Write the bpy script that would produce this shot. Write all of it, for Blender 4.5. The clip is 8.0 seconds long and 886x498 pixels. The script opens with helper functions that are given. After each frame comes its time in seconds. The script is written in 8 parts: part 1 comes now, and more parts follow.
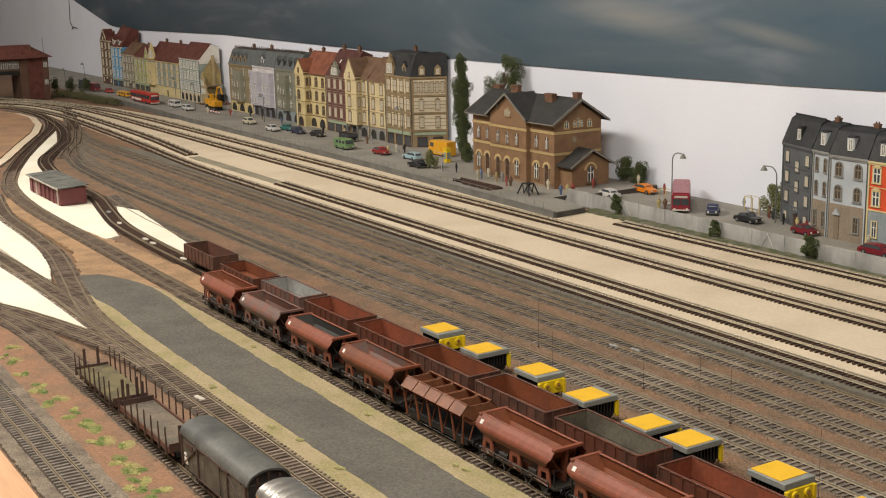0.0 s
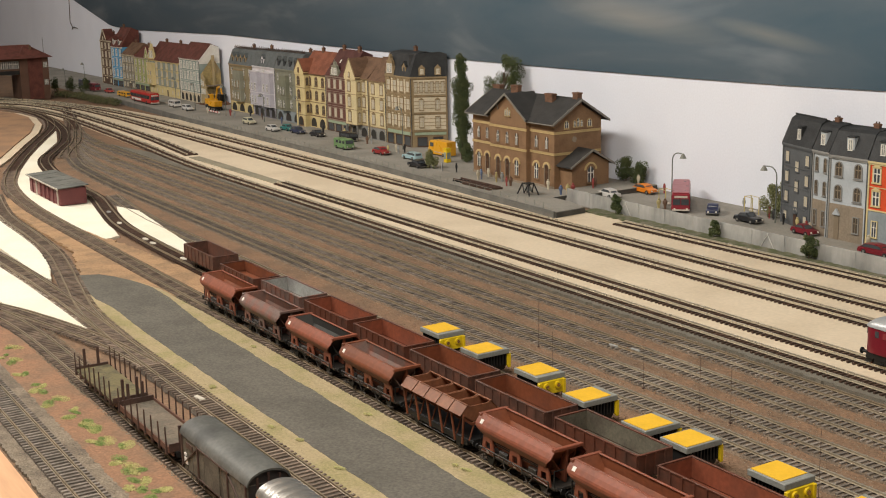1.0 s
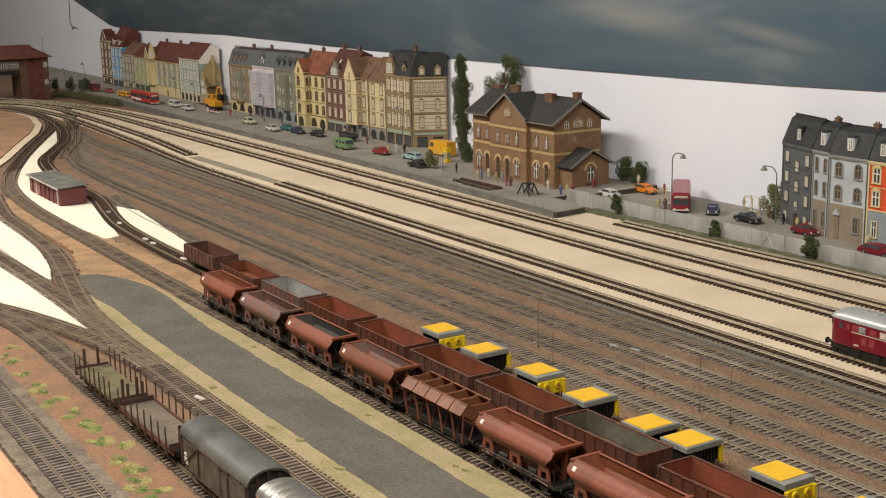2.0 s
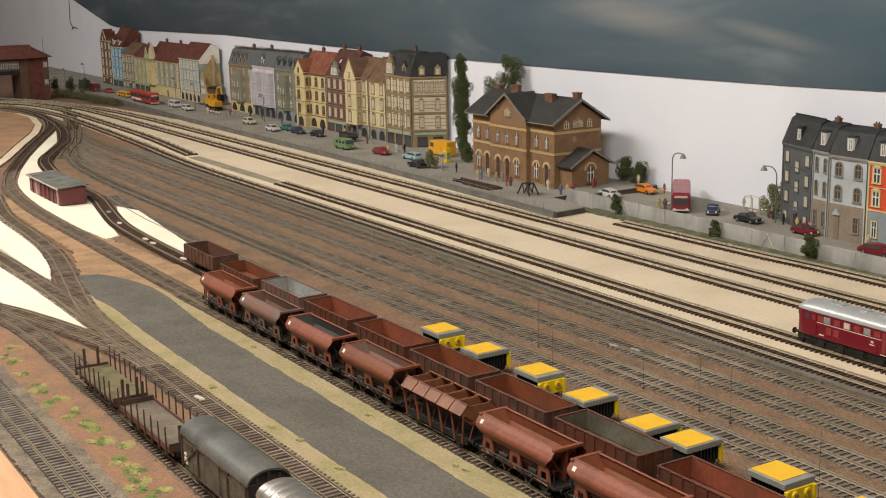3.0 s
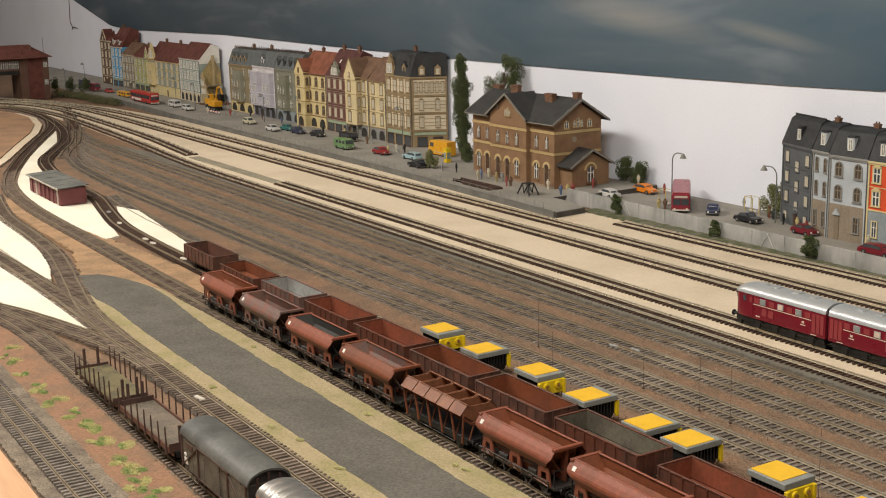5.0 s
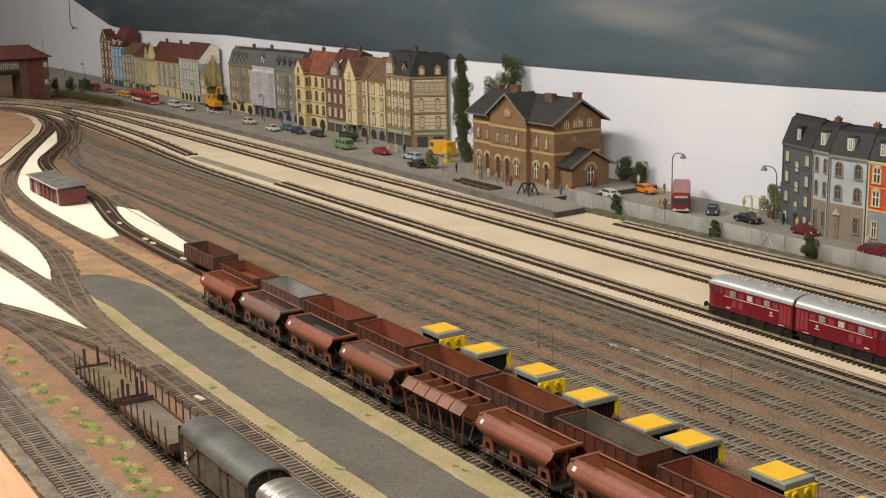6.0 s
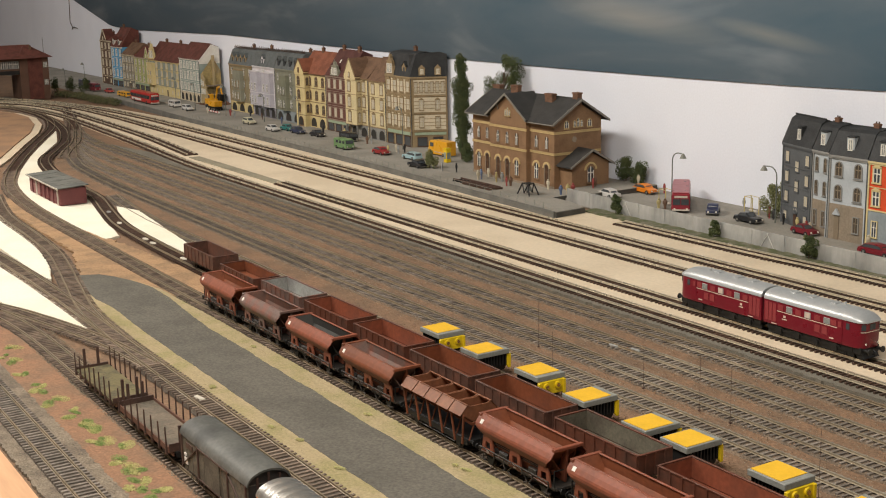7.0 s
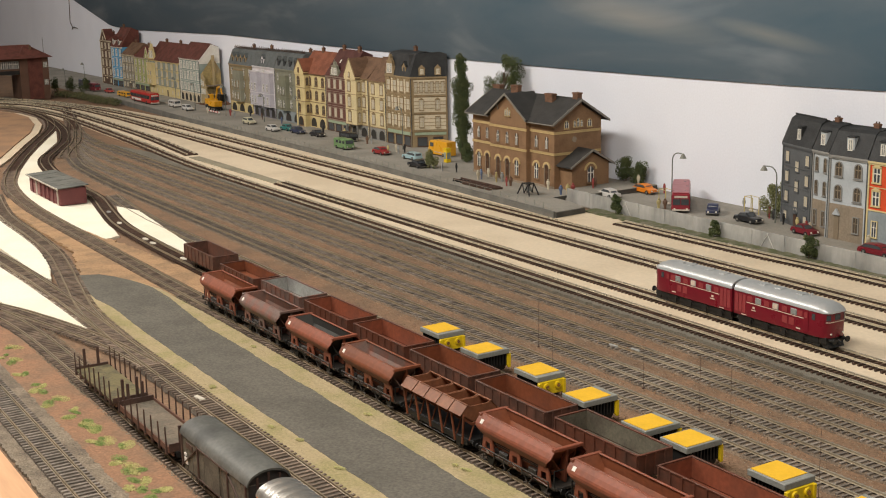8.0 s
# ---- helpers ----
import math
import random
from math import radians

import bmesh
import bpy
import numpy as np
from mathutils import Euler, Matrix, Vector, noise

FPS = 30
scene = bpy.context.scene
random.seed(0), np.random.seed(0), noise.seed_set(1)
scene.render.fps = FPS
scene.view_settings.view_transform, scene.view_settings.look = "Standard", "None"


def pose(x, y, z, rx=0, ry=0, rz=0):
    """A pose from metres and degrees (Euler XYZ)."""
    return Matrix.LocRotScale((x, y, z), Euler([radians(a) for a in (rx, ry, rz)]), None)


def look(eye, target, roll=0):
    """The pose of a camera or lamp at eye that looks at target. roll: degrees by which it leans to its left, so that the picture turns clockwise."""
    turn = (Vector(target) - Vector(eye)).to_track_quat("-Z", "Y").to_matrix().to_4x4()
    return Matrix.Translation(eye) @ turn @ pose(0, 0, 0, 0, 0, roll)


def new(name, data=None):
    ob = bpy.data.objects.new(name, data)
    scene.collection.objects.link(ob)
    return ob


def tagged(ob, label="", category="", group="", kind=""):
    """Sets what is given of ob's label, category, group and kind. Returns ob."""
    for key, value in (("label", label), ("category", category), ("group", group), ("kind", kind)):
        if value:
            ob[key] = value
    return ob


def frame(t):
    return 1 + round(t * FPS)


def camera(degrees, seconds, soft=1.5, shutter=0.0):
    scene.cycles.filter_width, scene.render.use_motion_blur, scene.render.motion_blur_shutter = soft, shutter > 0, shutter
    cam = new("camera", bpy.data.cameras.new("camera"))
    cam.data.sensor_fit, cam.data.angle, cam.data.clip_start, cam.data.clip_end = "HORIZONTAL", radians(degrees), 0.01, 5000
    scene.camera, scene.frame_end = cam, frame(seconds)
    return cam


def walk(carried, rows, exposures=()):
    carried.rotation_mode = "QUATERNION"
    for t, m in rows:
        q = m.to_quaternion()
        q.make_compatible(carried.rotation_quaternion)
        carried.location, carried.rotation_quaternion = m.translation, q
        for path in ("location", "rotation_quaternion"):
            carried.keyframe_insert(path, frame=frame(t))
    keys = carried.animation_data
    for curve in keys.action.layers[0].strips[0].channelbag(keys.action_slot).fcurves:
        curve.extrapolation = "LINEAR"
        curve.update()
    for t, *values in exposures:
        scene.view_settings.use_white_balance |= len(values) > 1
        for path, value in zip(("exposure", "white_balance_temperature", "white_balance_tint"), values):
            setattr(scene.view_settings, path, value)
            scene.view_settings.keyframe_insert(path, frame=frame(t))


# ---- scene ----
# camera: a fixed stand beside the layout
cam = camera(38.36, 8.0, soft=1.05)
eye = (0.0, 0.0, 0.3873)
aim = (-1.65858, 1.030175, -0.046066)
walk(cam, [(0.0, look(eye, aim, -1.169)), (8.0, look(eye, aim, -1.169))])

# light: a ceiling lamp and two added fill lamps, in a row in a closed, white-painted hobby room
world = bpy.data.worlds.new("world")
scene.world = world
world.use_nodes = True
world.node_tree.nodes["Background"].inputs[0].default_value = (0.9, 0.92, 1.0, 1)
world.node_tree.nodes["Background"].inputs[1].default_value = 0.05
scene.view_settings.exposure = 0.0


def area_lamp(at, aim_at, sx, sy, watts, colour):
    data = bpy.data.lights.new("area_lamp", "AREA")
    data.shape, data.size, data.size_y, data.energy, data.color = "RECTANGLE", sx, sy, watts, colour
    ob = new("area_lamp", data)
    ob.matrix_world = look(at, aim_at)
    return ob


area_lamp((-2.35, -0.25, 1.42), (-2.2, 0.4, 0.0), 1.3, 0.35, 38.5, (1.0, 0.945, 0.86))
# unseen fill lamps, added to brighten the far left end and the right side
area_lamp((-4.4, -0.1, 1.42), (-4.6, 0.9, 0.0), 0.9, 0.35, 11.0, (1.0, 0.955, 0.89))
area_lamp((-0.35, -0.1, 1.42), (-0.7, 0.8, 0.0), 0.9, 0.35, 27.5, (1.0, 0.945, 0.86))


# ---- materials ----
def mat(name, col, rough=0.7, metal=0.0, var=0.22, fine=900.0, coarse=25.0, bump=0.25, rnd=0.0, col2=None, stretch=(1, 1, 1), mix_lo=0.42, mix_hi=0.62, world_space=False, spec=0.4):
    m = bpy.data.materials.new(name)
    m.use_nodes = True
    n, l = m.node_tree.nodes, m.node_tree.links
    b = n["Principled BSDF"]
    b.inputs["Roughness"].default_value = rough
    b.inputs["Metallic"].default_value = metal
    b.inputs["Specular IOR Level"].default_value = spec
    if world_space:
        src = n.new("ShaderNodeNewGeometry").outputs["Position"]
    else:
        src = n.new("ShaderNodeTexCoord").outputs["Object"]
    mp = n.new("ShaderNodeMapping")
    mp.inputs["Scale"].default_value = stretch
    l.new(src, mp.inputs["Vector"])
    n1, n2 = n.new("ShaderNodeTexNoise"), n.new("ShaderNodeTexNoise")
    n1.inputs["Scale"].default_value, n1.inputs["Detail"].default_value = fine, 4.0
    n2.inputs["Scale"].default_value, n2.inputs["Detail"].default_value = coarse, 5.0
    l.new(mp.outputs[0], n1.inputs["Vector"])
    l.new(mp.outputs[0], n2.inputs["Vector"])
    base = n.new("ShaderNodeMix")
    base.data_type = "RGBA"
    c2 = col2 or tuple(min(1.0, v * (1.0 - var)) for v in col)
    base.inputs[6].default_value, base.inputs[7].default_value = (*col, 1), (*c2, 1)
    ramp = n.new("ShaderNodeMapRange")
    ramp.inputs[1].default_value, ramp.inputs[2].default_value = mix_lo, mix_hi
    l.new(n2.outputs[0], ramp.inputs[0])
    l.new(ramp.outputs[0], base.inputs[0])
    hsv = n.new("ShaderNodeHueSaturation")
    val = n.new("ShaderNodeMapRange")
    val.inputs[1].default_value, val.inputs[2].default_value = 0.25, 0.75
    val.inputs[3].default_value, val.inputs[4].default_value = 1.0 - var, 1.0 + var
    l.new(n1.outputs[0], val.inputs[0])
    out = val.outputs[0]
    if rnd:
        inf = n.new("ShaderNodeObjectInfo")
        rr = n.new("ShaderNodeMapRange")
        rr.inputs[3].default_value, rr.inputs[4].default_value = 1.0 - rnd, 1.0 + rnd
        l.new(inf.outputs["Random"], rr.inputs[0])
        mul = n.new("ShaderNodeMath")
        mul.operation = "MULTIPLY"
        l.new(out, mul.inputs[0])
        l.new(rr.outputs[0], mul.inputs[1])
        out = mul.outputs[0]
    l.new(out, hsv.inputs["Value"])
    l.new(base.outputs[2], hsv.inputs["Color"])
    l.new(hsv.outputs[0], b.inputs["Base Color"])
    rv = n.new("ShaderNodeMapRange")
    rv.inputs[3].default_value, rv.inputs[4].default_value = max(0.02, rough - 0.1), min(1.0, rough + 0.1)
    l.new(n2.outputs[0], rv.inputs[0])
    l.new(rv.outputs[0], b.inputs["Roughness"])
    if bump:
        bp = n.new("ShaderNodeBump")
        bp.inputs["Strength"].default_value, bp.inputs["Distance"].default_value = bump, 0.0006
        l.new(n1.outputs[0], bp.inputs["Height"])
        l.new(bp.outputs[0], b.inputs["Normal"])
    return m


def paint(name, col, rough=0.45, **kw):
    return mat(name, col, rough, var=kw.pop("var", 0.1), fine=kw.pop("fine", 500.0), coarse=kw.pop("coarse", 60.0), bump=kw.pop("bump", 0.06), **kw)


M_SOIL = mat("brown_soil", (0.205, 0.122, 0.072), 0.95, fine=420, coarse=22, col2=(0.16, 0.102, 0.064), var=0.36, bump=1.0, world_space=True)
M_TANBOARD = mat("tan_board", (0.36, 0.21, 0.115), 0.85, fine=300, coarse=14, col2=(0.27, 0.165, 0.1), var=0.15, bump=0.3, world_space=True)
M_REDSOIL = mat("red_soil", (0.27, 0.145, 0.083), 0.95, fine=480, coarse=30, col2=(0.215, 0.13, 0.08), var=0.3, bump=0.9, world_space=True)
M_ORANGE = mat("bare_clay_soil", (0.35, 0.215, 0.115), 0.9, fine=420, coarse=26, col2=(0.25, 0.16, 0.09), var=0.26, bump=0.8, world_space=True)
M_BALLAST = mat("grey_ballast", (0.22, 0.178, 0.13), 0.95, fine=650, coarse=40, col2=(0.14, 0.11, 0.082), var=0.5, bump=1.0, world_space=True)
M_YARDBED = mat("brown_grey_ballast", (0.17, 0.124, 0.086), 0.95, fine=700, coarse=45, col2=(0.12, 0.092, 0.068), var=0.5, bump=1.0, world_space=True)
M_DARKBED = mat("dark_ballast", (0.095, 0.075, 0.056), 0.95, fine=700, coarse=40, col2=(0.065, 0.05, 0.038), var=0.5, bump=1.0, world_space=True)
M_GREYBED = mat("grey_gravel_bed", (0.158, 0.143, 0.113), 0.95, fine=1000, coarse=14, col2=(0.138, 0.12, 0.093), var=0.3, bump=0.9, world_space=True)
M_STRIP = mat("olive_underlay", (0.27, 0.24, 0.17), 0.9, fine=500, coarse=20, col2=(0.22, 0.195, 0.14), var=0.15, bump=0.4, world_space=True)
M_CREAM = mat("cream_board", (0.65, 0.54, 0.395), 0.75, fine=200, coarse=9, col2=(0.58, 0.475, 0.34), var=0.07, bump=0.12, world_space=True)
M_WHITE = mat("white_board", (0.8, 0.75, 0.62), 0.7, fine=260, coarse=9, col2=(0.74, 0.68, 0.54), var=0.05, bump=0.15, world_space=True)
M_ASPHALT = mat("model_asphalt", (0.118, 0.107, 0.088), 0.9, fine=380, coarse=20, col2=(0.096, 0.088, 0.072), var=0.3, bump=0.8, world_space=True)
M_STRAW = mat("dry_grass", (0.36, 0.285, 0.165), 0.95, fine=420, coarse=32, col2=(0.285, 0.245, 0.115), var=0.22, bump=0.5, world_space=True)
M_TUFT = mat("green_tuft", (0.155, 0.22, 0.06), 0.95, fine=900, coarse=90, col2=(0.26, 0.29, 0.095), var=0.3, bump=0.0)
M_PLAZA = mat("grey_plaza", (0.27, 0.25, 0.215), 0.9, fine=330, coarse=11, col2=(0.215, 0.2, 0.17), var=0.14, bump=0.25, world_space=True)
M_KERB = mat("dark_kerb", (0.14, 0.135, 0.12), 0.9, fine=700, coarse=30, world_space=True)
M_TERRACE = mat("dark_terrace_stone", (0.075, 0.07, 0.06), 0.9, fine=500, coarse=40)
M_GRASS = mat("verge_grass", (0.085, 0.095, 0.04), 0.95, fine=900, coarse=60, col2=(0.17, 0.155, 0.11), var=0.5, bump=1.0, world_space=True)
M_WALLW = mat("white_wall", (0.735, 0.75, 0.815), 0.9, fine=300, coarse=3.5, col2=(0.69, 0.705, 0.77), var=0.03, bump=0.1, world_space=True)
M_WALLG = mat("grey_white_wall", (0.7, 0.7, 0.73), 0.9, fine=300, coarse=3, col2=(0.64, 0.64, 0.665), var=0.03, bump=0.1, world_space=True)
M_ROOM = mat("room_plaster", (0.72, 0.7, 0.66), 0.9, fine=200, coarse=3, var=0.04, bump=0.1, world_space=True)
M_FLOOR = mat("room_floor", (0.25, 0.2, 0.15), 0.7, fine=100, coarse=3, world_space=True)
M_WOOD = mat("bare_plywood", (0.62, 0.36, 0.2), 0.6, fine=60, coarse=12, col2=(0.55, 0.31, 0.17), var=0.12, stretch=(0.3, 3, 3), world_space=True)
M_SLEEPD = mat("dark_sleeper", (0.072, 0.04, 0.027), 0.7, fine=700, coarse=60, var=0.3, rnd=0.25)
M_SLEEPG = mat("weathered_sleeper", (0.2, 0.168, 0.142), 0.9, fine=900, coarse=60, col2=(0.13, 0.106, 0.087), var=0.35, rnd=0.3, world_space=True)
M_SLEEPB = mat("brown_sleeper", (0.19, 0.14, 0.105), 0.85, fine=900, coarse=60, col2=(0.125, 0.092, 0.07), var=0.3, rnd=0.3, world_space=True)
M_RAIL = mat("nickel_rail", (0.72, 0.64, 0.48), 0.28, metal=0.6, fine=300, coarse=30, var=0.15, bump=0.05, world_space=True)
# polished rail heads; the pale colour carries the lamps' glint
M_RAILGLINT = mat("worn_rail_glint", (0.54, 0.465, 0.345), 0.2, metal=0.55, fine=300, coarse=6, col2=(0.33, 0.27, 0.19), var=0.2, bump=0.05, world_space=True)
M_RAILRUST = mat("rusty_rail", (0.215, 0.17, 0.112), 0.42, metal=0.25, fine=400, coarse=12, col2=(0.26, 0.2, 0.13), var=0.25, bump=0.1, world_space=True)


def sky_material():
    m = bpy.data.materials.new("painted_sky")
    m.use_nodes = True
    n, l = m.node_tree.nodes, m.node_tree.links
    b = n["Principled BSDF"]
    b.inputs["Roughness"].default_value = 0.85
    g = n.new("ShaderNodeNewGeometry")
    mp = n.new("ShaderNodeMapping")
    mp.inputs["Scale"].default_value = (0.75, 1, 3.6)
    mp.inputs["Rotation"].default_value = (0, radians(-9), 0)
    l.new(g.outputs["Position"], mp.inputs[0])
    nz = n.new("ShaderNodeTexNoise")
    nz.inputs["Scale"].default_value, nz.inputs["Detail"].default_value, nz.inputs["Roughness"].default_value = 2.1, 6.0, 0.5
    nz.inputs["Distortion"].default_value = 0.5
    l.new(mp.outputs[0], nz.inputs["Vector"])
    r = n.new("ShaderNodeValToRGB")
    r.color_ramp.elements[0].position, r.color_ramp.elements[0].color = 0.36, (0.046, 0.086, 0.118, 1)
    r.color_ramp.elements[1].position, r.color_ramp.elements[1].color = 0.72, (0.2, 0.225, 0.25, 1)
    e = r.color_ramp.elements.new(0.54)
    e.color = (0.082, 0.114, 0.142, 1)
    l.new(nz.outputs[0], r.inputs[0])
    # two long pale wisps of painted cloud
    sky_col = r.outputs[0]
    for (cx, cz), (sx, sz), tilt in (((-1.72, 0.296), (0.26, 0.034), 7.0), ((-1.4, 0.276), (0.14, 0.016), 9.0)):
        wm, gr, wr, wx = n.new("ShaderNodeMapping"), n.new("ShaderNodeTexGradient"), n.new("ShaderNodeMapRange"), n.new("ShaderNodeMix")
        wm.vector_type = "TEXTURE"
        wm.inputs["Location"].default_value, wm.inputs["Rotation"].default_value, wm.inputs["Scale"].default_value = (cx, 1.457, cz), (0, radians(tilt), 0), (sx, 1, sz)
        gr.gradient_type = "SPHERICAL"
        l.new(g.outputs["Position"], wm.inputs[0])
        l.new(wm.outputs[0], gr.inputs[0])
        wn = n.new("ShaderNodeMath")
        wn.operation = "MULTIPLY"
        l.new(gr.outputs["Fac"], wn.inputs[0])
        l.new(nz.outputs[0], wn.inputs[1])
        wr.inputs[1].default_value, wr.inputs[2].default_value, wr.inputs[4].default_value = 0.0, 0.6, 0.75
        l.new(wn.outputs[0], wr.inputs[0])
        wx.data_type = "RGBA"
        wx.inputs[7].default_value = (0.225, 0.225, 0.21, 1)
        l.new(wr.outputs[0], wx.inputs[0])
        l.new(sky_col, wx.inputs[6])
        sky_col = wx.outputs[2]
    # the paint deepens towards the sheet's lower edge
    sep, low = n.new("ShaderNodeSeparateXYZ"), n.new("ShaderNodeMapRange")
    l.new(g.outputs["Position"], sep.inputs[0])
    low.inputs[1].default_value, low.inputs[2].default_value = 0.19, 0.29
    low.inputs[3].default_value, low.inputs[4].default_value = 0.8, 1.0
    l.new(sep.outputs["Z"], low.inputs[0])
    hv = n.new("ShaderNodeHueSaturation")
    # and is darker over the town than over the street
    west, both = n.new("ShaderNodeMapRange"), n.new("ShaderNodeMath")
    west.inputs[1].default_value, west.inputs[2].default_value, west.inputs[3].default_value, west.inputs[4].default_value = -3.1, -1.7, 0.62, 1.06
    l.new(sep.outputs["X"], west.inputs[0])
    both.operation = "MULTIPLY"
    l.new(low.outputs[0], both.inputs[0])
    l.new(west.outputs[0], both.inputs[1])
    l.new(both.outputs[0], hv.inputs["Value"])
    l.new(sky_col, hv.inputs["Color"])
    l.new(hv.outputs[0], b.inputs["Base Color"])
    return m


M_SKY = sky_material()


# ---- mesh helpers ----
class Shape:
    """Collects boxes, prisms and tubes into one mesh."""

    def __init__(self):
        self.v, self.f = [], []

    def add(self, verts, faces):
        k = len(self.v)
        self.v += [tuple(p) for p in verts]
        self.f += [tuple(k + i for i in q) for q in faces]
        return self

    def box(self, x0, x1, y0, y1, z0, z1, m=None):
        vs = [Vector((x, y, z)) for z in (z0, z1) for y in (y0, y1) for x in (x0, x1)]
        if m:
            vs = [m @ p for p in vs]
        return self.add(vs, [(0, 2, 3, 1), (4, 5, 7, 6), (0, 1, 5, 4), (2, 6, 7, 3), (0, 4, 6, 2), (1, 3, 7, 5)])

    def prism(self, pts, a, b, axis="z", m=None):
        """A polygon of 2D points drawn out from a to b along an axis. x: points are (y, z); y: (x, z); z: (x, y)."""
        area = sum(p[0] * q[1] - q[0] * p[1] for p, q in zip(pts, pts[1:] + pts[:1]))
        if (area < 0) != (axis == "y"):
            pts = pts[::-1]
        place = {"x": lambda p, h: Vector((h, p[0], p[1])), "y": lambda p, h: Vector((p[0], h, p[1])), "z": lambda p, h: Vector((p[0], p[1], h))}[axis]
        vs = [place(p, a) for p in pts] + [place(p, b) for p in pts]
        if m:
            vs = [m @ p for p in vs]
        n = len(pts)
        return self.add(vs, [tuple(range(n))[::-1], tuple(range(n, 2 * n))] + [(i, (i + 1) % n, n + (i + 1) % n, n + i) for i in range(n)])

    def ring(self, outer, inner, a, b, axis="y"):
        """A frame between two outlines with the same number of points."""
        place = {"x": lambda p, h: Vector((h, p[0], p[1])), "y": lambda p, h: Vector((p[0], h, p[1])), "z": lambda p, h: Vector((p[0], p[1], h))}[axis]
        n = len(outer)
        vs = [place(p, h) for h in (a, b) for q in (outer, inner) for p in q]
        fs = []
        for i in range(n):
            j = (i + 1) % n
            fs += [(i, j, n + j, n + i), (2 * n + i, 3 * n + i, 3 * n + j, 2 * n + j), (i, 2 * n + i, 2 * n + j, j), (n + i, n + j, 3 * n + j, 3 * n + i)]
        return self.add(vs, fs)

    def tube(self, p, q, r, r2=None, sides=8):
        p, q = Vector(p), Vector(q)
        r2 = r if r2 is None else r2
        d = (q - p).normalized()
        a = d.orthogonal().normalized()
        b = d.cross(a)
        vs = [c + (a * math.cos(t) + b * math.sin(t)) * k for c, k in ((p, r), (q, r2)) for t in [2 * math.pi * i / sides for i in range(sides)]]
        return self.add(vs, [tuple(range(sides))[::-1], tuple(range(sides, 2 * sides))] + [(i, (i + 1) % sides, sides + (i + 1) % sides, sides + i) for i in range(sides)])

    def pipe(self, pts, r, sides=6):
        for p, q in zip(pts, pts[1:]):
            self.tube(p, q, r, sides=sides)
        return self

    def loft(self, loops, closed=True, cap=True):
        n = len(loops[0])
        vs = [p for lp in loops for p in lp]
        fs = []
        for k in range(len(loops) - 1):
            for i in range(n if closed else n - 1):
                j = (i + 1) % n
                fs.append((k * n + i, k * n + j, (k + 1) * n + j, (k + 1) * n + i))
        if cap:
            fs += [tuple(range(n))[::-1], tuple(range((len(loops) - 1) * n, len(loops) * n))]
        return self.add(vs, fs)

    def mesh(self, name, material, bevel=0.0, smooth=False, segments=1):
        me = bpy.data.meshes.new(name)
        me.from_pydata(self.v, [], self.f)
        bm = bmesh.new()
        bm.from_mesh(me)
        bmesh.ops.recalc_face_normals(bm, faces=bm.faces)
        if bevel:
            es = [e for e in bm.edges if len(e.link_faces) == 2 and e.calc_face_angle(0) > 0.6]
            bmesh.ops.bevel(bm, geom=es, offset=bevel, segments=segments, affect="EDGES", clamp_overlap=True)
        if smooth:
            for q in bm.faces:
                q.smooth = True
            for e in bm.edges:
                if len(e.link_faces) == 2 and e.calc_face_angle(0) > 0.7:
                    e.smooth = False
        bm.to_mesh(me)
        bm.free()
        me.materials.append(material)
        return me


def part(name, shape, material, parent, label="", bevel=0.0, smooth=False, m=None, kind=""):
    ob = new(name, shape if isinstance(shape, bpy.types.Mesh) else shape.mesh(name, material, bevel, smooth))
    ob.parent = parent
    if m:
        ob.matrix_basis = m
    return tagged(ob, label, kind=kind)


def thing(name, m, label, category, group="", kind=""):
    ob = new(name)
    ob.empty_display_size = 0.01
    ob.matrix_world = m
    return tagged(ob, label, category, group, kind)


def slab(name, pts, z0, z1, material, label, category="ground", kind="structure", jag=0.0, step=0.005):
    """A flat piece of ground; jag roughens its outline."""
    if jag:
        rng, out = random.Random(len(name) * 7 + len(pts)), []
        for p, q in zip(pts, pts[1:] + pts[:1]):
            n = max(1, int(math.dist(p, q) / step))
            for i in range(n):
                t = i / n
                out.append((p[0] + (q[0] - p[0]) * t + rng.uniform(-jag, jag), p[1] + (q[1] - p[1]) * t + rng.uniform(-jag, jag)))
        pts = out
    return tagged(new(name, Shape().prism(pts, z0, z1).mesh(name, material)), label, category, kind=kind)


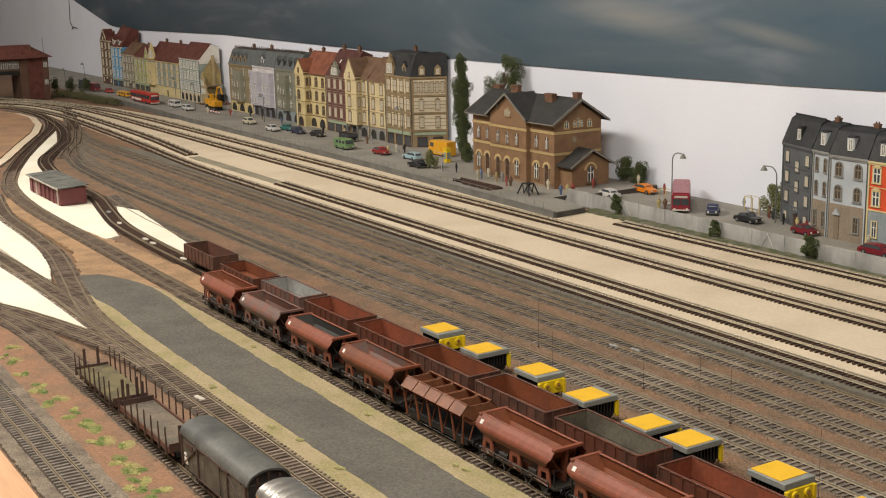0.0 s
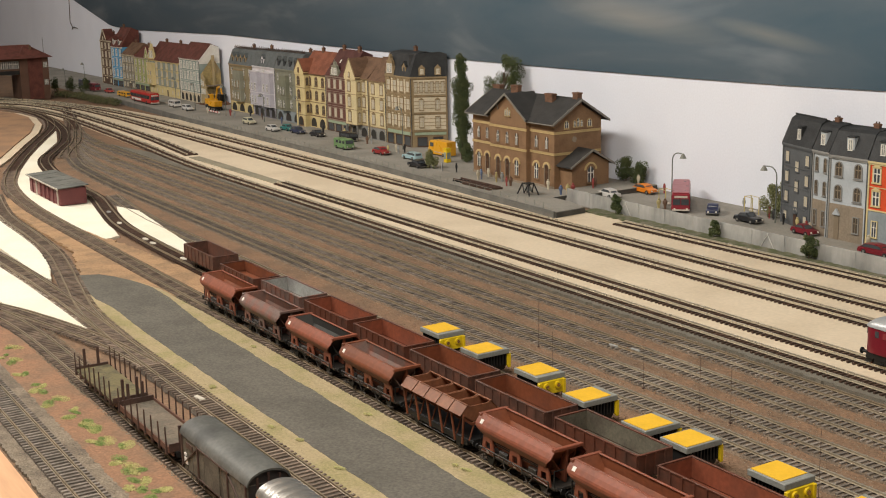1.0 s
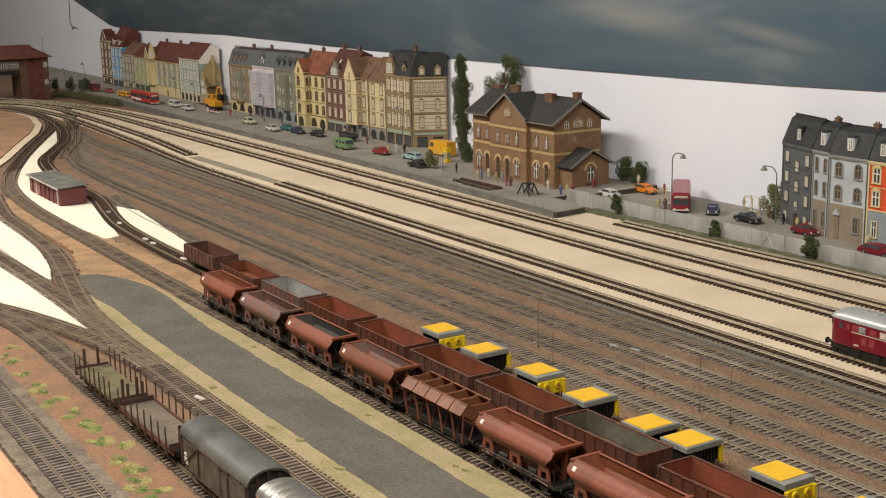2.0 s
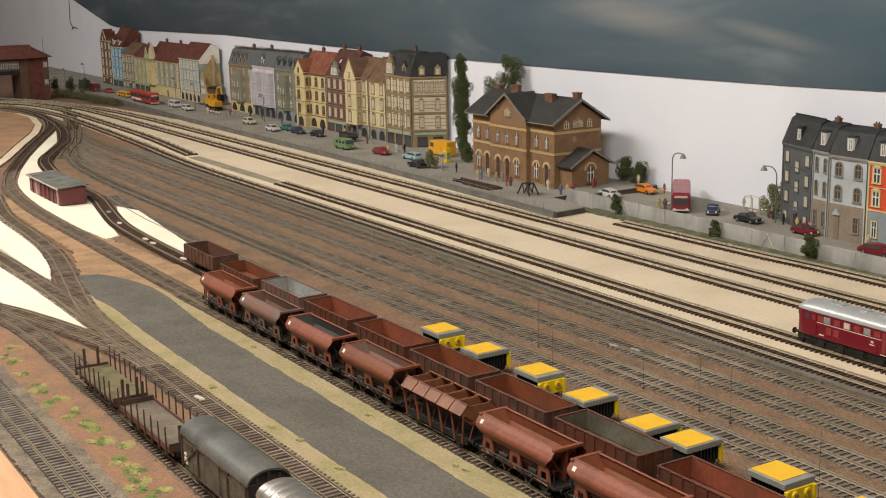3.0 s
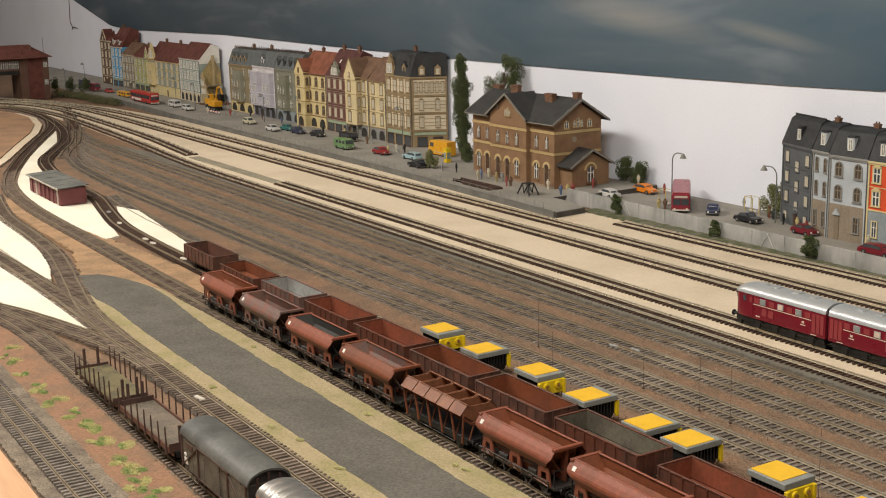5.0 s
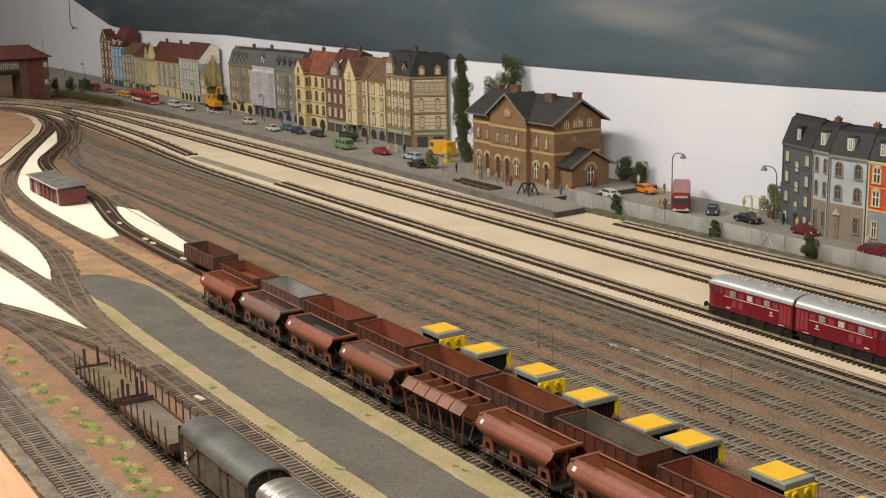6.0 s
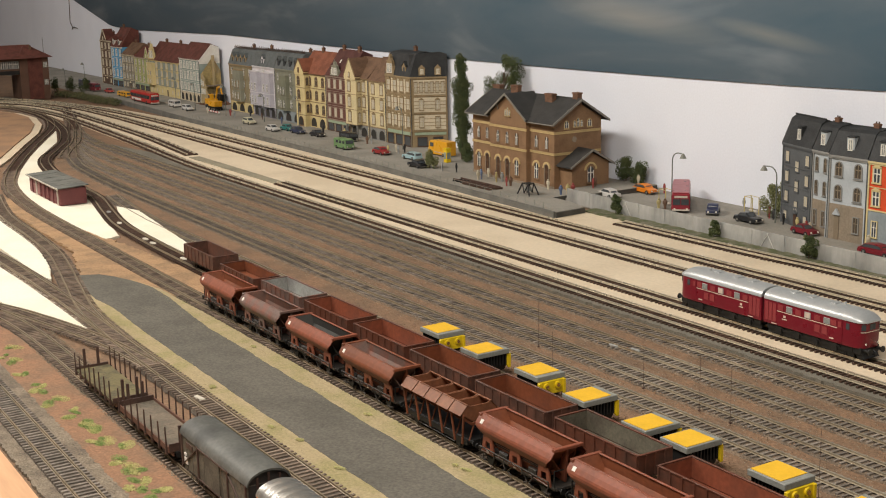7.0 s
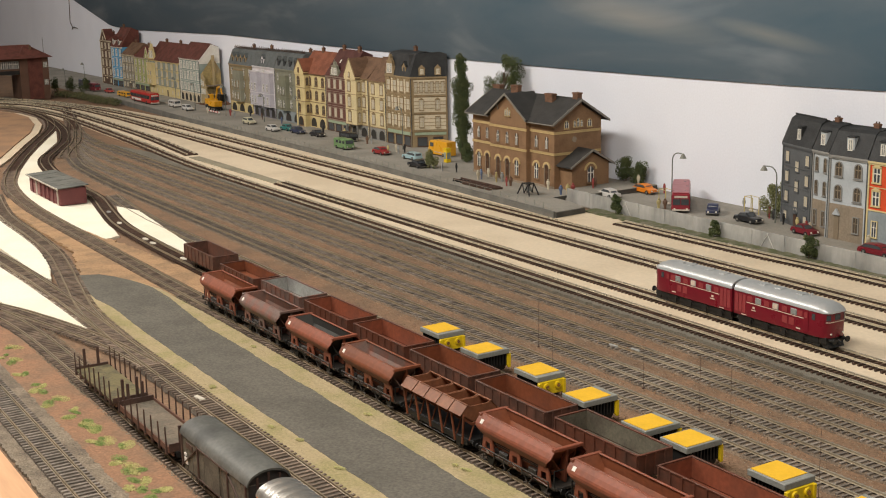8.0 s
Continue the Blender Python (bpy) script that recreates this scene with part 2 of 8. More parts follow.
# ---- room and backdrop ----
def room():
    def one(name, label, cat, mtl, *b):
        tagged(new(name, Shape().box(*b).mesh(name, mtl)), label, cat, kind="structure")
    one("wall_north", "plain white wall behind the model town", "wall", M_WALLW, -6.6, 1.3, 1.46, 1.56, -1.0, 1.55)
    one("wall_west", "plain greyish white end wall of the room", "wall", M_WALLG, -6.6, -6.5, -1.6, 1.46, -1.0, 1.55)
    # out of view: two walls and the ceiling, added to bounce light back
    one("wall_east", "unseen plain plastered wall added to bounce light in the room", "wall", M_ROOM, 1.3, 1.4, -1.7, 1.56, -1.0, 1.55)
    one("wall_south", "unseen plain plastered wall added to bounce light in the room", "wall", M_ROOM, -6.6, 1.3, -1.7, -1.6, -1.0, 1.55)
    one("floor", "plain brown floor of the hobby room", "floor", M_FLOOR, -6.6, 1.4, -1.7, 1.56, -1.1, -1.0)
    one("ceiling", "unseen white ceiling added to bounce the lamps' light", "ceiling", M_ROOM, -6.6, 1.4, -1.7, 1.56, 1.55, 1.65)
    # painted sky sheet with an uneven lower edge, lifting towards the corner
    low = [(1.2, 0.215), (-1.18, 0.206), (-1.35, 0.202), (-1.6, 0.199), (-1.9, 0.197), (-2.3, 0.196), (-2.9, 0.2), (-3.53, 0.205), (-4.32, 0.195), (-4.52, 0.199), (-4.6, 0.204), (-5.03, 0.289), (-5.45, 0.38), (-6.3, 0.6)]
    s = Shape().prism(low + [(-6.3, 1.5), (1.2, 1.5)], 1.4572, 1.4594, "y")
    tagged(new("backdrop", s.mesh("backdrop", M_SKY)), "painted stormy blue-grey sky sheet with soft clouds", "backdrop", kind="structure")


room()


# ---- ground ----
def ground():
    tagged(new("ground", Shape().box(-6.4, 1.2, 0.0, 1.452, -0.024, -0.004).mesh("ground", M_SOIL)), "brown gravelly soil of the railway yard", "ground", kind="structure")
    slab("ground_board_edge", [(-5.45, -0.3), (-0.2, -0.3), (-0.2, 0.214), (-5.45, 0.214)], -0.02, -0.0022, M_WOOD, "bare orange plywood baseboard at the table front")
    slab("ground_station", [(-3.75, 0.955), (-3.3, 0.962), (-2.9, 0.945), (-2.3, 0.925), (1.2, 0.925), (1.2, 1.262), (-1.4, 1.262), (-1.56, 1.25), (-3.2, 1.215), (-3.7, 1.165), (-4.05, 1.085), (-4.3, 0.985), (-4.45, 0.86), (-4.2, 0.9), (-4.0, 0.96)], -0.006, -0.0008, M_CREAM, "bare cream insulation board under the station tracks")
    slab("ground_gravel", [(-2.9, 0.9), (-2.6, 0.897), (-2.3, 0.906), (1.2, 0.9), (1.2, 0.928), (-2.35, 0.93), (-2.7, 0.93)], -0.006, -0.0002, M_GREYBED, "grey gravel strip beside the station tracks", jag=0.0022)
    slab("plaza", [(-6.3, 1.24), (-4.7, 1.24), (-3.9, 1.235), (-3.2, 1.212), (-2.2, 1.2045), (-1.57, 1.1838), (-1.576, 1.2445), (-1.628, 1.2586), (-1.676, 1.2586), (-1.676, 1.457), (-6.3, 1.457)], -0.004, 0.008, M_PLAZA, "grey paved station square with worn patches", "pavement")
    slab("plaza_edge", [(-3.9, 1.228), (-3.2, 1.206), (-2.2, 1.2005), (-1.57, 1.1798), (-1.57, 1.1836), (-2.2, 1.2043), (-3.2, 1.2118), (-3.9, 1.2348)], -0.004, 0.009, M_KERB, "dark grey kerb along the platform edge", "kerb")
    slab("plaza_end", [(-1.5698, 1.1838), (-1.5668, 1.1838), (-1.5728, 1.2445), (-1.5758, 1.2445)], -0.004, 0.0072, M_TERRACE, "dark stone end face of the platform", "platform end")
    slab("plaza_side", [(-1.6757, 1.2586), (-1.6727, 1.2586), (-1.6727, 1.317), (-1.6757, 1.317)], -0.004, 0.0085, M_TERRACE, "dark stone retaining wall at the platform end", "retaining wall")
    slab("road", [(-1.6725, 1.282), (1.2, 1.282), (1.2, 1.457), (-1.6725, 1.457)], -0.004, 0.005, M_PLAZA, "grey street behind the plastic fence", "road")
    slab("verge", [(-1.585, 1.249), (-1.45, 1.2495), (-1.2, 1.254), (-0.95, 1.258), (1.2, 1.258), (1.2, 1.278), (-1.2, 1.278), (-1.59, 1.278)], -0.004, 0.0012, M_GRASS, "narrow weedy green verge at the wall foot", "verge", jag=0.003)
    def wavy(a, b, n, amp, seed):
        """A line from a to b that strays a little to both sides."""
        rng = random.Random(seed)
        ph = [rng.uniform(0, 6.28) for _ in range(3)]
        return [(a[0] + (b[0] - a[0]) * i / n, a[1] + (b[1] - a[1]) * i / n + amp * (math.sin(i * 0.9 + ph[0]) + 0.7 * math.sin(i * 2.1 + ph[1]) + 0.5 * math.sin(i * 4.3 + ph[2]))) for i in range(n + 1)]
    near, far = wavy((0.2, 0.428), (-1.3, 0.432), 60, 0.0004, 5), wavy((-1.29, 0.4965), (0.2, 0.488), 60, 0.0005, 6)
    slab("ground_straw", [(-1.56, 0.43), (-1.47, 0.4195), (-1.2, 0.4095), (0.2, 0.4095), (0.2, 0.4325), (-1.3, 0.438), (-1.45, 0.44)], -0.006, 0.0006, M_STRAW, "strip of dry straw-coloured grass", "grass", jag=0.0008, step=0.0018)
    slab("ground_straw_far", [(-1.57, 0.5), (-1.45, 0.5), (-1.3, 0.492), (0.2, 0.482), (0.2, 0.519), (-1.0, 0.5185), (-1.3, 0.518), (-1.5, 0.514)], -0.006, 0.0006, M_STRAW, "strip of dry straw-coloured grass", "grass", jag=0.0008, step=0.0018)
    slab("ground_asphalt", [(-1.636, 0.452), (-1.625, 0.475), (-1.6, 0.488), (-1.568, 0.498), (-1.54, 0.505), (-1.512, 0.509), (-1.453, 0.508), (-1.4, 0.5035), (-1.345, 0.4995)] + far + near + [(-1.36, 0.4335), (-1.42, 0.436), (-1.455, 0.4365), (-1.5, 0.432), (-1.58, 0.44)], -0.006, 0.0009, M_ASPHALT, "dark grey asphalt loading road between the tracks", "road", jag=0.0005)
    slab("ground_clay", [(-2.5, 0.5), (-2.1, 0.495), (-1.8, 0.49), (-1.62, 0.45), (-1.52, 0.505), (-1.35, 0.545), (-1.35, 0.588), (-1.6, 0.585), (-1.87, 0.56), (-2.02, 0.535), (-2.3, 0.53)], -0.006, -0.0012, M_ORANGE, "orange-brown bare clay between the tracks", jag=0.004)
    slab("ground_shoulder", [(-1.7, 0.217), (-0.2, 0.217), (-0.2, 0.272), (-1.7, 0.272)], -0.006, -0.0009, M_BALLAST, "grey gravel shoulder of the front track", jag=0.0012, step=0.003)
    slab("ground_red", [(-1.55, 0.268), (-0.4, 0.268), (-0.4, 0.319), (-1.2, 0.315), (-1.4, 0.315), (-1.6, 0.29)], -0.006, -0.001, M_REDSOIL, "reddish brown soil with green grass tufts", jag=0.002)
    wl = "bare white board showing between the tracks"
    slab("white_board", [(-2.3, 0.47), (-2.035, 0.462), (-1.86, 0.455), (-1.72, 0.436), (-1.635, 0.415), (-1.683, 0.41), (-1.857, 0.408), (-2.4, 0.41)], -0.006, 0.0008, M_WHITE, wl, jag=0.0015)
    slab("white_board", [(-2.0, 0.378), (-1.64, 0.385), (-1.502, 0.388), (-1.345, 0.384), (-1.445, 0.362), (-1.543, 0.335), (-2.0, 0.26)], -0.006, 0.0008, M_WHITE, wl, jag=0.0015)
    slab("white_board", [(-1.85, 0.556), (-2.007, 0.545), (-2.295, 0.545), (-2.42, 0.56), (-2.6, 0.605), (-2.83, 0.69), (-3.07, 0.785), (-3.28, 0.872), (-3.24, 0.869), (-3.03, 0.813), (-2.9, 0.757), (-2.76, 0.698), (-2.62, 0.668), (-2.45, 0.65), (-2.3, 0.646), (-2.16, 0.638), (-2.0, 0.6), (-1.86, 0.58)], -0.006, -0.0004, M_WHITE, wl, jag=0.001)
    slab("white_board", [(-2.1, 0.654), (-2.04, 0.672), (-1.746, 0.643), (-1.5, 0.637), (-1.5, 0.617), (-1.791, 0.616), (-1.922, 0.617), (-2.0, 0.628)], -0.006, 0.0006, M_WHITE, wl, jag=0.001)
    slab("ground_strip", [(-2.575, 0.966), (-2.14, 0.968), (-2.14, 0.99), (-2.575, 0.99)], -0.006, 0.0004, M_STRIP, "olive-grey underlay strip where the track is not yet laid", jag=0.0005)
    # round brown board inside the far curve, with a pale rim
    edge = [(-4.5, 0.35), (-4.3, 0.62), (-4.05, 0.78), (-3.9, 0.84), (-3.74, 0.888), (-3.6, 0.893), (-3.42, 0.862), (-3.25, 0.808), (-3.05, 0.724), (-2.83, 0.635), (-2.6, 0.53), (-2.45, 0.4)]
    slab("round_board_rim", [(x + 0.012, y + 0.017) for x, y in edge] + [(-2.45, 0.3), (-4.5, 0.3)], -0.006, 0.0002, M_CREAM, "pale rim of the round board inside the curve")
    slab("round_board", edge + [(-2.47, 0.3), (-4.5, 0.3)], -0.006, 0.0022, M_TANBOARD, "round orange-brown board inside the far curve")



ground()


# ---- tracks ----
def smooth_path(pts, step=0.004):
    """Catmull-Rom curve through the control points, in even steps."""
    p = [Vector((*q, 0)) for q in pts]
    p = [p[0] * 2 - p[1]] + p + [p[-1] * 2 - p[-2]]
    dense = []
    for a, b, c, d in zip(p, p[1:], p[2:], p[3:]):
        for i in range(24):
            t = i / 24
            dense.append(0.5 * ((2 * b) + (c - a) * t + (2 * a - 5 * b + 4 * c - d) * t * t + (3 * b - a - 3 * c + d) * t ** 3))
    dense.append(p[-2])
    out, left = [dense[0]], 0.0
    for a, b in zip(dense, dense[1:]):
        ln = (b - a).length
        while left + step <= ln + 1e-9 and ln > 0:
            left += step
            out.append(a + (b - a) * (left / ln))
        left -= ln
    return out


def track(label, pts, sleeper, rail, z=0.0, high=0.0018, bed=None, single=(), pitch=0.0067, width=0.030, bedw=0.0205, thick=0.0013, bedz=-0.0002, worn=(), glint_from=-0.95):
    """Rails and sleepers along a curve. single: the stretch in x over which the sleepers are pieces of their own; worn:
    the polished rails, given a painted lamp glint beyond a set x.
    """
    tr = thing("track", pose(0, 0, 0), label, "railway track", "tracks of the layout")
    path = smooth_path(pts, pitch)
    tang = [(path[min(i + 1, len(path) - 1)] - path[max(i - 1, 0)]).normalized() for i in range(len(path))]
    side = [Vector((-t.y, t.x, 0)) for t in tang]
    for sgn in (-1, 1):
        loops = []
        for p, n in zip(path, side):
            c = p + n * (sgn * 0.0085)
            loops.append([c + n * a + Vector((0, 0, z + high + h)) for a, h in ((-0.0009, 0), (0.0009, 0), (0.0009, 0.0004), (0.0004, 0.0007), (0.0004, 0.0017), (0.0006, 0.0018), (0.0006, 0.0025), (-0.0006, 0.0025), (-0.0006, 0.0018), (-0.0004, 0.0017), (-0.0004, 0.0007), (-0.0009, 0.0004))])
        cut = next((i for i, p in enumerate(path) if p.x > glint_from), len(path)) if sgn in worn else len(path)
        for run, mtl in ((loops[:cut], rail), (loops[max(cut - 1, 0):], M_RAILGLINT)):
            if len(run) > 1:
                part("rail", Shape().loft(run), mtl, tr)
    rng, rest = random.Random(len(pts) * 13 + int(abs(pts[0][0]) * 1000)), Shape()
    piece = None
    for i, (p, t) in enumerate(zip(path, tang)):
        m = Matrix.Translation(p + Vector((rng.uniform(-0.0003, 0.0003), 0, z + rng.uniform(-0.0001, 0.0001)))) @ Matrix.Rotation(math.atan2(t.y, t.x) + rng.uniform(-0.03, 0.03), 4, "Z")
        if single and single[0] < p.x < single[1]:
            if piece is None:
                piece = Shape().box(-thick, thick, -width / 2, width / 2, -0.0008, high).mesh("sleeper", sleeper, 0.0002)
            part("sleeper", piece, sleeper, tr, m=m)
        else:
            rest.box(-thick, thick, -width / 2, width / 2, -0.0008, high, m)
    if rest.v:
        part("sleeper_row", rest, sleeper, tr, kind="stuff")
    if bed:
        loops, b2 = [], Shape()
        for p, nn in zip(path, side):
            w1, w2 = bedw + rng.uniform(-0.001, 0.001), bedw + rng.uniform(-0.001, 0.001)
            loops.append([p + nn * a + Vector((0, 0, z + h)) for a, h in ((-w1, -0.0026), (-min(0.016, bedw - 0.0016), bedz), (min(0.016, bedw - 0.0016), bedz), (w2, -0.0026))])
        part("ballast", b2.loft(loops, closed=False, cap=False), bed, tr, "grey gravel ballast bed", kind="stuff")
    return tr


def tracks():
    new_l, old_l = "dark brown sleepered track on bare board", "weathered grey yard track half buried in brown soil"
    E = 0.15
    track("dark brown sleepered siding beside the street wall", [(-1.47, 1.232), (-1.2, 1.238), (-0.95, 1.246), (E, 1.25)], M_SLEEPD, M_RAIL, single=(-1.5, -0.75))
    track(new_l, [(-4.5, 0.72), (-4.3, 0.9), (-4.1, 1.02), (-3.955, 1.069), (-3.718, 1.119), (-3.406, 1.145), (-3.06, 1.15), (-2.0, 1.153), (-1.0, 1.157), (E, 1.16)], M_SLEEPD, M_RAIL, single=(-1.65, -0.5))
    track(new_l, [(-4.42, 0.68), (-4.25, 0.86), (-4.1, 0.965), (-4.0, 1.02), (-3.799, 1.07), (-3.489, 1.09), (-3.05, 1.09), (-2.0, 1.09), (-1.0, 1.092), (E, 1.095)], M_SLEEPD, M_RAIL, single=(-1.65, -0.5))
    track(new_l, [(-4.3, 0.7), (-4.18, 0.86), (-4.05, 0.95), (-3.936, 0.996), (-3.699, 1.026), (-3.265, 1.022), (-2.95, 1.012), (-2.7, 0.992), (-2.6, 0.983)], M_SLEEPD, M_RAIL)
    track("dark brown sleepered main track on cream board", [(-2.14, 0.979), (-1.75, 0.979), (-1.0, 0.98), (E, 0.98)], M_SLEEPD, M_RAIL, single=(-1.65, -0.5))
    track(new_l, [(-4.15, 0.76), (-4.05, 0.87), (-3.93, 0.93), (-3.8, 0.961), (-3.59, 0.98), (-3.3, 0.975), (-2.866, 0.955), (-2.56, 0.935), (-2.355, 0.928), (-2.0, 0.927), (-1.0, 0.926), (E, 0.927)], M_SLEEPD, M_RAIL, single=(-1.65, -0.5))
    heads = {0.882: [(-3.27, 0.927), (-3.11, 0.9), (-2.95, 0.886), (-2.75, 0.882)], 0.828: [(-3.12, 0.876), (-2.98, 0.852), (-2.83, 0.836), (-2.65, 0.829), (-2.5, 0.828)], 0.775: [(-2.95, 0.825), (-2.8, 0.8), (-2.65, 0.783), (-2.5, 0.776), (-2.35, 0.775)], 0.6625: [(-2.22, 0.684), (-2.1, 0.672), (-1.98, 0.6645), (-1.85, 0.6625)]}
    for y, head in heads.items():
        track(old_l, head + [(-1.0, y), (E, y)], M_SLEEPG, M_RAILRUST, z=-0.0022, high=0.0012, bed=M_YARDBED, bedw=0.0165, single=(-1.5, -0.4), worn=(-1, 1) if y < 0.85 else (-1,))
    track(old_l, [(-2.74, 0.766), (-2.616, 0.744), (-2.49, 0.735), (-2.363, 0.7285), (-2.1, 0.7265), (-1.0, 0.7265), (E, 0.7265)], M_SLEEPG, M_RAILRUST, z=-0.0018, high=0.0012, bed=M_YARDBED, bedw=0.0165, single=(-1.5, -0.4), worn=(-1, 1))
    track("weathered siding curving past the hut under open wagons", [(-3.66, 0.938), (-3.47, 0.922), (-3.233, 0.884), (-3.029, 0.829), (-2.893, 0.772), (-2.745, 0.708), (-2.61, 0.678), (-2.457, 0.662), (-2.32, 0.656), (-2.196, 0.65), (-2.06, 0.626), (-1.931, 0.606), (-1.769, 0.599), (-1.6, 0.598), (-1.0, 0.598), (E, 0.598)], M_SLEEPD, M_RAILRUST, single=(-2.2, -0.9))
    track("dark sleepered track sweeping round the far curve", [(-4.2, 0.68), (-4.1, 0.8), (-3.977, 0.885), (-3.87, 0.925), (-3.67, 0.938), (-3.515, 0.926), (-3.3, 0.872), (-3.07, 0.78), (-2.846, 0.69), (-2.62, 0.608)], M_SLEEPD, M_RAILRUST, z=-0.0006, bed=M_SLEEPB)
    track("weathered brown siding carrying the hopper wagons", [(-2.63, 0.612), (-2.47, 0.566), (-2.33, 0.544), (-2.2, 0.534), (-2.08, 0.531), (-1.85, 0.532), (-1.6, 0.5335), (-1.2, 0.536), (E, 0.537)], M_SLEEPB, M_RAILRUST, z=-0.001, bed=M_DARKBED, bedw=0.016, single=(-2.0, -0.6))
    track("dark ladder track leaving the far curve", [(-3.8, 1.05), (-3.547, 0.996), (-3.35, 0.943), (-3.241, 0.911)], M_SLEEPD, M_RAILRUST, z=-0.0012, bed=M_YARDBED)
    track("weathered ladder track leading into the yard", [(-3.241, 0.911), (-3.13, 0.879), (-3.017, 0.845), (-2.869, 0.801), (-2.733, 0.764)], M_SLEEPB, M_RAILRUST, z=-0.0016, bed=M_YARDBED)
    track("weathered turnout branch beside the ladder track", [(-3.5, 0.975), (-3.3, 0.937), (-3.12, 0.888), (-2.98, 0.842), (-2.86, 0.79), (-2.76, 0.752)], M_SLEEPB, M_RAILRUST, z=-0.002)
    track("weathered brown turnout curve beside the loading road", [(-2.35, 0.51), (-2.195, 0.485), (-2.092, 0.474), (-1.928, 0.47), (-1.787, 0.462), (-1.673, 0.445), (-1.573, 0.427), (-1.455, 0.4075), (-1.3, 0.3985)], M_SLEEPB, M_RAILRUST, z=-0.0004, bed=M_DARKBED, bedw=0.016, single=(-1.95, -1.29), bedz=0.0005)
    track("weathered brown track beside the loading road", [(-2.05, 0.375), (-1.799, 0.39), (-1.651, 0.396), (-1.5, 0.3985), (-1.3, 0.3985), (-1.0, 0.398), (0.0, 0.398)], M_SLEEPB, M_RAILRUST, z=-0.0002, bed=M_DARKBED, bedw=0.016, single=(-1.75, -0.6), bedz=0.0007)
    track("weathered brown turnout track with fine ballast", [(-1.7, 0.23), (-1.6, 0.29), (-1.521, 0.326), (-1.461, 0.346), (-1.389, 0.365), (-1.3, 0.384), (-1.2, 0.3955)], M_SLEEPB, M_RAILRUST, z=-0.0007, single=(-1.6, -1.19))
    track("weathered brown siding under the stake wagons", [(-1.75, 0.2), (-1.6, 0.28), (-1.5, 0.315), (-1.389, 0.328), (-1.23, 0.331), (-1.0, 0.331), (0.0, 0.331)], M_SLEEPB, M_RAILRUST, z=-0.0005, bed=M_DARKBED, bedw=0.016, single=(-1.6, -0.62), bedz=0.0006)
    track("weathered grey front track on coarse ballast", [(-1.6, 0.244), (-1.2, 0.2445), (-0.9, 0.2445), (-0.2, 0.2445)], M_SLEEPG, M_RAILRUST, z=-0.0003, bed=M_DARKBED, bedw=0.016, single=(-1.5, -0.75), thick=0.0015, bedz=0.0007)


tracks()


# ---- rolling stock ----
M_OXIDE = paint("oxide_red", (0.175, 0.054, 0.024), 0.5, fine=260, var=0.18, coarse=35, col2=(0.135, 0.045, 0.023), spec=0.3)
M_OXIDE2 = paint("faded_oxide", (0.215, 0.063, 0.033), 0.5, fine=260, var=0.2, coarse=35, col2=(0.165, 0.054, 0.031), spec=0.35)
M_OXSIDE = paint("dark_oxide", (0.115, 0.038, 0.021), 0.55, fine=260, var=0.22, coarse=45, col2=(0.075, 0.034, 0.023))
M_OXDARK = paint("dirty_brown", (0.085, 0.042, 0.03), 0.5, var=0.24, fine=260, col2=(0.13, 0.055, 0.036))
M_GREYBROWN = paint("dusty_brown", (0.14, 0.09, 0.075), 0.45, var=0.18, col2=(0.19, 0.075, 0.05))
M_BLACK = paint("black_underframe", (0.0105, 0.0098, 0.009), 0.55, var=0.3)
M_CHASSIS = paint("dusty_black_chassis", (0.02, 0.017, 0.015), 0.6, var=0.35, coarse=90, col2=(0.042, 0.033, 0.026))
M_WHEEL = paint("blackened_wheel", (0.03, 0.026, 0.023), 0.4, metal=0.6)
M_MARK = paint("white_marking", (0.7, 0.66, 0.6), 0.6)
M_GREYIN = paint("grey_steel", (0.3, 0.3, 0.28), 0.5, var=0.2, coarse=45, col2=(0.2, 0.19, 0.18))
M_DARKIN = paint("dark_interior", (0.035, 0.032, 0.028), 0.6)
M_LOAD = paint("grey_green_steel", (0.13, 0.115, 0.085), 0.6, var=0.25, coarse=50, col2=(0.085, 0.07, 0.052))


def wheels(parent, xs, r=0.0058, z=0.0, gauge=0.0165):
    out = []
    for x in xs:
        s = Shape()
        for sg in (-1, 1):
            s.tube((0, sg * (gauge / 2 - 0.001), 0), (0, sg * (gauge / 2 + 0.0018), 0), r, sides=16)
            s.tube((0, sg * (gauge / 2 + 0.0018), 0), (0, sg * (gauge / 2 + 0.0022), 0), r * 0.5, sides=10)
        s.tube((0, -gauge / 2, 0), (0, gauge / 2, 0), 0.0009)
        out.append(part("wheelset", s, M_WHEEL, parent, "blackened metal wheelset", m=pose(x, 0, z + r)))
    return out


def buffers(parent, xe, z, w=0.01, mtl=None):
    for ex in (-1, 1):
        for sy in (-1, 1):
            s = Shape().tube((ex * (xe - 0.002), sy * w, z), (ex * (xe + 0.004), sy * w, z), 0.0012)
            s.tube((ex * (xe + 0.004), sy * w, z), (ex * (xe + 0.0048), sy * w, z), 0.0026, sides=12)
            part("buffer", s, mtl or M_BLACK, parent)
        part("coupling", Shape().box(min(ex * xe, ex * (xe + 0.006)), max(ex * xe, ex * (xe + 0.006)), -0.0015, 0.0015, z - 0.005, z - 0.0025), M_BLACK, parent)


RAIL_TOP = 0.0043


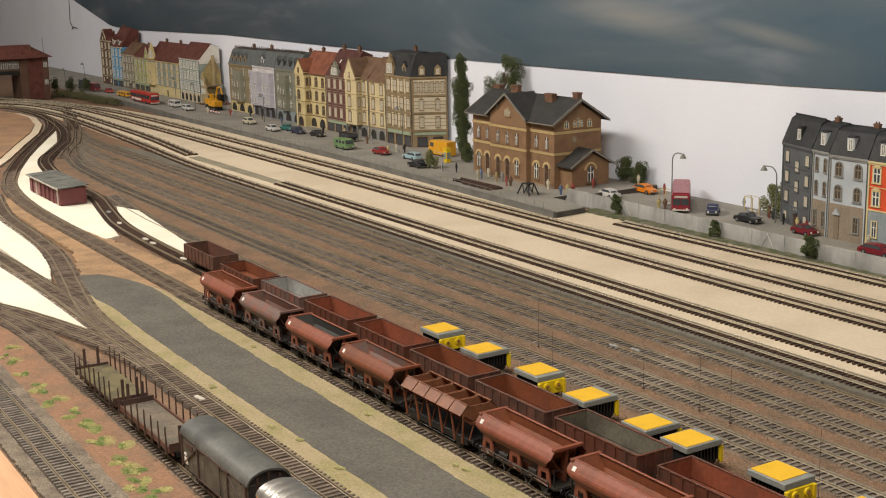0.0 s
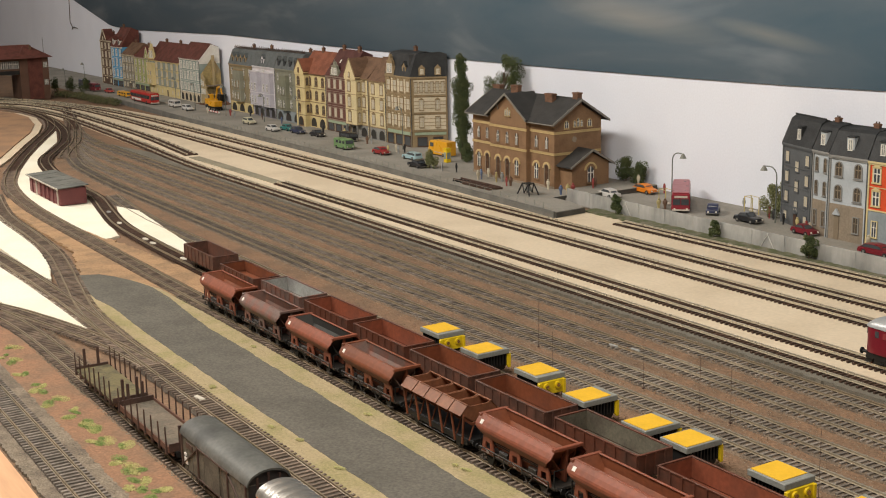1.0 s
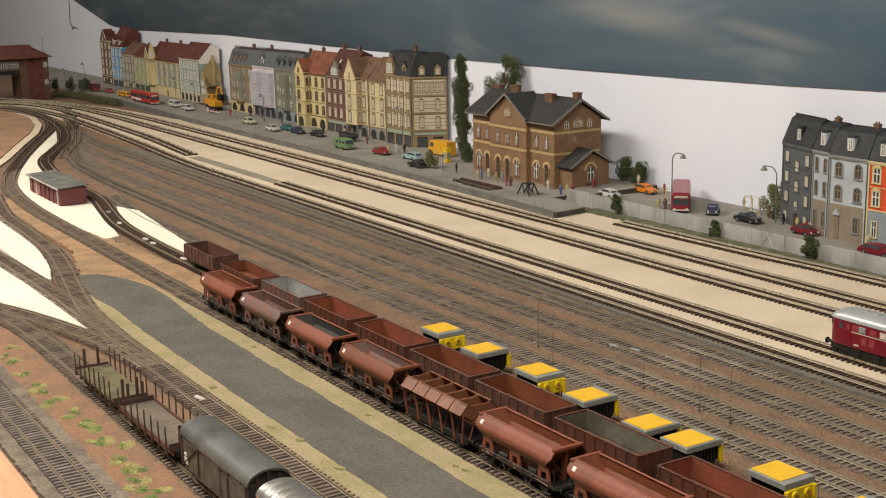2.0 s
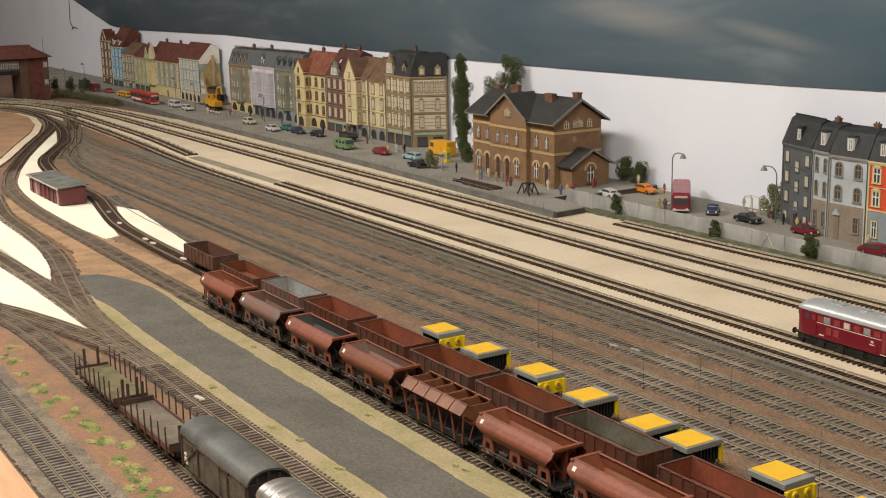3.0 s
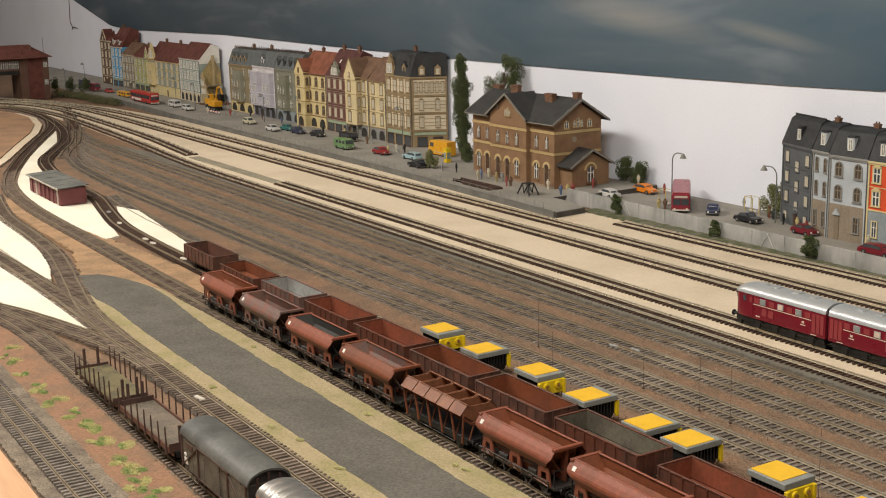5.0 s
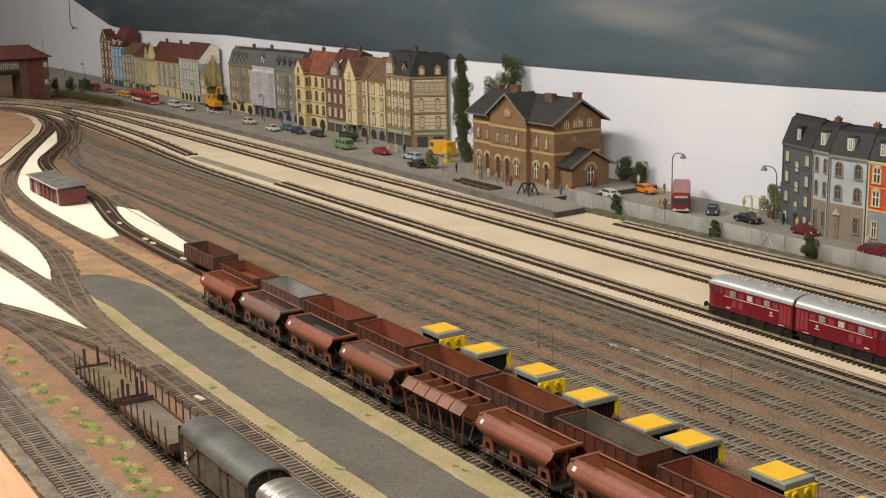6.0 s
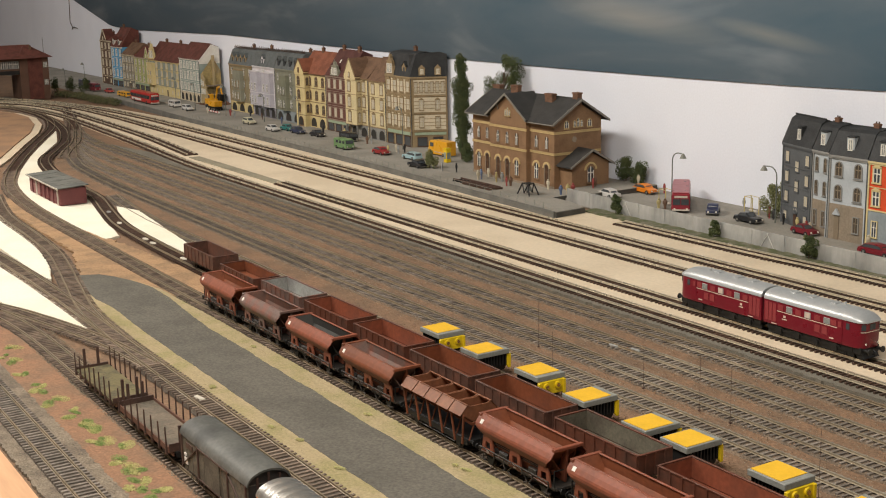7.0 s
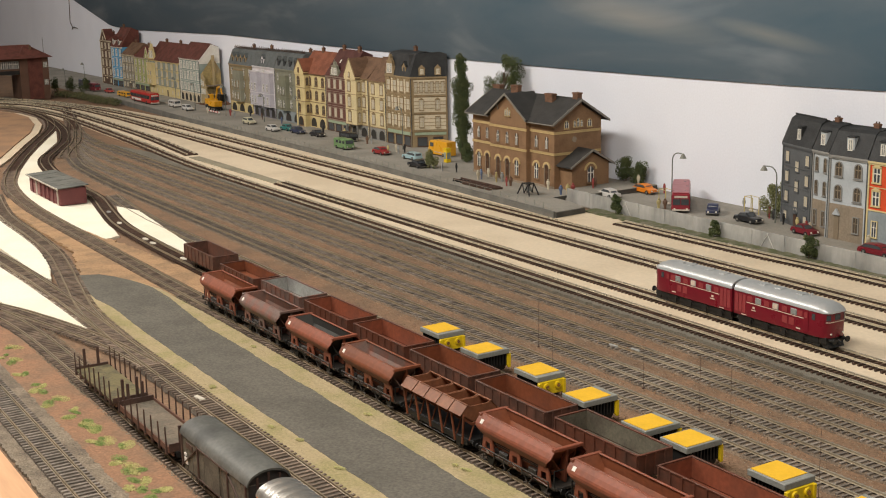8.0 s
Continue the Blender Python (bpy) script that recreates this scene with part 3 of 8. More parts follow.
def hopper_wagon(x, y, shell, inner, label, z=RAIL_TOP - 0.001):
    w = thing("hopper_wagon", pose(x, y, z), label, "freight wagon", "hopper wagons in a row")
    L = 0.049
    # bulging side shells, with thickness, from rim to lower lip
    prof = [(0.0108, 0.0409), (0.0118, 0.0406), (0.0145, 0.0374), (0.0168, 0.0342), (0.0175, 0.0325), (0.0175, 0.0304), (0.0168, 0.029), (0.0134, 0.0236)]
    for sg in (-1, 1):
        outer = [(sg * a, b) for a, b in prof]
        inn = [(sg * (a - 0.0009), b - 0.0003) for a, b in prof][::-1]
        s = Shape()
        # ends of the shell are cut on a slant
        loops = []
        for xx, lift in ((-L, 0), (L, 0)):
            loops.append([Vector((xx - (xx / L) * 0.012 * max(0, (0.034 - b) / 0.012), a, b)) for a, b in outer + inn])
        s.loft(loops)
        sh = part("side_shell", s, shell, w)
        part("marking", Shape().prism([(sg * 0.0142, 0.0376), (sg * 0.0163, 0.0347), (sg * 0.0166, 0.0349), (sg * 0.0145, 0.0378)], -L + 0.0055, -L + 0.009, "x"), M_MARK, sh, "small white inspection panel")
    # open trough: sloping inside walls
    for sg in (-1, 1):
        part("trough_side", Shape().prism([(sg * 0.0113, 0.0404), (sg * 0.0105, 0.0404), (sg * 0.0104, 0.0325), (sg * 0.0015, 0.0195), (sg * 0.0025, 0.0188), (sg * 0.0113, 0.0318)], -L + 0.006, L - 0.006, "x"), inner, w)
        s = Shape().prism([(sg * (L - 0.002), 0.0402), (sg * (L - 0.0032), 0.0402), (sg * (L - 0.02), 0.0175), (sg * (L - 0.018), 0.0172)], -0.0112, 0.0112, "y")
        part("trough_end", s, inner, w)
        part("end_rim", Shape().box(min(sg * (L - 0.003), sg * (L + 0.0005)), max(sg * (L - 0.003), sg * (L + 0.0005)), -0.0135, 0.0135, 0.0388, 0.0412), shell, w, bevel=0.0003)
        part("end_brace", Shape().prism([(sg * (L - 0.001), 0.0385), (sg * (L - 0.0025), 0.0385), (sg * (L - 0.017), 0.013), (sg * (L - 0.004), 0.0125)], -0.001, 0.001, "y"), shell, w)
        part("top_rim", Shape().box(-L, L, sg * 0.0105 - 0.0008, sg * 0.0105 + 0.0012, 0.0402, 0.0413), shell, w, bevel=0.0003)
        # lower side plates with openings between the posts
        for px in (-0.0365, 0.0, 0.0365):
            o, n = [(px - 0.0085, 0.0106), (px + 0.0085, 0.0106), (px + 0.006, 0.0248), (px - 0.006, 0.0248)], [(px - 0.0034, 0.0145), (px + 0.0034, 0.0145), (px + 0.003, 0.0205), (px - 0.003, 0.0205)]
            part("side_plate", Shape().ring(o, n, sg * 0.0132 - 0.0006, sg * 0.0132 + 0.0006), shell, w)
        part("side_beam", Shape().box(-L + 0.006, L - 0.006, sg * 0.0118 - 0.0005, sg * 0.0118 + 0.0005, 0.0205, 0.0228), M_BLACK, w)
        for k in range(4):
            px = -0.0335 + k * 0.0365 / 2
            part("marking", Shape().box(px - 0.0045, px - 0.0015, sg * 0.0139 - 0.0002, sg * 0.0139 + 0.0002, 0.0112, 0.0138), M_MARK, w, "small white lettering panel") if k in (0, 2) else None
        part("hand_rail", Shape().pipe([(-L + 0.004, sg * 0.0158, 0.0155), (L - 0.004, sg * 0.0158, 0.0155)], 0.0006), M_CHASSIS, w)
        part("foot_board", Shape().box(-0.0455, -0.038, sg * 0.0145 - 0.0012, sg * 0.0145 + 0.0012, 0.0052, 0.006).box(0.038, 0.0455, sg * 0.0145 - 0.0012, sg * 0.0145 + 0.0012, 0.0052, 0.006).box(-0.0422, -0.0412, sg * 0.0145 - 0.0004, sg * 0.0145 + 0.0004, 0.006, 0.009).box(0.0412, 0.0422, sg * 0.0145 - 0.0004, sg * 0.0145 + 0.0004, 0.006, 0.009), M_CHASSIS, w)
        for px in (-0.045, -0.025, -0.012, 0.012, 0.025, 0.045):
            part("rail_post", Shape().tube((px, sg * 0.0158, 0.0105), (px, sg * 0.0158, 0.0156), 0.0005, sides=6), M_CHASSIS, w)
        part("valve_box", Shape().box(0.016, 0.026, sg * 0.011 - 0.002, sg * 0.011 + 0.002, 0.0122, 0.0175), M_CHASSIS, w, bevel=0.0004)
        part("brake_cylinder", Shape().tube((-0.024, sg * 0.0095, 0.0145), (-0.013, sg * 0.0095, 0.0145), 0.0026, sides=10), M_CHASSIS, w)
    for sg in (-1, 1):
        # brake pipes, levers and hanging rods between the wheels
        for px, dx in ((-0.02, 0.006), (-0.006, -0.005), (0.009, 0.005), (0.022, -0.006)):
            part("brake_lever", Shape().pipe([(px, sg * 0.0122, 0.0102), (px + dx, sg * 0.0126, 0.0045), (px + dx * 0.2, sg * 0.0126, 0.0028)], 0.00055), M_CHASSIS, w)
        part("brake_pipe", Shape().pipe([(-0.044, sg * 0.0148, 0.0118), (-0.02, sg * 0.0148, 0.0134), (0.02, sg * 0.0148, 0.0134), (0.044, sg * 0.0148, 0.0118)], 0.00045), M_GREYBROWN, w)
    part("hopper_bottom", Shape().prism([(-0.0125, 0.022), (0.0125, 0.022), (0.006, 0.0085), (-0.006, 0.0085)], -L + 0.022, L - 0.022, "x"), shell, w)
    part("underframe", Shape().box(-L - 0.001, L + 0.001, -0.0115, 0.0115, 0.0088, 0.0112).box(-L, L, -0.0128, -0.0115, 0.009, 0.0112).box(-L, L, 0.0115, 0.0128, 0.009, 0.0112), M_CHASSIS, w, bevel=0.0003)
    for sg in (-1, 1):
        for ex in (-1, 1):
            part("axle_guard", Shape().prism([(ex * 0.035 - 0.005, 0.008), (ex * 0.035 + 0.005, 0.008), (ex * 0.035 + 0.0025, 0.0025), (ex * 0.035 - 0.0025, 0.0025)], sg * 0.0118 - 0.0006, sg * 0.0118 + 0.0008, "y"), M_BLACK, w)
            part("end_ladder", Shape().pipe([(ex * (L - 0.001), sg * 0.0125, 0.01), (ex * (L - 0.001), sg * 0.0125, 0.024)], 0.0005).pipe([(ex * (L - 0.001), sg * 0.0125, 0.024), (ex * (L - 0.001), sg * 0.004, 0.024)], 0.0005), M_BLACK, w)
    wheels(w, (-0.035, 0.035))
    buffers(w, L + 0.002, 0.0105)
    return w


def open_wagon(x, y, outer, inner, label, z=RAIL_TOP - 0.001, top=0.031, L=0.0505):
    w = thing("open_wagon", pose(x, y, z), label, "freight wagon", "open goods wagons in a row")
    W, b, t = 0.0162, 0.0135, 0.0011
    for sg in (-1, 1):
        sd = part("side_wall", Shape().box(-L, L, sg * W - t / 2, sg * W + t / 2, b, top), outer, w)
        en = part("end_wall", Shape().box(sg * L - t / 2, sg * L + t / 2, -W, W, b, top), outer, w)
        part("inner_lining", Shape().box(-L + 0.0007, L - 0.0007, sg * (W - 0.00085) - 0.0002, sg * (W - 0.00085) + 0.0002, b + 0.001, top - 0.0006), inner, w)
        part("inner_lining", Shape().box(sg * (L - 0.00085) - 0.0002, sg * (L - 0.00085) + 0.0002, -W + 0.001, W - 0.001, b + 0.001, top - 0.0006), inner, w)
        part("top_rim", Shape().box(-L - 0.0006, L + 0.0006, sg * W - 0.001, sg * W + 0.001, top - 0.0004, top + 0.0008), outer, w, bevel=0.0002)
        part("top_rim", Shape().box(sg * L - 0.001, sg * L + 0.001, -W + 0.001, W - 0.001, top - 0.0004, top + 0.0007), outer, w, bevel=0.0002)
        for k in range(9):
            px = -L + 0.001 + k * (2 * L - 0.002) / 8
            part("rib", Shape().box(px - 0.0008, px + 0.0008, sg * W, sg * (W + 0.0014), b - 0.001, top - 0.0004) if sg > 0 else Shape().box(px - 0.0008, px + 0.0008, -W - 0.0014, -W, b - 0.001, top - 0.0004), outer, sd)
        for k in (-1, 0, 1):
            part("rib", Shape().box(min(sg * L, sg * (L + 0.0014)), max(sg * L, sg * (L + 0.0014)), k * 0.009 - 0.0008, k * 0.009 + 0.0008, b - 0.001, top - 0.0004), outer, en)
        part("sole_bar", Shape().box(-L, L, sg * 0.0125 - 0.0006, sg * 0.0125 + 0.0006, 0.0085, 0.0125), M_BLACK, w)
        for ex in (-1, 1):
            part("axle_guard", Shape().prism([(ex * 0.031 - 0.005, 0.009), (ex * 0.031 + 0.005, 0.009), (ex * 0.031 + 0.0025, 0.0025), (ex * 0.031 - 0.0025, 0.0025)], sg * 0.0118 - 0.0006, sg * 0.0118 + 0.0008, "y"), M_BLACK, w)
    part("floor_plate", Shape().box(-L, L, -W, W, b - 0.0012, b), inner, w)
    wheels(w, (-0.031, 0.031))
    buffers(w, L + 0.0015, 0.0105)
    return w


def rolling_stock():
    shells = [(-1.325, M_OXIDE2, M_OXIDE), (-1.209, M_GREYBROWN, M_OXDARK), (-1.0925, M_OXIDE2, M_DARKIN), (-0.975, M_OXIDE, M_GREYBROWN), (-0.744, M_OXIDE2, M_OXIDE), (-0.627, M_OXIDE2, M_OXIDE)]
    labels = ["faded oxide-red hopper wagon with bulging side shell", "dusty grey-brown hopper wagon with weathered shell", "oxide-red hopper wagon with a dark empty trough", "dirty red-brown hopper wagon with dusty trough", "oxide-red hopper wagon with white inspection panel", "oxide-red hopper wagon with glossy side shell"]
    for (x, a, b), lb in zip(shells, labels):
        hopper_wagon(x, 0.536, a, b, lb)
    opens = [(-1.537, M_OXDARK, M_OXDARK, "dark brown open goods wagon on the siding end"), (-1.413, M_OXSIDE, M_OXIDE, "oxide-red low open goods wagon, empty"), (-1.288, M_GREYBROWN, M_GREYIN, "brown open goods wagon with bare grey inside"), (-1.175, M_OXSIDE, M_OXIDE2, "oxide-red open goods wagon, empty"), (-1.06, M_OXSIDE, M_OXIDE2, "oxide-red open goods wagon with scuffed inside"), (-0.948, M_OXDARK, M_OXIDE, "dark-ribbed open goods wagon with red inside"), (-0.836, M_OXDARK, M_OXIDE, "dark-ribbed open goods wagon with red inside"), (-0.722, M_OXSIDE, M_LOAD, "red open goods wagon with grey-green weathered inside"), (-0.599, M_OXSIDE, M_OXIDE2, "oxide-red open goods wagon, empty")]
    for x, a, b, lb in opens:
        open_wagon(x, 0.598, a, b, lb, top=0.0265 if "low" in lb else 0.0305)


rolling_stock()


M_TIPBROWN = paint("rusty_tip_brown", (0.2, 0.078, 0.037), 0.55, fine=260, var=0.2, coarse=45, col2=(0.15, 0.058, 0.03))


def tipper_wagon(x, y):
    w = thing("tipping_wagon", pose(x, y, RAIL_TOP - 0.001), "oxide-brown tipping wagon with five open troughs on struts", "freight wagon", "hopper wagons in a row")
    L, t = 0.0475, 0.0009
    for k in range(5):
        x0 = -L + k * (2 * L / 5) + 0.0006
        x1 = x0 + 2 * L / 5 - 0.0012
        s = Shape()
        for sg in (-1, 1):
            # folded bin side: a flap leaning in above the crease, a steep chute below it
            s.prism([(sg * 0.0112, 0.0405), (sg * (0.0112 - t), 0.0405), (sg * (0.0178 - t), 0.0338), (sg * 0.0072, 0.0268), (sg * 0.0078, 0.0258), (sg * 0.0184, 0.0332)], x0, x1, "x")
        s.box(x0, x1, -0.0076, 0.0076, 0.0258, 0.0267)
        for xx in (x0, x1 - t):
            s.prism([(-0.0112, 0.0407), (-0.008, 0.0393), (0.008, 0.0393), (0.0112, 0.0407), (0.0183, 0.0335), (0.0078, 0.0259), (-0.0078, 0.0259), (-0.0183, 0.0335)], xx, xx + t, "x")
        tr = part("trough", s, M_TIPBROWN, w)
        for sg in (-1, 1):
            part("crease_rib", Shape().tube((x0, sg * 0.0184, 0.0334), (x1, sg * 0.0184, 0.0334), 0.0005, sides=6), M_TIPBROWN, tr)
        for sg in (-1, 1):
            part("trough_rim", Shape().box(x0 - 0.0003, x1 + 0.0003, sg * 0.0111 - 0.0007, sg * 0.0111 + 0.0007, 0.0403, 0.0411), M_TIPBROWN, tr, bevel=0.0002)
    for k in range(6):
        xx = -L + k * (2 * L / 5)
        for sg in (-1, 1):
            part("strut", Shape().pipe([(xx, sg * 0.0155, 0.033), (xx + (0.004 if k < 5 else -0.004), sg * 0.0145, 0.008)], 0.001).pipe([(xx, sg * 0.006, 0.0236), (xx, sg * 0.0105, 0.0105)], 0.0007), M_OXIDE, w)
        part("cradle", Shape().prism([(-0.0165, 0.0325), (-0.008, 0.0256), (0.008, 0.0256), (0.0165, 0.0325), (0.0165, 0.0302), (0.0085, 0.0236), (-0.0085, 0.0236), (-0.0165, 0.0302)], xx - 0.0006, xx + 0.0006, "x"), M_OXIDE, w)
    part("underframe", Shape().box(-L - 0.002, L + 0.002, -0.0105, 0.0105, 0.0085, 0.0115), M_BLACK, w, bevel=0.0003)
    for sg in (-1, 1):
        part("sole_bar", Shape().box(-L, L, sg * 0.0118 - 0.0006, sg * 0.0118 + 0.0006, 0.007, 0.0115), M_BLACK, w)
        part("brake_rod", Shape().pipe([(-0.025, sg * 0.0135, 0.006), (0.03, sg * 0.0135, 0.006)], 0.0005), M_BLACK, w)
        for ex in (-1, 1):
            part("axle_guard", Shape().prism([(ex * 0.033 - 0.005, 0.009), (ex * 0.033 + 0.005, 0.009), (ex * 0.033 + 0.0025, 0.0025), (ex * 0.033 - 0.0025, 0.0025)], sg * 0.0112 - 0.0006, sg * 0.0112 + 0.0008, "y"), M_BLACK, w)
    wheels(w, (-0.033, 0.033))
    buffers(w, L + 0.003, 0.0105)


tipper_wagon(-0.8595, 0.536)

M_RUSTBROWN = paint("rust_brown", (0.13, 0.06, 0.04), 0.6, var=0.2)
M_STAKE = paint("dark_stake", (0.075, 0.042, 0.032), 0.6, var=0.2)
M_BOXROOF = paint("grey_tar_roof", (0.1, 0.1, 0.09), 0.6, var=0.2, fine=300, coarse=30, col2=(0.05, 0.05, 0.046))
M_BOXWALL = mat("grey_brown_planks", (0.12, 0.105, 0.078), 0.75, fine=700, coarse=60, col2=(0.075, 0.064, 0.048), var=0.35)
M_ENDDARK = paint("dark_wagon_end", (0.035, 0.032, 0.03), 0.6, var=0.2)
M_SILVER = paint("aluminium_paint", (0.34, 0.325, 0.3), 0.38, metal=0.75, var=0.08)
M_TAN = mat("orange_brown_planks", (0.5, 0.2, 0.05), 0.6, fine=600, coarse=60, col2=(0.28, 0.11, 0.04))


M_DECKGREY = mat("dusty_grey_deck", (0.165, 0.13, 0.095), 0.85, fine=500, coarse=60, col2=(0.12, 0.1, 0.075), var=0.25, world_space=True)
M_DECKMOSS = mat("mossy_deck", (0.15, 0.125, 0.06), 0.9, fine=500, coarse=70, col2=(0.1, 0.085, 0.05), var=0.3, world_space=True)


def stake_wagon(x, half, low_side, label, group):
    w = thing("stake_wagon", pose(x, 0.331, RAIL_TOP - 0.0005), label, "freight wagon", group)
    W, zd = 0.0158, 0.0135
    n = int(2 * half / 0.0042)
    deck = M_DECKGREY if low_side else M_DECKMOSS
    board = Shape().box(-half / n * 0.99, half / n * 0.99, -W, W, zd - 0.0014, zd).mesh("deck_board", deck)
    for k in range(n):
        part("deck_board", board, deck, w, m=pose(-half + (k + 0.5) * 2 * half / n, 0, random.Random(k).uniform(-0.00006, 0.00006)))
    for sg in (-1, 1):
        part("sole_bar", Shape().box(-half, half, sg * 0.0125 - 0.0006, sg * 0.0125 + 0.0006, 0.0075, zd - 0.0014), M_RUSTBROWN, w)
        if low_side:
            part("low_side", Shape().box(-half, half, sg * W - 0.0006, sg * W + 0.0006, zd - 0.002, zd + 0.0026), M_RUSTBROWN, w)
            part("end_wall", Shape().box(sg * half - 0.0006, sg * half + 0.0006, -W, W, zd - 0.002, zd + 0.0048), M_STAKE, w)
        else:
            part("end_wall", Shape().box(sg * half - 0.0006, sg * half + 0.0006, -W, W, zd - 0.002, zd + 0.0025), M_STAKE, w)
        m = 8
        for k in range(m):
            px = -half + 0.004 + k * (2 * half - 0.008) / (m - 1)
            part("stake", Shape().tube((px, sg * (W + 0.0009), zd - 0.004), (px, sg * (W + 0.0011), zd + 0.0185), 0.00085, 0.00065, sides=6), M_STAKE, w)
            part("stake_pocket", Shape().box(px - 0.0011, px + 0.0011, sg * (W + 0.0008) - 0.0011, sg * (W + 0.0008) + 0.0011, zd - 0.004, zd - 0.0005), M_STAKE, w)
        for yy in (-0.0065, 0.0065):
            part("end_stake", Shape().box(sg * (half + 0.0008) - 0.0009, sg * (half + 0.0008) + 0.0009, yy - 0.0012, yy + 0.0012, zd - 0.003, zd + 0.019), M_STAKE, w)
        for ex in (-1, 1):
            part("axle_guard", Shape().prism([(ex * half * 0.62 - 0.005, 0.009), (ex * half * 0.62 + 0.005, 0.009), (ex * half * 0.62 + 0.0025, 0.0025), (ex * half * 0.62 - 0.0025, 0.0025)], sg * 0.0118 - 0.0006, sg * 0.0118 + 0.0008, "y"), M_BLACK, w)
    wheels(w, (-half * 0.62, half * 0.62))
    buffers(w, half + 0.0015, 0.0105)


stake_wagon(-1.122, 0.056, False, "brown stake wagon with a bare olive plank deck", "wagons on the front siding")
stake_wagon(-0.987, 0.0625, True, "rust-brown stake wagon with low sides", "wagons on the front siding")


def box_wagon(x, half, wall, roof, ribbed, label):
    w = thing("covered_wagon", pose(x, 0.331, RAIL_TOP - 0.0005), label, "freight wagon", "wagons on the front siding")
    W, z0, ze, zt = 0.0162, 0.0115, 0.0375 - (0.001 if ribbed else 0), 0.0478 - (0.0022 if ribbed else 0)
    part("body", Shape().box(-half, half, -W + 0.0008, W - 0.0008, z0, ze), wall, w)
    arc = [(W * 1.03 * math.cos(a), ze - 0.0005 + (zt - ze) * math.sin(a)) for a in [math.pi * i / 14 for i in range(15)]]
    inner = [(p * 0.95, ze - 0.0009 + (q - ze) * 0.93) for p, q in arc][::-1]
    rf = part("roof", Shape().prism(arc + inner, -half - 0.0015, half + 0.0015, "x"), roof, w, smooth=True)
    tri = [(W * 0.98 * math.cos(a), ze - 0.0006 + (zt - ze - 0.001) * math.sin(a)) for a in [math.pi * i / 14 for i in range(15)]]
    for sg in (-1, 1):
        part("end_gable", Shape().prism(tri, sg * (half - 0.0007) - 0.0006, sg * (half - 0.0007) + 0.0006, "x"), M_ENDDARK, w)
        part("end_board", Shape().box(min(sg * half, sg * (half + 0.0005)), max(sg * half, sg * (half + 0.0005)), -W + 0.001, W - 0.001, z0, ze - 0.0006), M_ENDDARK, w)
        for ey in (-0.0085, 0, 0.0085):
            part("end_post", Shape().box(sg * (half + 0.0008) - 0.0006, sg * (half + 0.0008) + 0.0006, ey - 0.0007, ey + 0.0007, z0, zt - 0.003 - abs(ey) * 0.3), M_STAKE, w)
        n = 11
        pl = Shape().box(-half / n + 0.0003, half / n - 0.0003, -0.0004, 0.0004, z0, ze - 0.0004).mesh("plank", wall)
        for k in range(n):
            part("plank", pl, wall, w, m=pose(-half + (2 * k + 1) * half / n, sg * (W - 0.0006), 0))
        for px in (-half * 0.97, -half * 0.45, half * 0.45, half * 0.97):
            part("post", Shape().box(px - 0.0009, px + 0.0009, sg * W - 0.0009, sg * W + 0.0009, z0 - 0.001, ze), M_STAKE if not ribbed else wall, w)
        if not ribbed:
            # diagonal braces and door runners
            for q0, q1 in ((-0.97, -0.45), (0.97, 0.45)):
                d0, d1 = Vector((half * q0, sg * (W + 0.0004), z0 + 0.001)), Vector((half * q1, sg * (W + 0.0004), ze - 0.002))
                part("brace", Shape().tube(d0, d1, 0.0006, sides=4), M_STAKE, w)
            part("door_runner", Shape().box(-half * 0.5, half * 0.5, sg * (W + 0.0006) - 0.0005, sg * (W + 0.0006) + 0.0005, ze - 0.0016, ze - 0.0006).box(-half * 0.5, half * 0.5, sg * (W + 0.0006) - 0.0005, sg * (W + 0.0006) + 0.0005, z0, z0 + 0.0009), M_STAKE, w)
            part("marking", Shape().box(-half * 0.9, -half * 0.83, sg * (W + 0.0002) - 0.0003, sg * (W + 0.0002) + 0.0003, z0 + 0.0105, z0 + 0.0125), M_MARK, w, "small white lettering panel")
        part("sliding_door", Shape().box(-half * 0.22, half * 0.22, sg * (W + 0.0003) - 0.0006, sg * (W + 0.0003) + 0.0006, z0 + 0.001, ze - 0.0015), wall, w, bevel=0.0002)
        part("vent", Shape().box(-half * 0.82, -half * 0.62, sg * W - 0.0007, sg * W + 0.0007, ze - 0.0075, ze - 0.0035), M_STAKE, w)
        part("marking", Shape().box(-half * 0.9, -half * 0.8, sg * (W + 0.0002) - 0.0003, sg * (W + 0.0002) + 0.0003, z0 + 0.004, z0 + 0.009), M_MARK, w, "small white lettering panel")
        part("sole_bar", Shape().box(-half, half, sg * 0.0125 - 0.0006, sg * 0.0125 + 0.0006, 0.0075, z0), M_BLACK, w)
        for ex in (-1, 1):
            part("axle_guard", Shape().prism([(ex * half * 0.6 - 0.005, 0.009), (ex * half * 0.6 + 0.005, 0.009), (ex * half * 0.6 + 0.0025, 0.0025), (ex * half * 0.6 - 0.0025, 0.0025)], sg * 0.0118 - 0.0006, sg * 0.0118 + 0.0008, "y"), M_BLACK, w)
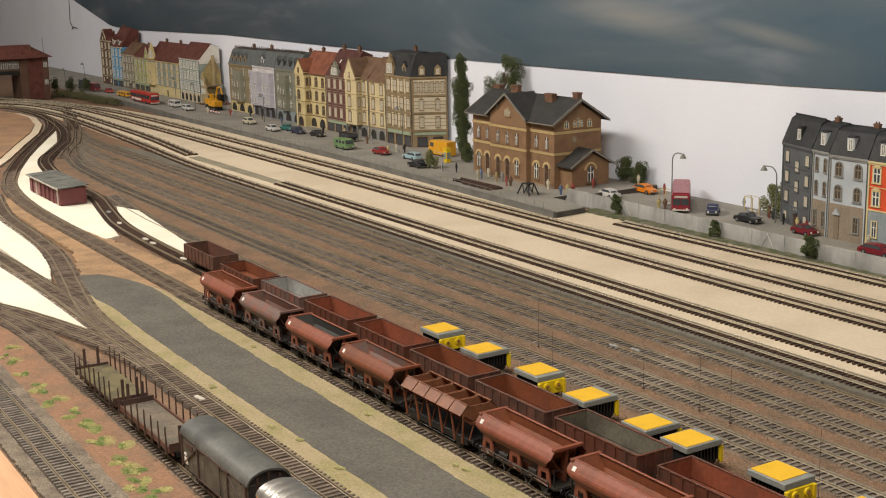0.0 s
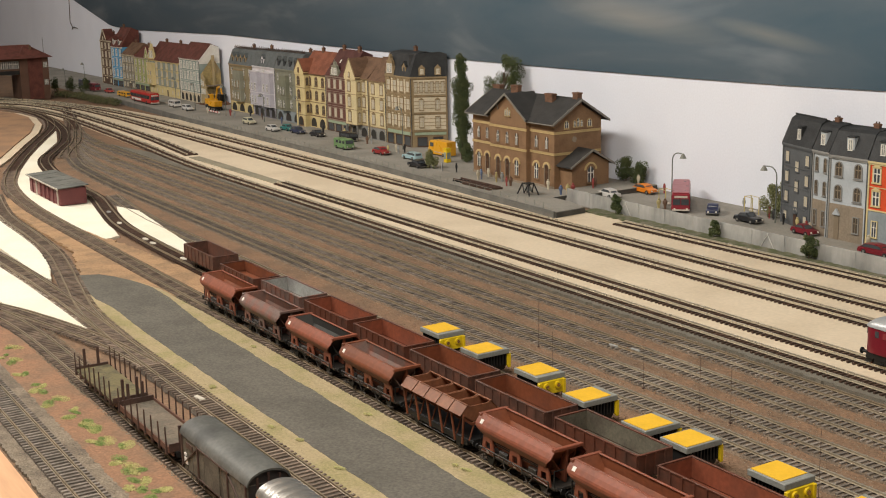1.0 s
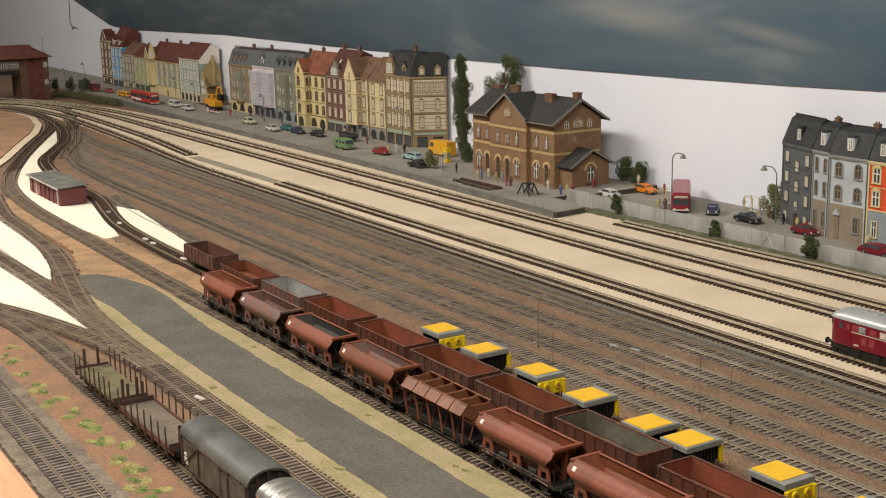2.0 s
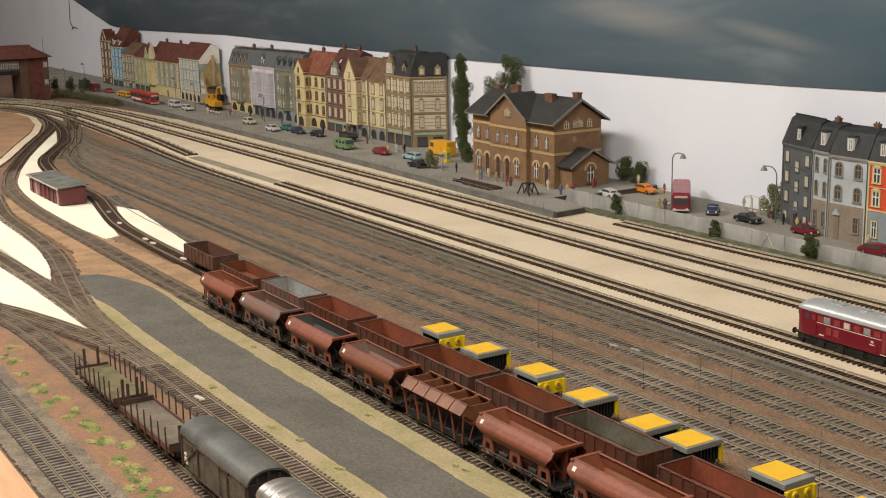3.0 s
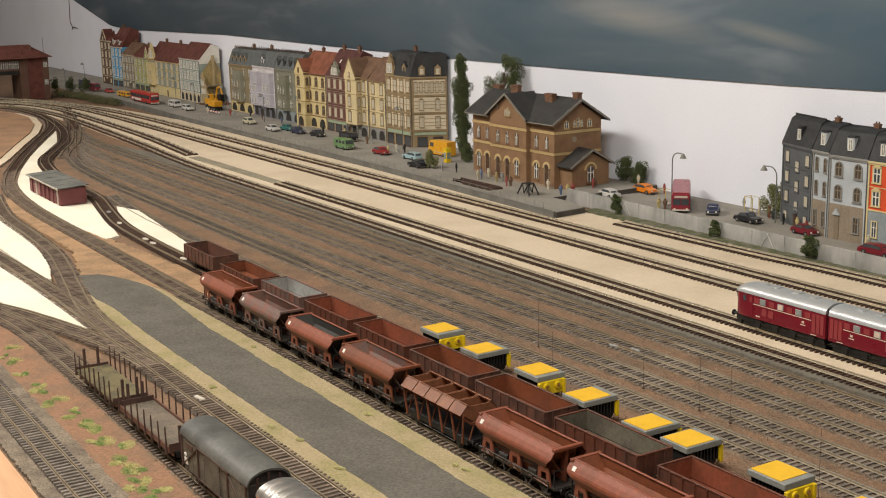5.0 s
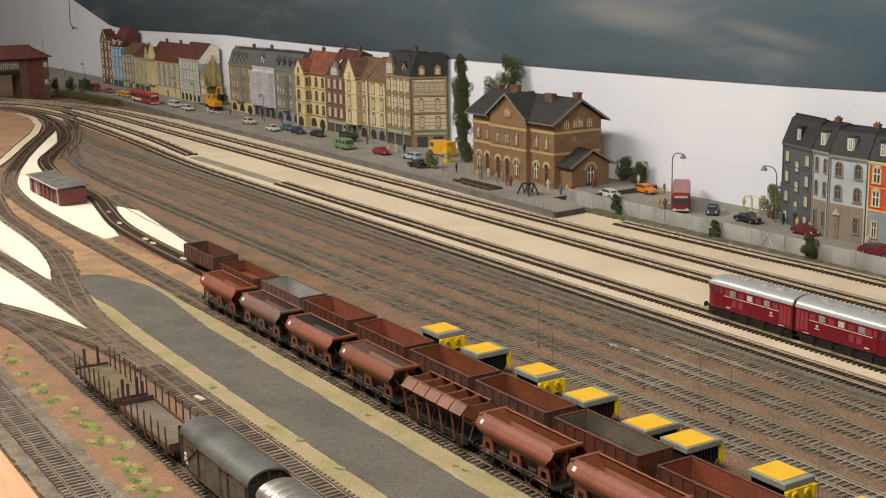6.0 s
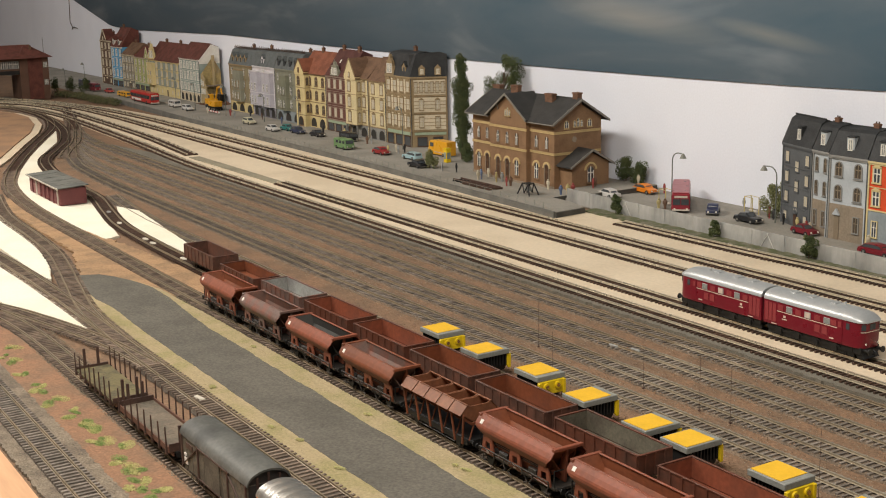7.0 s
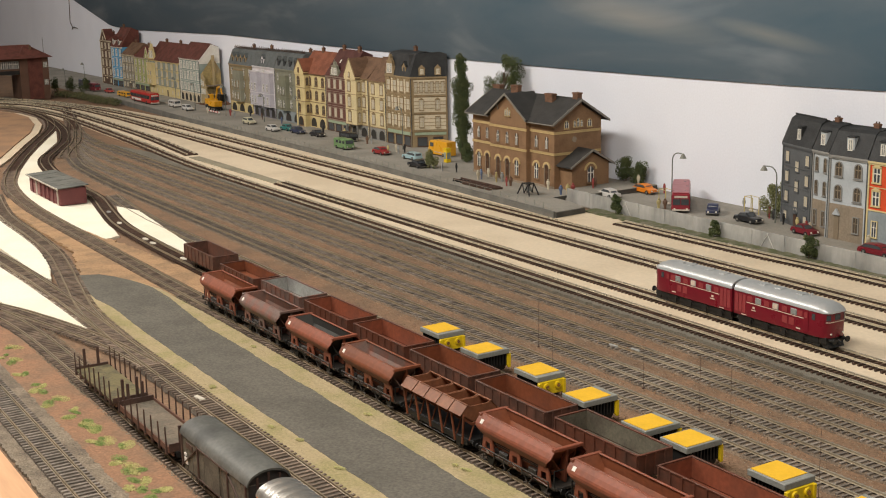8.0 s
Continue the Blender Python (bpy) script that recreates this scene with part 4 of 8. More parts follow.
    if ribbed:
        for k in range(13):
            px = -half + (k + 0.5) * 2 * half / 13
            lo = [Vector((0, p * 0.99, q - 0.0003)) for p, q in arc]
            hi = [Vector((0, p * 1.045, ze - 0.0005 + (q - ze) * 1.2)) for p, q in arc]
            rings = []
            for u in range(7):
                k2 = math.sin(math.pi * u / 6)
                rings.append([a0.lerp(b0, k2) + Vector((px + (u / 3 - 1) * 0.0034, 0, 0)) for a0, b0 in zip(lo, hi)])
            part("roof_rib", Shape().loft(rings, closed=False, cap=False), roof, rf, smooth=True)
    wheels(w, (-half * 0.6, half * 0.6))
    buffers(w, half + 0.0015, 0.0105)


box_wagon(-0.8315, 0.063, M_BOXWALL, M_BOXROOF, False, "weathered grey-brown covered wagon with dark rounded roof")
box_wagon(-0.6875, 0.064, M_TAN, M_SILVER, True, "orange-brown covered wagon with ribbed silver roof")

M_YELLOW = paint("bright_yellow", (0.72, 0.42, 0.025), 0.55, var=0.06)
M_YELLOW2 = paint("glossy_yellow", (0.72, 0.5, 0.012), 0.35, var=0.06)
M_GREYFRAME = paint("light_grey_frame", (0.225, 0.228, 0.205), 0.55, var=0.16)
M_BRASS = paint("brass_lens", (0.5, 0.33, 0.12), 0.25, metal=0.8)


def yellow_machine(x, y, turn, label):
    """A short ballast machine: grey roof slab with a yellow panel, black ribbed body, yellow end plate with two lenses."""
    w = thing("yard_machine", pose(x, y, RAIL_TOP - 0.0022, 0, 0, turn), label, "rail machine", "yellow-roofed yard machines")
    hx, hy, zt = 0.0184, 0.0156, 0.0225
    part("roof_slab", Shape().box(-hx, hx, -hy, hy, zt - 0.005, zt), M_GREYFRAME, w, bevel=0.0005)
    part("roof_panel", Shape().box(-hx + 0.0015, hx - 0.006, -hy + 0.002, hy - 0.002, zt, zt + 0.0005), M_YELLOW, w, "flat yellow roof panel")
    part("body", Shape().box(-hx + 0.002, hx - 0.002, -hy + 0.004, hy - 0.004, 0.005, zt - 0.005), M_BLACK, w)
    fin = Shape().box(-0.0007, 0.0007, -hy + 0.002, hy - 0.002, 0.006, zt - 0.0052).mesh("fin", M_BLACK)
    for k in range(10):
        part("fin", fin, M_BLACK, w, m=pose(-hx + 0.003 + k * (2 * hx - 0.006) / 9, 0, 0))
    ep = part("end_plate", Shape().box(hx - 0.002, hx + 0.001, -hy + 0.001, hy - 0.001, 0.0045, zt - 0.005), M_YELLOW2, w, "glossy yellow end plate", bevel=0.0006)
    for sg in (-1, 1):
        part("lens_ring", Shape().tube((hx + 0.0008, sg * 0.0062, 0.0125), (hx + 0.0026, sg * 0.0062, 0.0125), 0.0036, 0.0032, sides=16), M_YELLOW2, ep)
        part("lens", Shape().tube((hx + 0.0024, sg * 0.0062, 0.0125), (hx + 0.003, sg * 0.0062, 0.0125), 0.0019, sides=12), M_BRASS, ep)
        part("corner_post", Shape().box(hx - 0.001, hx + 0.0022, sg * (hy - 0.002) - 0.0015, sg * (hy - 0.002) + 0.0015, 0.003, zt - 0.0055), M_YELLOW2, ep, bevel=0.0004)
    wheels(w, (-0.0125, 0.0125))
    return w


for i, (mx, my, turn) in enumerate(((-1.0705, 0.662, 0), (-0.9885, 0.6595, 90), (-0.902, 0.6615, 0), (-0.8225, 0.657, 90), (-0.741, 0.6545, 90), (-0.6955, 0.656, 90), (-0.6075, 0.662, 0), (-0.532, 0.6625, 90))):
    yellow_machine(mx, my, turn, "yellow-roofed grey yard machine with round lenses" if turn == 0 else "yellow-roofed grey yard machine showing its black fins")


# ---- the moving double locomotive ----
M_CRIMSON = paint("crimson_body", (0.165, 0.01, 0.019), 0.3, var=0.06)
M_CRIMSONL = paint("light_crimson_louvre", (0.26, 0.04, 0.042), 0.45, var=0.08)
M_CREAMLINE = paint("cream_line", (0.62, 0.5, 0.4), 0.5)
M_SILVERROOF = paint("silver_roof", (0.46, 0.47, 0.47), 0.42, metal=0.45, var=0.06)
M_GLASS = paint("dark_window_glass", (0.06, 0.065, 0.07), 0.1, spec=0.6, bump=0.0)
M_GLASSL = paint("pale_window_glass", (0.26, 0.27, 0.25), 0.12, spec=0.6, bump=0.0)
M_LAMPGLASS = paint("headlight_glass", (0.75, 0.72, 0.62), 0.15)
P_Y = 0.98


def loco_unit(label):
    """One half of the locomotive; local x runs from the inner end (0) to the cab front (0.1185)."""
    u = thing("diesel_locomotive", pose(0, 0, 0), label, "locomotive", "double locomotive halves")
    W, z0, ze, zt = 0.0165, 0.0125, 0.0385, 0.0482
    stations = [(0.001, 1.0, 0.0), (0.1, 1.0, 0.0), (0.108, 0.99, 0.0004), (0.113, 0.965, 0.0014), (0.1168, 0.92, 0.003), (0.1205, 0.8, 0.0056), (0.1232, 0.56, 0.0082)]
    loops = []
    for x, k, d in stations:
        loops.append([Vector((x, W * k * a, z)) for a, z in ((-0.97, z0), (-1.0, z0 + 0.003), (-1.0, ze - 0.002), (-0.985, ze), (0.985, ze), (1.0, ze - 0.002), (1.0, z0 + 0.003), (0.97, z0))])
    part("body", Shape().loft(loops), M_CRIMSON, u, smooth=True)
    rl = []
    for x, k, d in stations:
        rl.append([Vector((x + (0.0012 if x > 0.11 else 0), W * 1.03 * k * math.cos(a), ze - 0.0006 + (zt - ze - d) * math.sin(a) ** 0.8)) for a in [math.pi * i / 14 for i in range(15)]])
    rf = part("roof", Shape().loft(rl), M_SILVERROOF, u, "silver-grey rounded roof", smooth=True)
    for x in (0.028, 0.05, 0.078):
        part("roof_hatch", Shape().box(x - 0.004, x + 0.004, -0.005, 0.005, zt - 0.0012, zt + 0.0001), M_SILVERROOF, rf, bevel=0.0002)
    part("exhaust", Shape().tube((0.088, 0.003, zt - 0.001), (0.088, 0.003, zt + 0.0015), 0.0014), M_SILVERROOF, rf)
    part("gangway", Shape().box(-0.002, 0.0012, -0.0135, 0.0135, z0 - 0.002, ze + 0.004), M_BLACK, u)
    for sg in (-1, 1):
        def side(name, x0, x1, za, zb, mtl, out=0.0004, lb="", parent=None):
            y0, y1 = sorted((sg * (W - 0.0004), sg * (W + out)))
            return part(name, Shape().box(x0, x1, y0, y1, za, zb), mtl, parent or u, lb)
        side("cream_line", 0.019, 0.101, 0.0278, 0.0285, M_CREAMLINE, 0.0003)
        for k in range(3):
            side("louvre", 0.003 + k * 0.0052, 0.0072 + k * 0.0052, z0 + 0.0035, ze - 0.003, M_CRIMSONL)
        for x in (0.0235, 0.0465, 0.0705, 0.0905):
            side("louvre", x - 0.0035, x + 0.0035, 0.0295, 0.0352, M_CRIMSONL)
        for x in (0.071, 0.08):
            side("louvre", x - 0.0032, x + 0.0032, 0.018, 0.0255, M_CRIMSONL)
        for x in (0.035, 0.0585, 0.0825):
            wn = side("side_window", x - 0.0038, x + 0.0038, 0.0293, 0.0356, M_SILVERROOF, 0.0005)
            side("pane", x - 0.0031, x + 0.0031, 0.0299, 0.035, M_GLASSL if x != 0.0585 else M_CREAMLINE, 0.0008, parent=wn)
        side("cab_door", 0.0955, 0.1015, z0 + 0.002, ze - 0.001, M_CRIMSON, 0.0005)
        side("louvre", 0.0967, 0.1003, 0.0295, 0.0352, M_CRIMSONL, 0.0008)
        part("cab_window", Shape().box(0.1055, 0.1095, min(sg * 0.0155, sg * 0.0167), max(sg * 0.0155, sg * 0.0167), 0.0293, 0.0355), M_GLASS, u)
        side("number_plate", 0.026, 0.032, 0.0205, 0.0215, M_CREAMLINE, 0.0003, "plain cream bar")
        side("number_plate", 0.0275, 0.0305, 0.0228, 0.025, M_CREAMLINE, 0.0003, "plain cream bar")
        side("marking", 0.086, 0.0915, 0.0155, 0.0168, M_CREAMLINE, 0.0003, "plain cream bar")
        side("marking", 0.012, 0.019, 0.0135, 0.0142, M_CREAMLINE, 0.0003, "plain cream bar")
        part("frame_skirt", Shape().box(0.004, 0.112, sg * 0.013 - 0.0006, sg * 0.013 + 0.0006, 0.0065, z0), M_BLACK, u)
        for k in range(4):
            x = 0.02 + k * 0.0235
            part("axle_box", Shape().box(x - 0.0035, x + 0.0035, sg * 0.0138 - 0.0009, sg * 0.0138 + 0.0009, 0.0035, 0.0095), M_BLACK, u, bevel=0.0004)
            part("spring", Shape().prism([(x - 0.008, 0.0092), (x + 0.008, 0.0092), (x + 0.003, 0.0113), (x - 0.003, 0.0113)], sg * 0.0142 - 0.0006, sg * 0.0142 + 0.0006, "y"), M_BLACK, u)
        part("headlight", Shape().tube((0.1185, sg * 0.0085, 0.0165), (0.1239, sg * 0.0085, 0.0165), 0.0011, sides=12), M_LAMPGLASS, u)
        part("step", Shape().box(0.1, 0.106, sg * 0.0148 - 0.001, sg * 0.0148 + 0.001, 0.004, 0.0048), M_BLACK, u)
        s = Shape().tube((0.115, sg * 0.0092, 0.0105), (0.1285, sg * 0.0092, 0.0105), 0.0017)
        s.tube((0.1285, sg * 0.0092, 0.0105), (0.1296, sg * 0.0092, 0.0105), 0.0031, sides=14)
        part("buffer", s, M_BLACK, u)
    part("front_window", Shape().box(0.1226, 0.1236, -0.0038, 0.0038, 0.0305, 0.0362), M_GLASS, u)
    part("front_line", Shape().box(0.1226, 0.1235, -0.0092, 0.0092, 0.0283, 0.029), M_CREAMLINE, u)
    for sg in (-1, 1):
        turned = pose(0.1219, sg * 0.0112, 0, 0, 0, sg * 34)
        part("front_window", Shape().box(-0.0008, 0.0006, -0.0022, 0.0022, 0.0305, 0.0362), M_GLASS, u, m=turned)
        part("front_line", Shape().box(-0.0008, 0.0005, -0.0027, 0.0027, 0.0283, 0.029), M_CREAMLINE, u, m=turned)
    part("headlight", Shape().tube((0.12, 0, 0.0388), (0.1236, 0, 0.0388), 0.0013, sides=12), M_LAMPGLASS, u)
    # black sheets added behind the axle boxes, in place of the shade there
    for sg in (-1, 1):
        part("inner_skirt", Shape().box(0.004, 0.113, sg * 0.0112 - 0.0006, sg * 0.0112 + 0.0006, 0.002, 0.0125), M_BLACK, u)
    part("buffer_beam", Shape().box(0.112, 0.1215, -0.0135, 0.0135, 0.0062, z0 + 0.0005), M_BLACK, u, bevel=0.0005)
    part("underframe", Shape().box(0.003, 0.113, -0.0095, 0.0095, 0.006, z0), M_BLACK, u)
    part("rail_guard", Shape().prism([(0.114, 0.0065), (0.1215, 0.0065), (0.1235, 0.0018), (0.117, 0.0018)], -0.0115, 0.0115, "y"), M_BLACK, u)
    part("brake_hose", Shape().pipe([(0.121, 0.004, 0.0095), (0.1255, 0.004, 0.007), (0.1245, 0.0045, 0.003)], 0.0006), M_BLACK, u)
    part("coupling_hook", Shape().box(0.116, 0.1285, -0.0015, 0.0015, 0.0055, 0.008), M_BLACK, u, bevel=0.0004)
    # stretch to the true body length; the wheels keep their shape
    for ob in u.children_recursive:
        ob.location.x *= 1.035
        for vert in ob.data.vertices:
            vert.co.x *= 1.035
    ws = wheels(u, [(0.02 + k * 0.0235) * 1.035 for k in range(4)], 0.0062)
    return u, ws


LOCO_LEAD = loco_unit("leading crimson diesel locomotive half with silver roof")
LOCO_TRAIL = loco_unit("trailing crimson diesel locomotive half with silver roof")


# ---- hut and bridge signal house ----
M_MAROON = paint("maroon_hut_wall", (0.15, 0.045, 0.045), 0.6, var=0.12)
M_HUTROOF = mat("grey_felt_roof", (0.13, 0.13, 0.115), 0.8, fine=300, coarse=40, col2=(0.09, 0.09, 0.08), var=0.2)
M_PINK = paint("faded_pink_panel", (0.28, 0.13, 0.12), 0.6)
M_PALE = paint("pale_trim", (0.55, 0.5, 0.42), 0.6)


def hut():
    w = thing("storage_hut", pose(-2.262, 0.6, 0.0006), "long maroon storage hut with flat grey felt roof", "hut")
    hx, hy, ht = 0.098, 0.023, 0.029
    part("wall", Shape().box(-hx, hx, -hy, hy, 0, ht), M_MAROON, w, bevel=0.0004)
    part("roof", Shape().prism([(-hy - 0.004, ht), (hy + 0.004, ht + 0.003), (hy + 0.004, ht + 0.0045), (-hy - 0.004, ht + 0.0015)], -hx - 0.005, hx + 0.005, "x"), M_HUTROOF, w, bevel=0.0003)
    for k in range(4):
        part("roof_seam", Shape().prism([(-hy - 0.0042, ht + 0.0013), (hy + 0.0042, ht + 0.0043), (hy + 0.0042, ht + 0.005), (-hy - 0.0042, ht + 0.002)], -hx + 0.03 + k * 0.045, -hx + 0.031 + k * 0.045, "x"), M_HUTROOF, w)
    part("fascia", Shape().box(-hx - 0.005, hx + 0.005, -hy - 0.0052, -hy - 0.004, ht - 0.001, ht + 0.0016), M_PALE, w)
    for k in range(7):
        x = -hx + 0.012 + k * 0.027
        d = part("door", Shape().box(x - 0.009, x + 0.009, -hy - 0.0008, -hy + 0.0004, 0.002, ht - 0.003), M_PINK if k < 3 else M_MAROON, w, "faded plank door")
        part("door_post", Shape().box(x + 0.0105, x + 0.0125, -hy - 0.002, -hy + 0.0004, 0.0, ht), M_PALE if k in (1, 6) else M_MAROON, w)
        part("hinge", Shape().box(x - 0.008, x - 0.002, -hy - 0.0012, -hy - 0.0006, 0.02, 0.021), M_BLACK, d)


hut()


# ---- town houses ----
def wallmat(name, col, var=0.1):
    return mat(name, col, 0.8, var=var, fine=420, coarse=30, bump=0.15, col2=tuple(v * 0.86 for v in col))


M_SLATE = mat("dark_slate", (0.029, 0.03, 0.031), 0.65, fine=500, coarse=50, var=0.3, bump=0.5)
M_SLATEG = mat("grey_slate", (0.105, 0.115, 0.115), 0.7, fine=500, coarse=50, var=0.25, bump=0.4)
M_TILE = mat("red_brown_tile", (0.118, 0.036, 0.025), 0.75, fine=500, coarse=50, var=0.3, bump=0.6)
M_DARKTILE = mat("dark_red_tile", (0.085, 0.03, 0.024), 0.75, fine=500, coarse=50, var=0.25, bump=0.5)
M_TILEO = mat("rust_tile", (0.22, 0.075, 0.04), 0.75, fine=500, coarse=50, var=0.25, bump=0.5)
M_BROWNTILE = mat("brown_tile", (0.15, 0.085, 0.05), 0.75, fine=500, coarse=50, var=0.25, bump=0.5)
M_WFRAME = paint("white_window_frame", (0.68, 0.65, 0.58), 0.6)
M_CHIM = mat("chimney_brick", (0.165, 0.085, 0.05), 0.85, fine=600, coarse=100, var=0.3)
M_STONE = wallmat("brown_stone", (0.25, 0.2, 0.145), 0.18)
M_GREYSTONE = wallmat("grey_stone", (0.24, 0.235, 0.22))
M_SHOPGREEN = paint("pale_green_sign", (0.3, 0.36, 0.25), 0.6)
M_DARKDOOR = paint("dark_brown_door", (0.07, 0.036, 0.022), 0.6)
M_CURTAIN = paint("cream_net_curtain", (0.5, 0.44, 0.31), 0.3, var=0.18, coarse=200, bump=0.0, spec=0.6)
M_GLASSW = paint("brown_shaded_glass", (0.075, 0.062, 0.048), 0.15, spec=0.6, bump=0.0)
M_SASHBR = paint("brown_sash", (0.2, 0.155, 0.105), 0.6)
M_UMBER = wallmat("umber_trim", (0.19, 0.115, 0.062))
SASHES = {"brown_shaded_glass": M_SASHBR, "cream_net_curtain": M_PALE}
WINDOW_MESHES = {}


def arch(w, h, n=8):
    """Outline of an opening with a round top; (0, 0) is the middle of its sill."""
    r = w / 2
    return [(-r, 0), (r, 0)] + [(r * math.cos(math.pi * i / n), h - r + r * math.sin(math.pi * i / n)) for i in range(n + 1)]


def window(parent, m, w, h, trim, style="plain", glass=None):
    """A window on a facade: a proud surround with sill and glazing bars, and a pane. Local -y is outwards."""
    glass = glass or M_GLASS
    key = (round(w, 4), round(h, 4), trim.name, style, glass.name)
    if key not in WINDOW_MESHES:
        t = min(0.0015, w * 0.14)
        s, g = Shape(), Shape()
        if style in ("arch", "arcade"):
            s.ring(arch(w + 2 * t, h + t), [(a, b + (0 if i > 1 else t * 0.6)) for i, (a, b) in enumerate(arch(w, h))], -0.0011, 0.0004)
            g.prism(arch(w, h), -0.0004, 0.0, "y")
        else:
            o = [(-w / 2 - t, -t), (w / 2 + t, -t), (w / 2 + t, h + t), (-w / 2 - t, h + t)]
            s.ring(o, [(-w / 2, 0), (w / 2, 0), (w / 2, h), (-w / 2, h)], -0.0011, 0.0004)
            g.box(-w / 2, w / 2, -0.0004, 0.0, 0, h)
            if style == "gable":
                s.prism([(-w / 2 - t * 1.6, h + t), (w / 2 + t * 1.6, h + t), (0, h + t + w * 0.42)], -0.0018, 0.0004, "y")
            if style == "hood":
                s.box(-w / 2 - t * 1.5, w / 2 + t * 1.5, -0.0018, 0.0004, h + t, h + t * 2)
        s.box(-w / 2 - t * 1.4, w / 2 + t * 1.4, -0.002, 0.0004, -t * 1.4, -t * 0.4)
        b, sash = w * 0.06, None
        if style not in ("shop", "arcade"):
            sash = Shape().box(-b, b, -0.0009, -0.0003, 0, h).box(-w / 2, w / 2, -0.0009, -0.0003, h * 0.62 - b, h * 0.62 + b)
            for q in (-1, 1):
                sash.box(q * (w / 2 - b * 0.8) - b * 0.8, q * (w / 2 - b * 0.8) + b * 0.8, -0.0008, -0.0003, 0, h * (0.75 if style == "arch" else 1))
            sash = sash.mesh("sash", SASHES[glass.name] if glass.name in SASHES else M_WFRAME)
        WINDOW_MESHES[key] = (s.mesh("window", trim), g.mesh("pane", glass), sash)
    a, b, sash = WINDOW_MESHES[key]
    ob = part("window", a, None, parent, m=m)
    part("pane", b, None, ob)
    if sash:
        part("sash", sash, None, ob)
    return ob


def chimney(parent, x, y, z, w=0.008, d=0.006, h=0.012):
    c = part("chimney", Shape().box(x - w / 2, x + w / 2, y - d / 2, y + d / 2, z - 0.012, z + h).box(x - w * 0.58, x + w * 0.58, y - d * 0.58, y + d * 0.58, z + h - 0.0025, z + h - 0.0008), M_CHIM, parent, bevel=0.0002)
    for k in (-1, 1):
        part("chimney_pot", Shape().tube((x + k * w * 0.25, y, z + h), (x + k * w * 0.25, y, z + h + 0.0025), 0.001), M_DARKDOOR, c)


def shed_dormer(parent, x, y, z, trim, roof, w, h, d=0.03):
    dm = part("dormer", Shape().box(x - w / 2, x + w / 2, y, y + d, z, z + h), trim, parent)
    part("dormer_roof", Shape().prism([(y - 0.0012, z + h), (y + d, z + h + 0.002), (y + d, z + h + 0.0034), (y - 0.0012, z + h + 0.0014)], x - w * 0.56, x + w * 0.56, "x"), roof, dm)
    window(dm, pose(x, y, z + h * 0.16), w * 0.5, h * 0.66, M_WFRAME, "plain", M_GLASSL)


def dormer(parent, x, y, z, trim, roof, w=0.009, h=0.012, d=0.014):
    dm = part("dormer", Shape().prism([(x - w / 2, z), (x + w / 2, z), (x + w / 2, z + h * 0.7), (x, z + h), (x - w / 2, z + h * 0.7)], y, y + d, "y"), trim, parent)
    part("dormer_roof", Shape().prism([(x - w * 0.62, z + h * 0.66), (x, z + h * 1.04), (x + w * 0.62, z + h * 0.66), (x + w * 0.62, z + h * 0.78), (x, z + h * 1.18), (x - w * 0.62, z + h * 0.78)], y - 0.0012, y + d, "y"), roof, dm)
    part("dormer_pane", Shape().box(x - w * 0.22, x + w * 0.22, y - 0.0005, y + 0.0002, z + h * 0.12, z + h * 0.62), M_GLASS, dm)


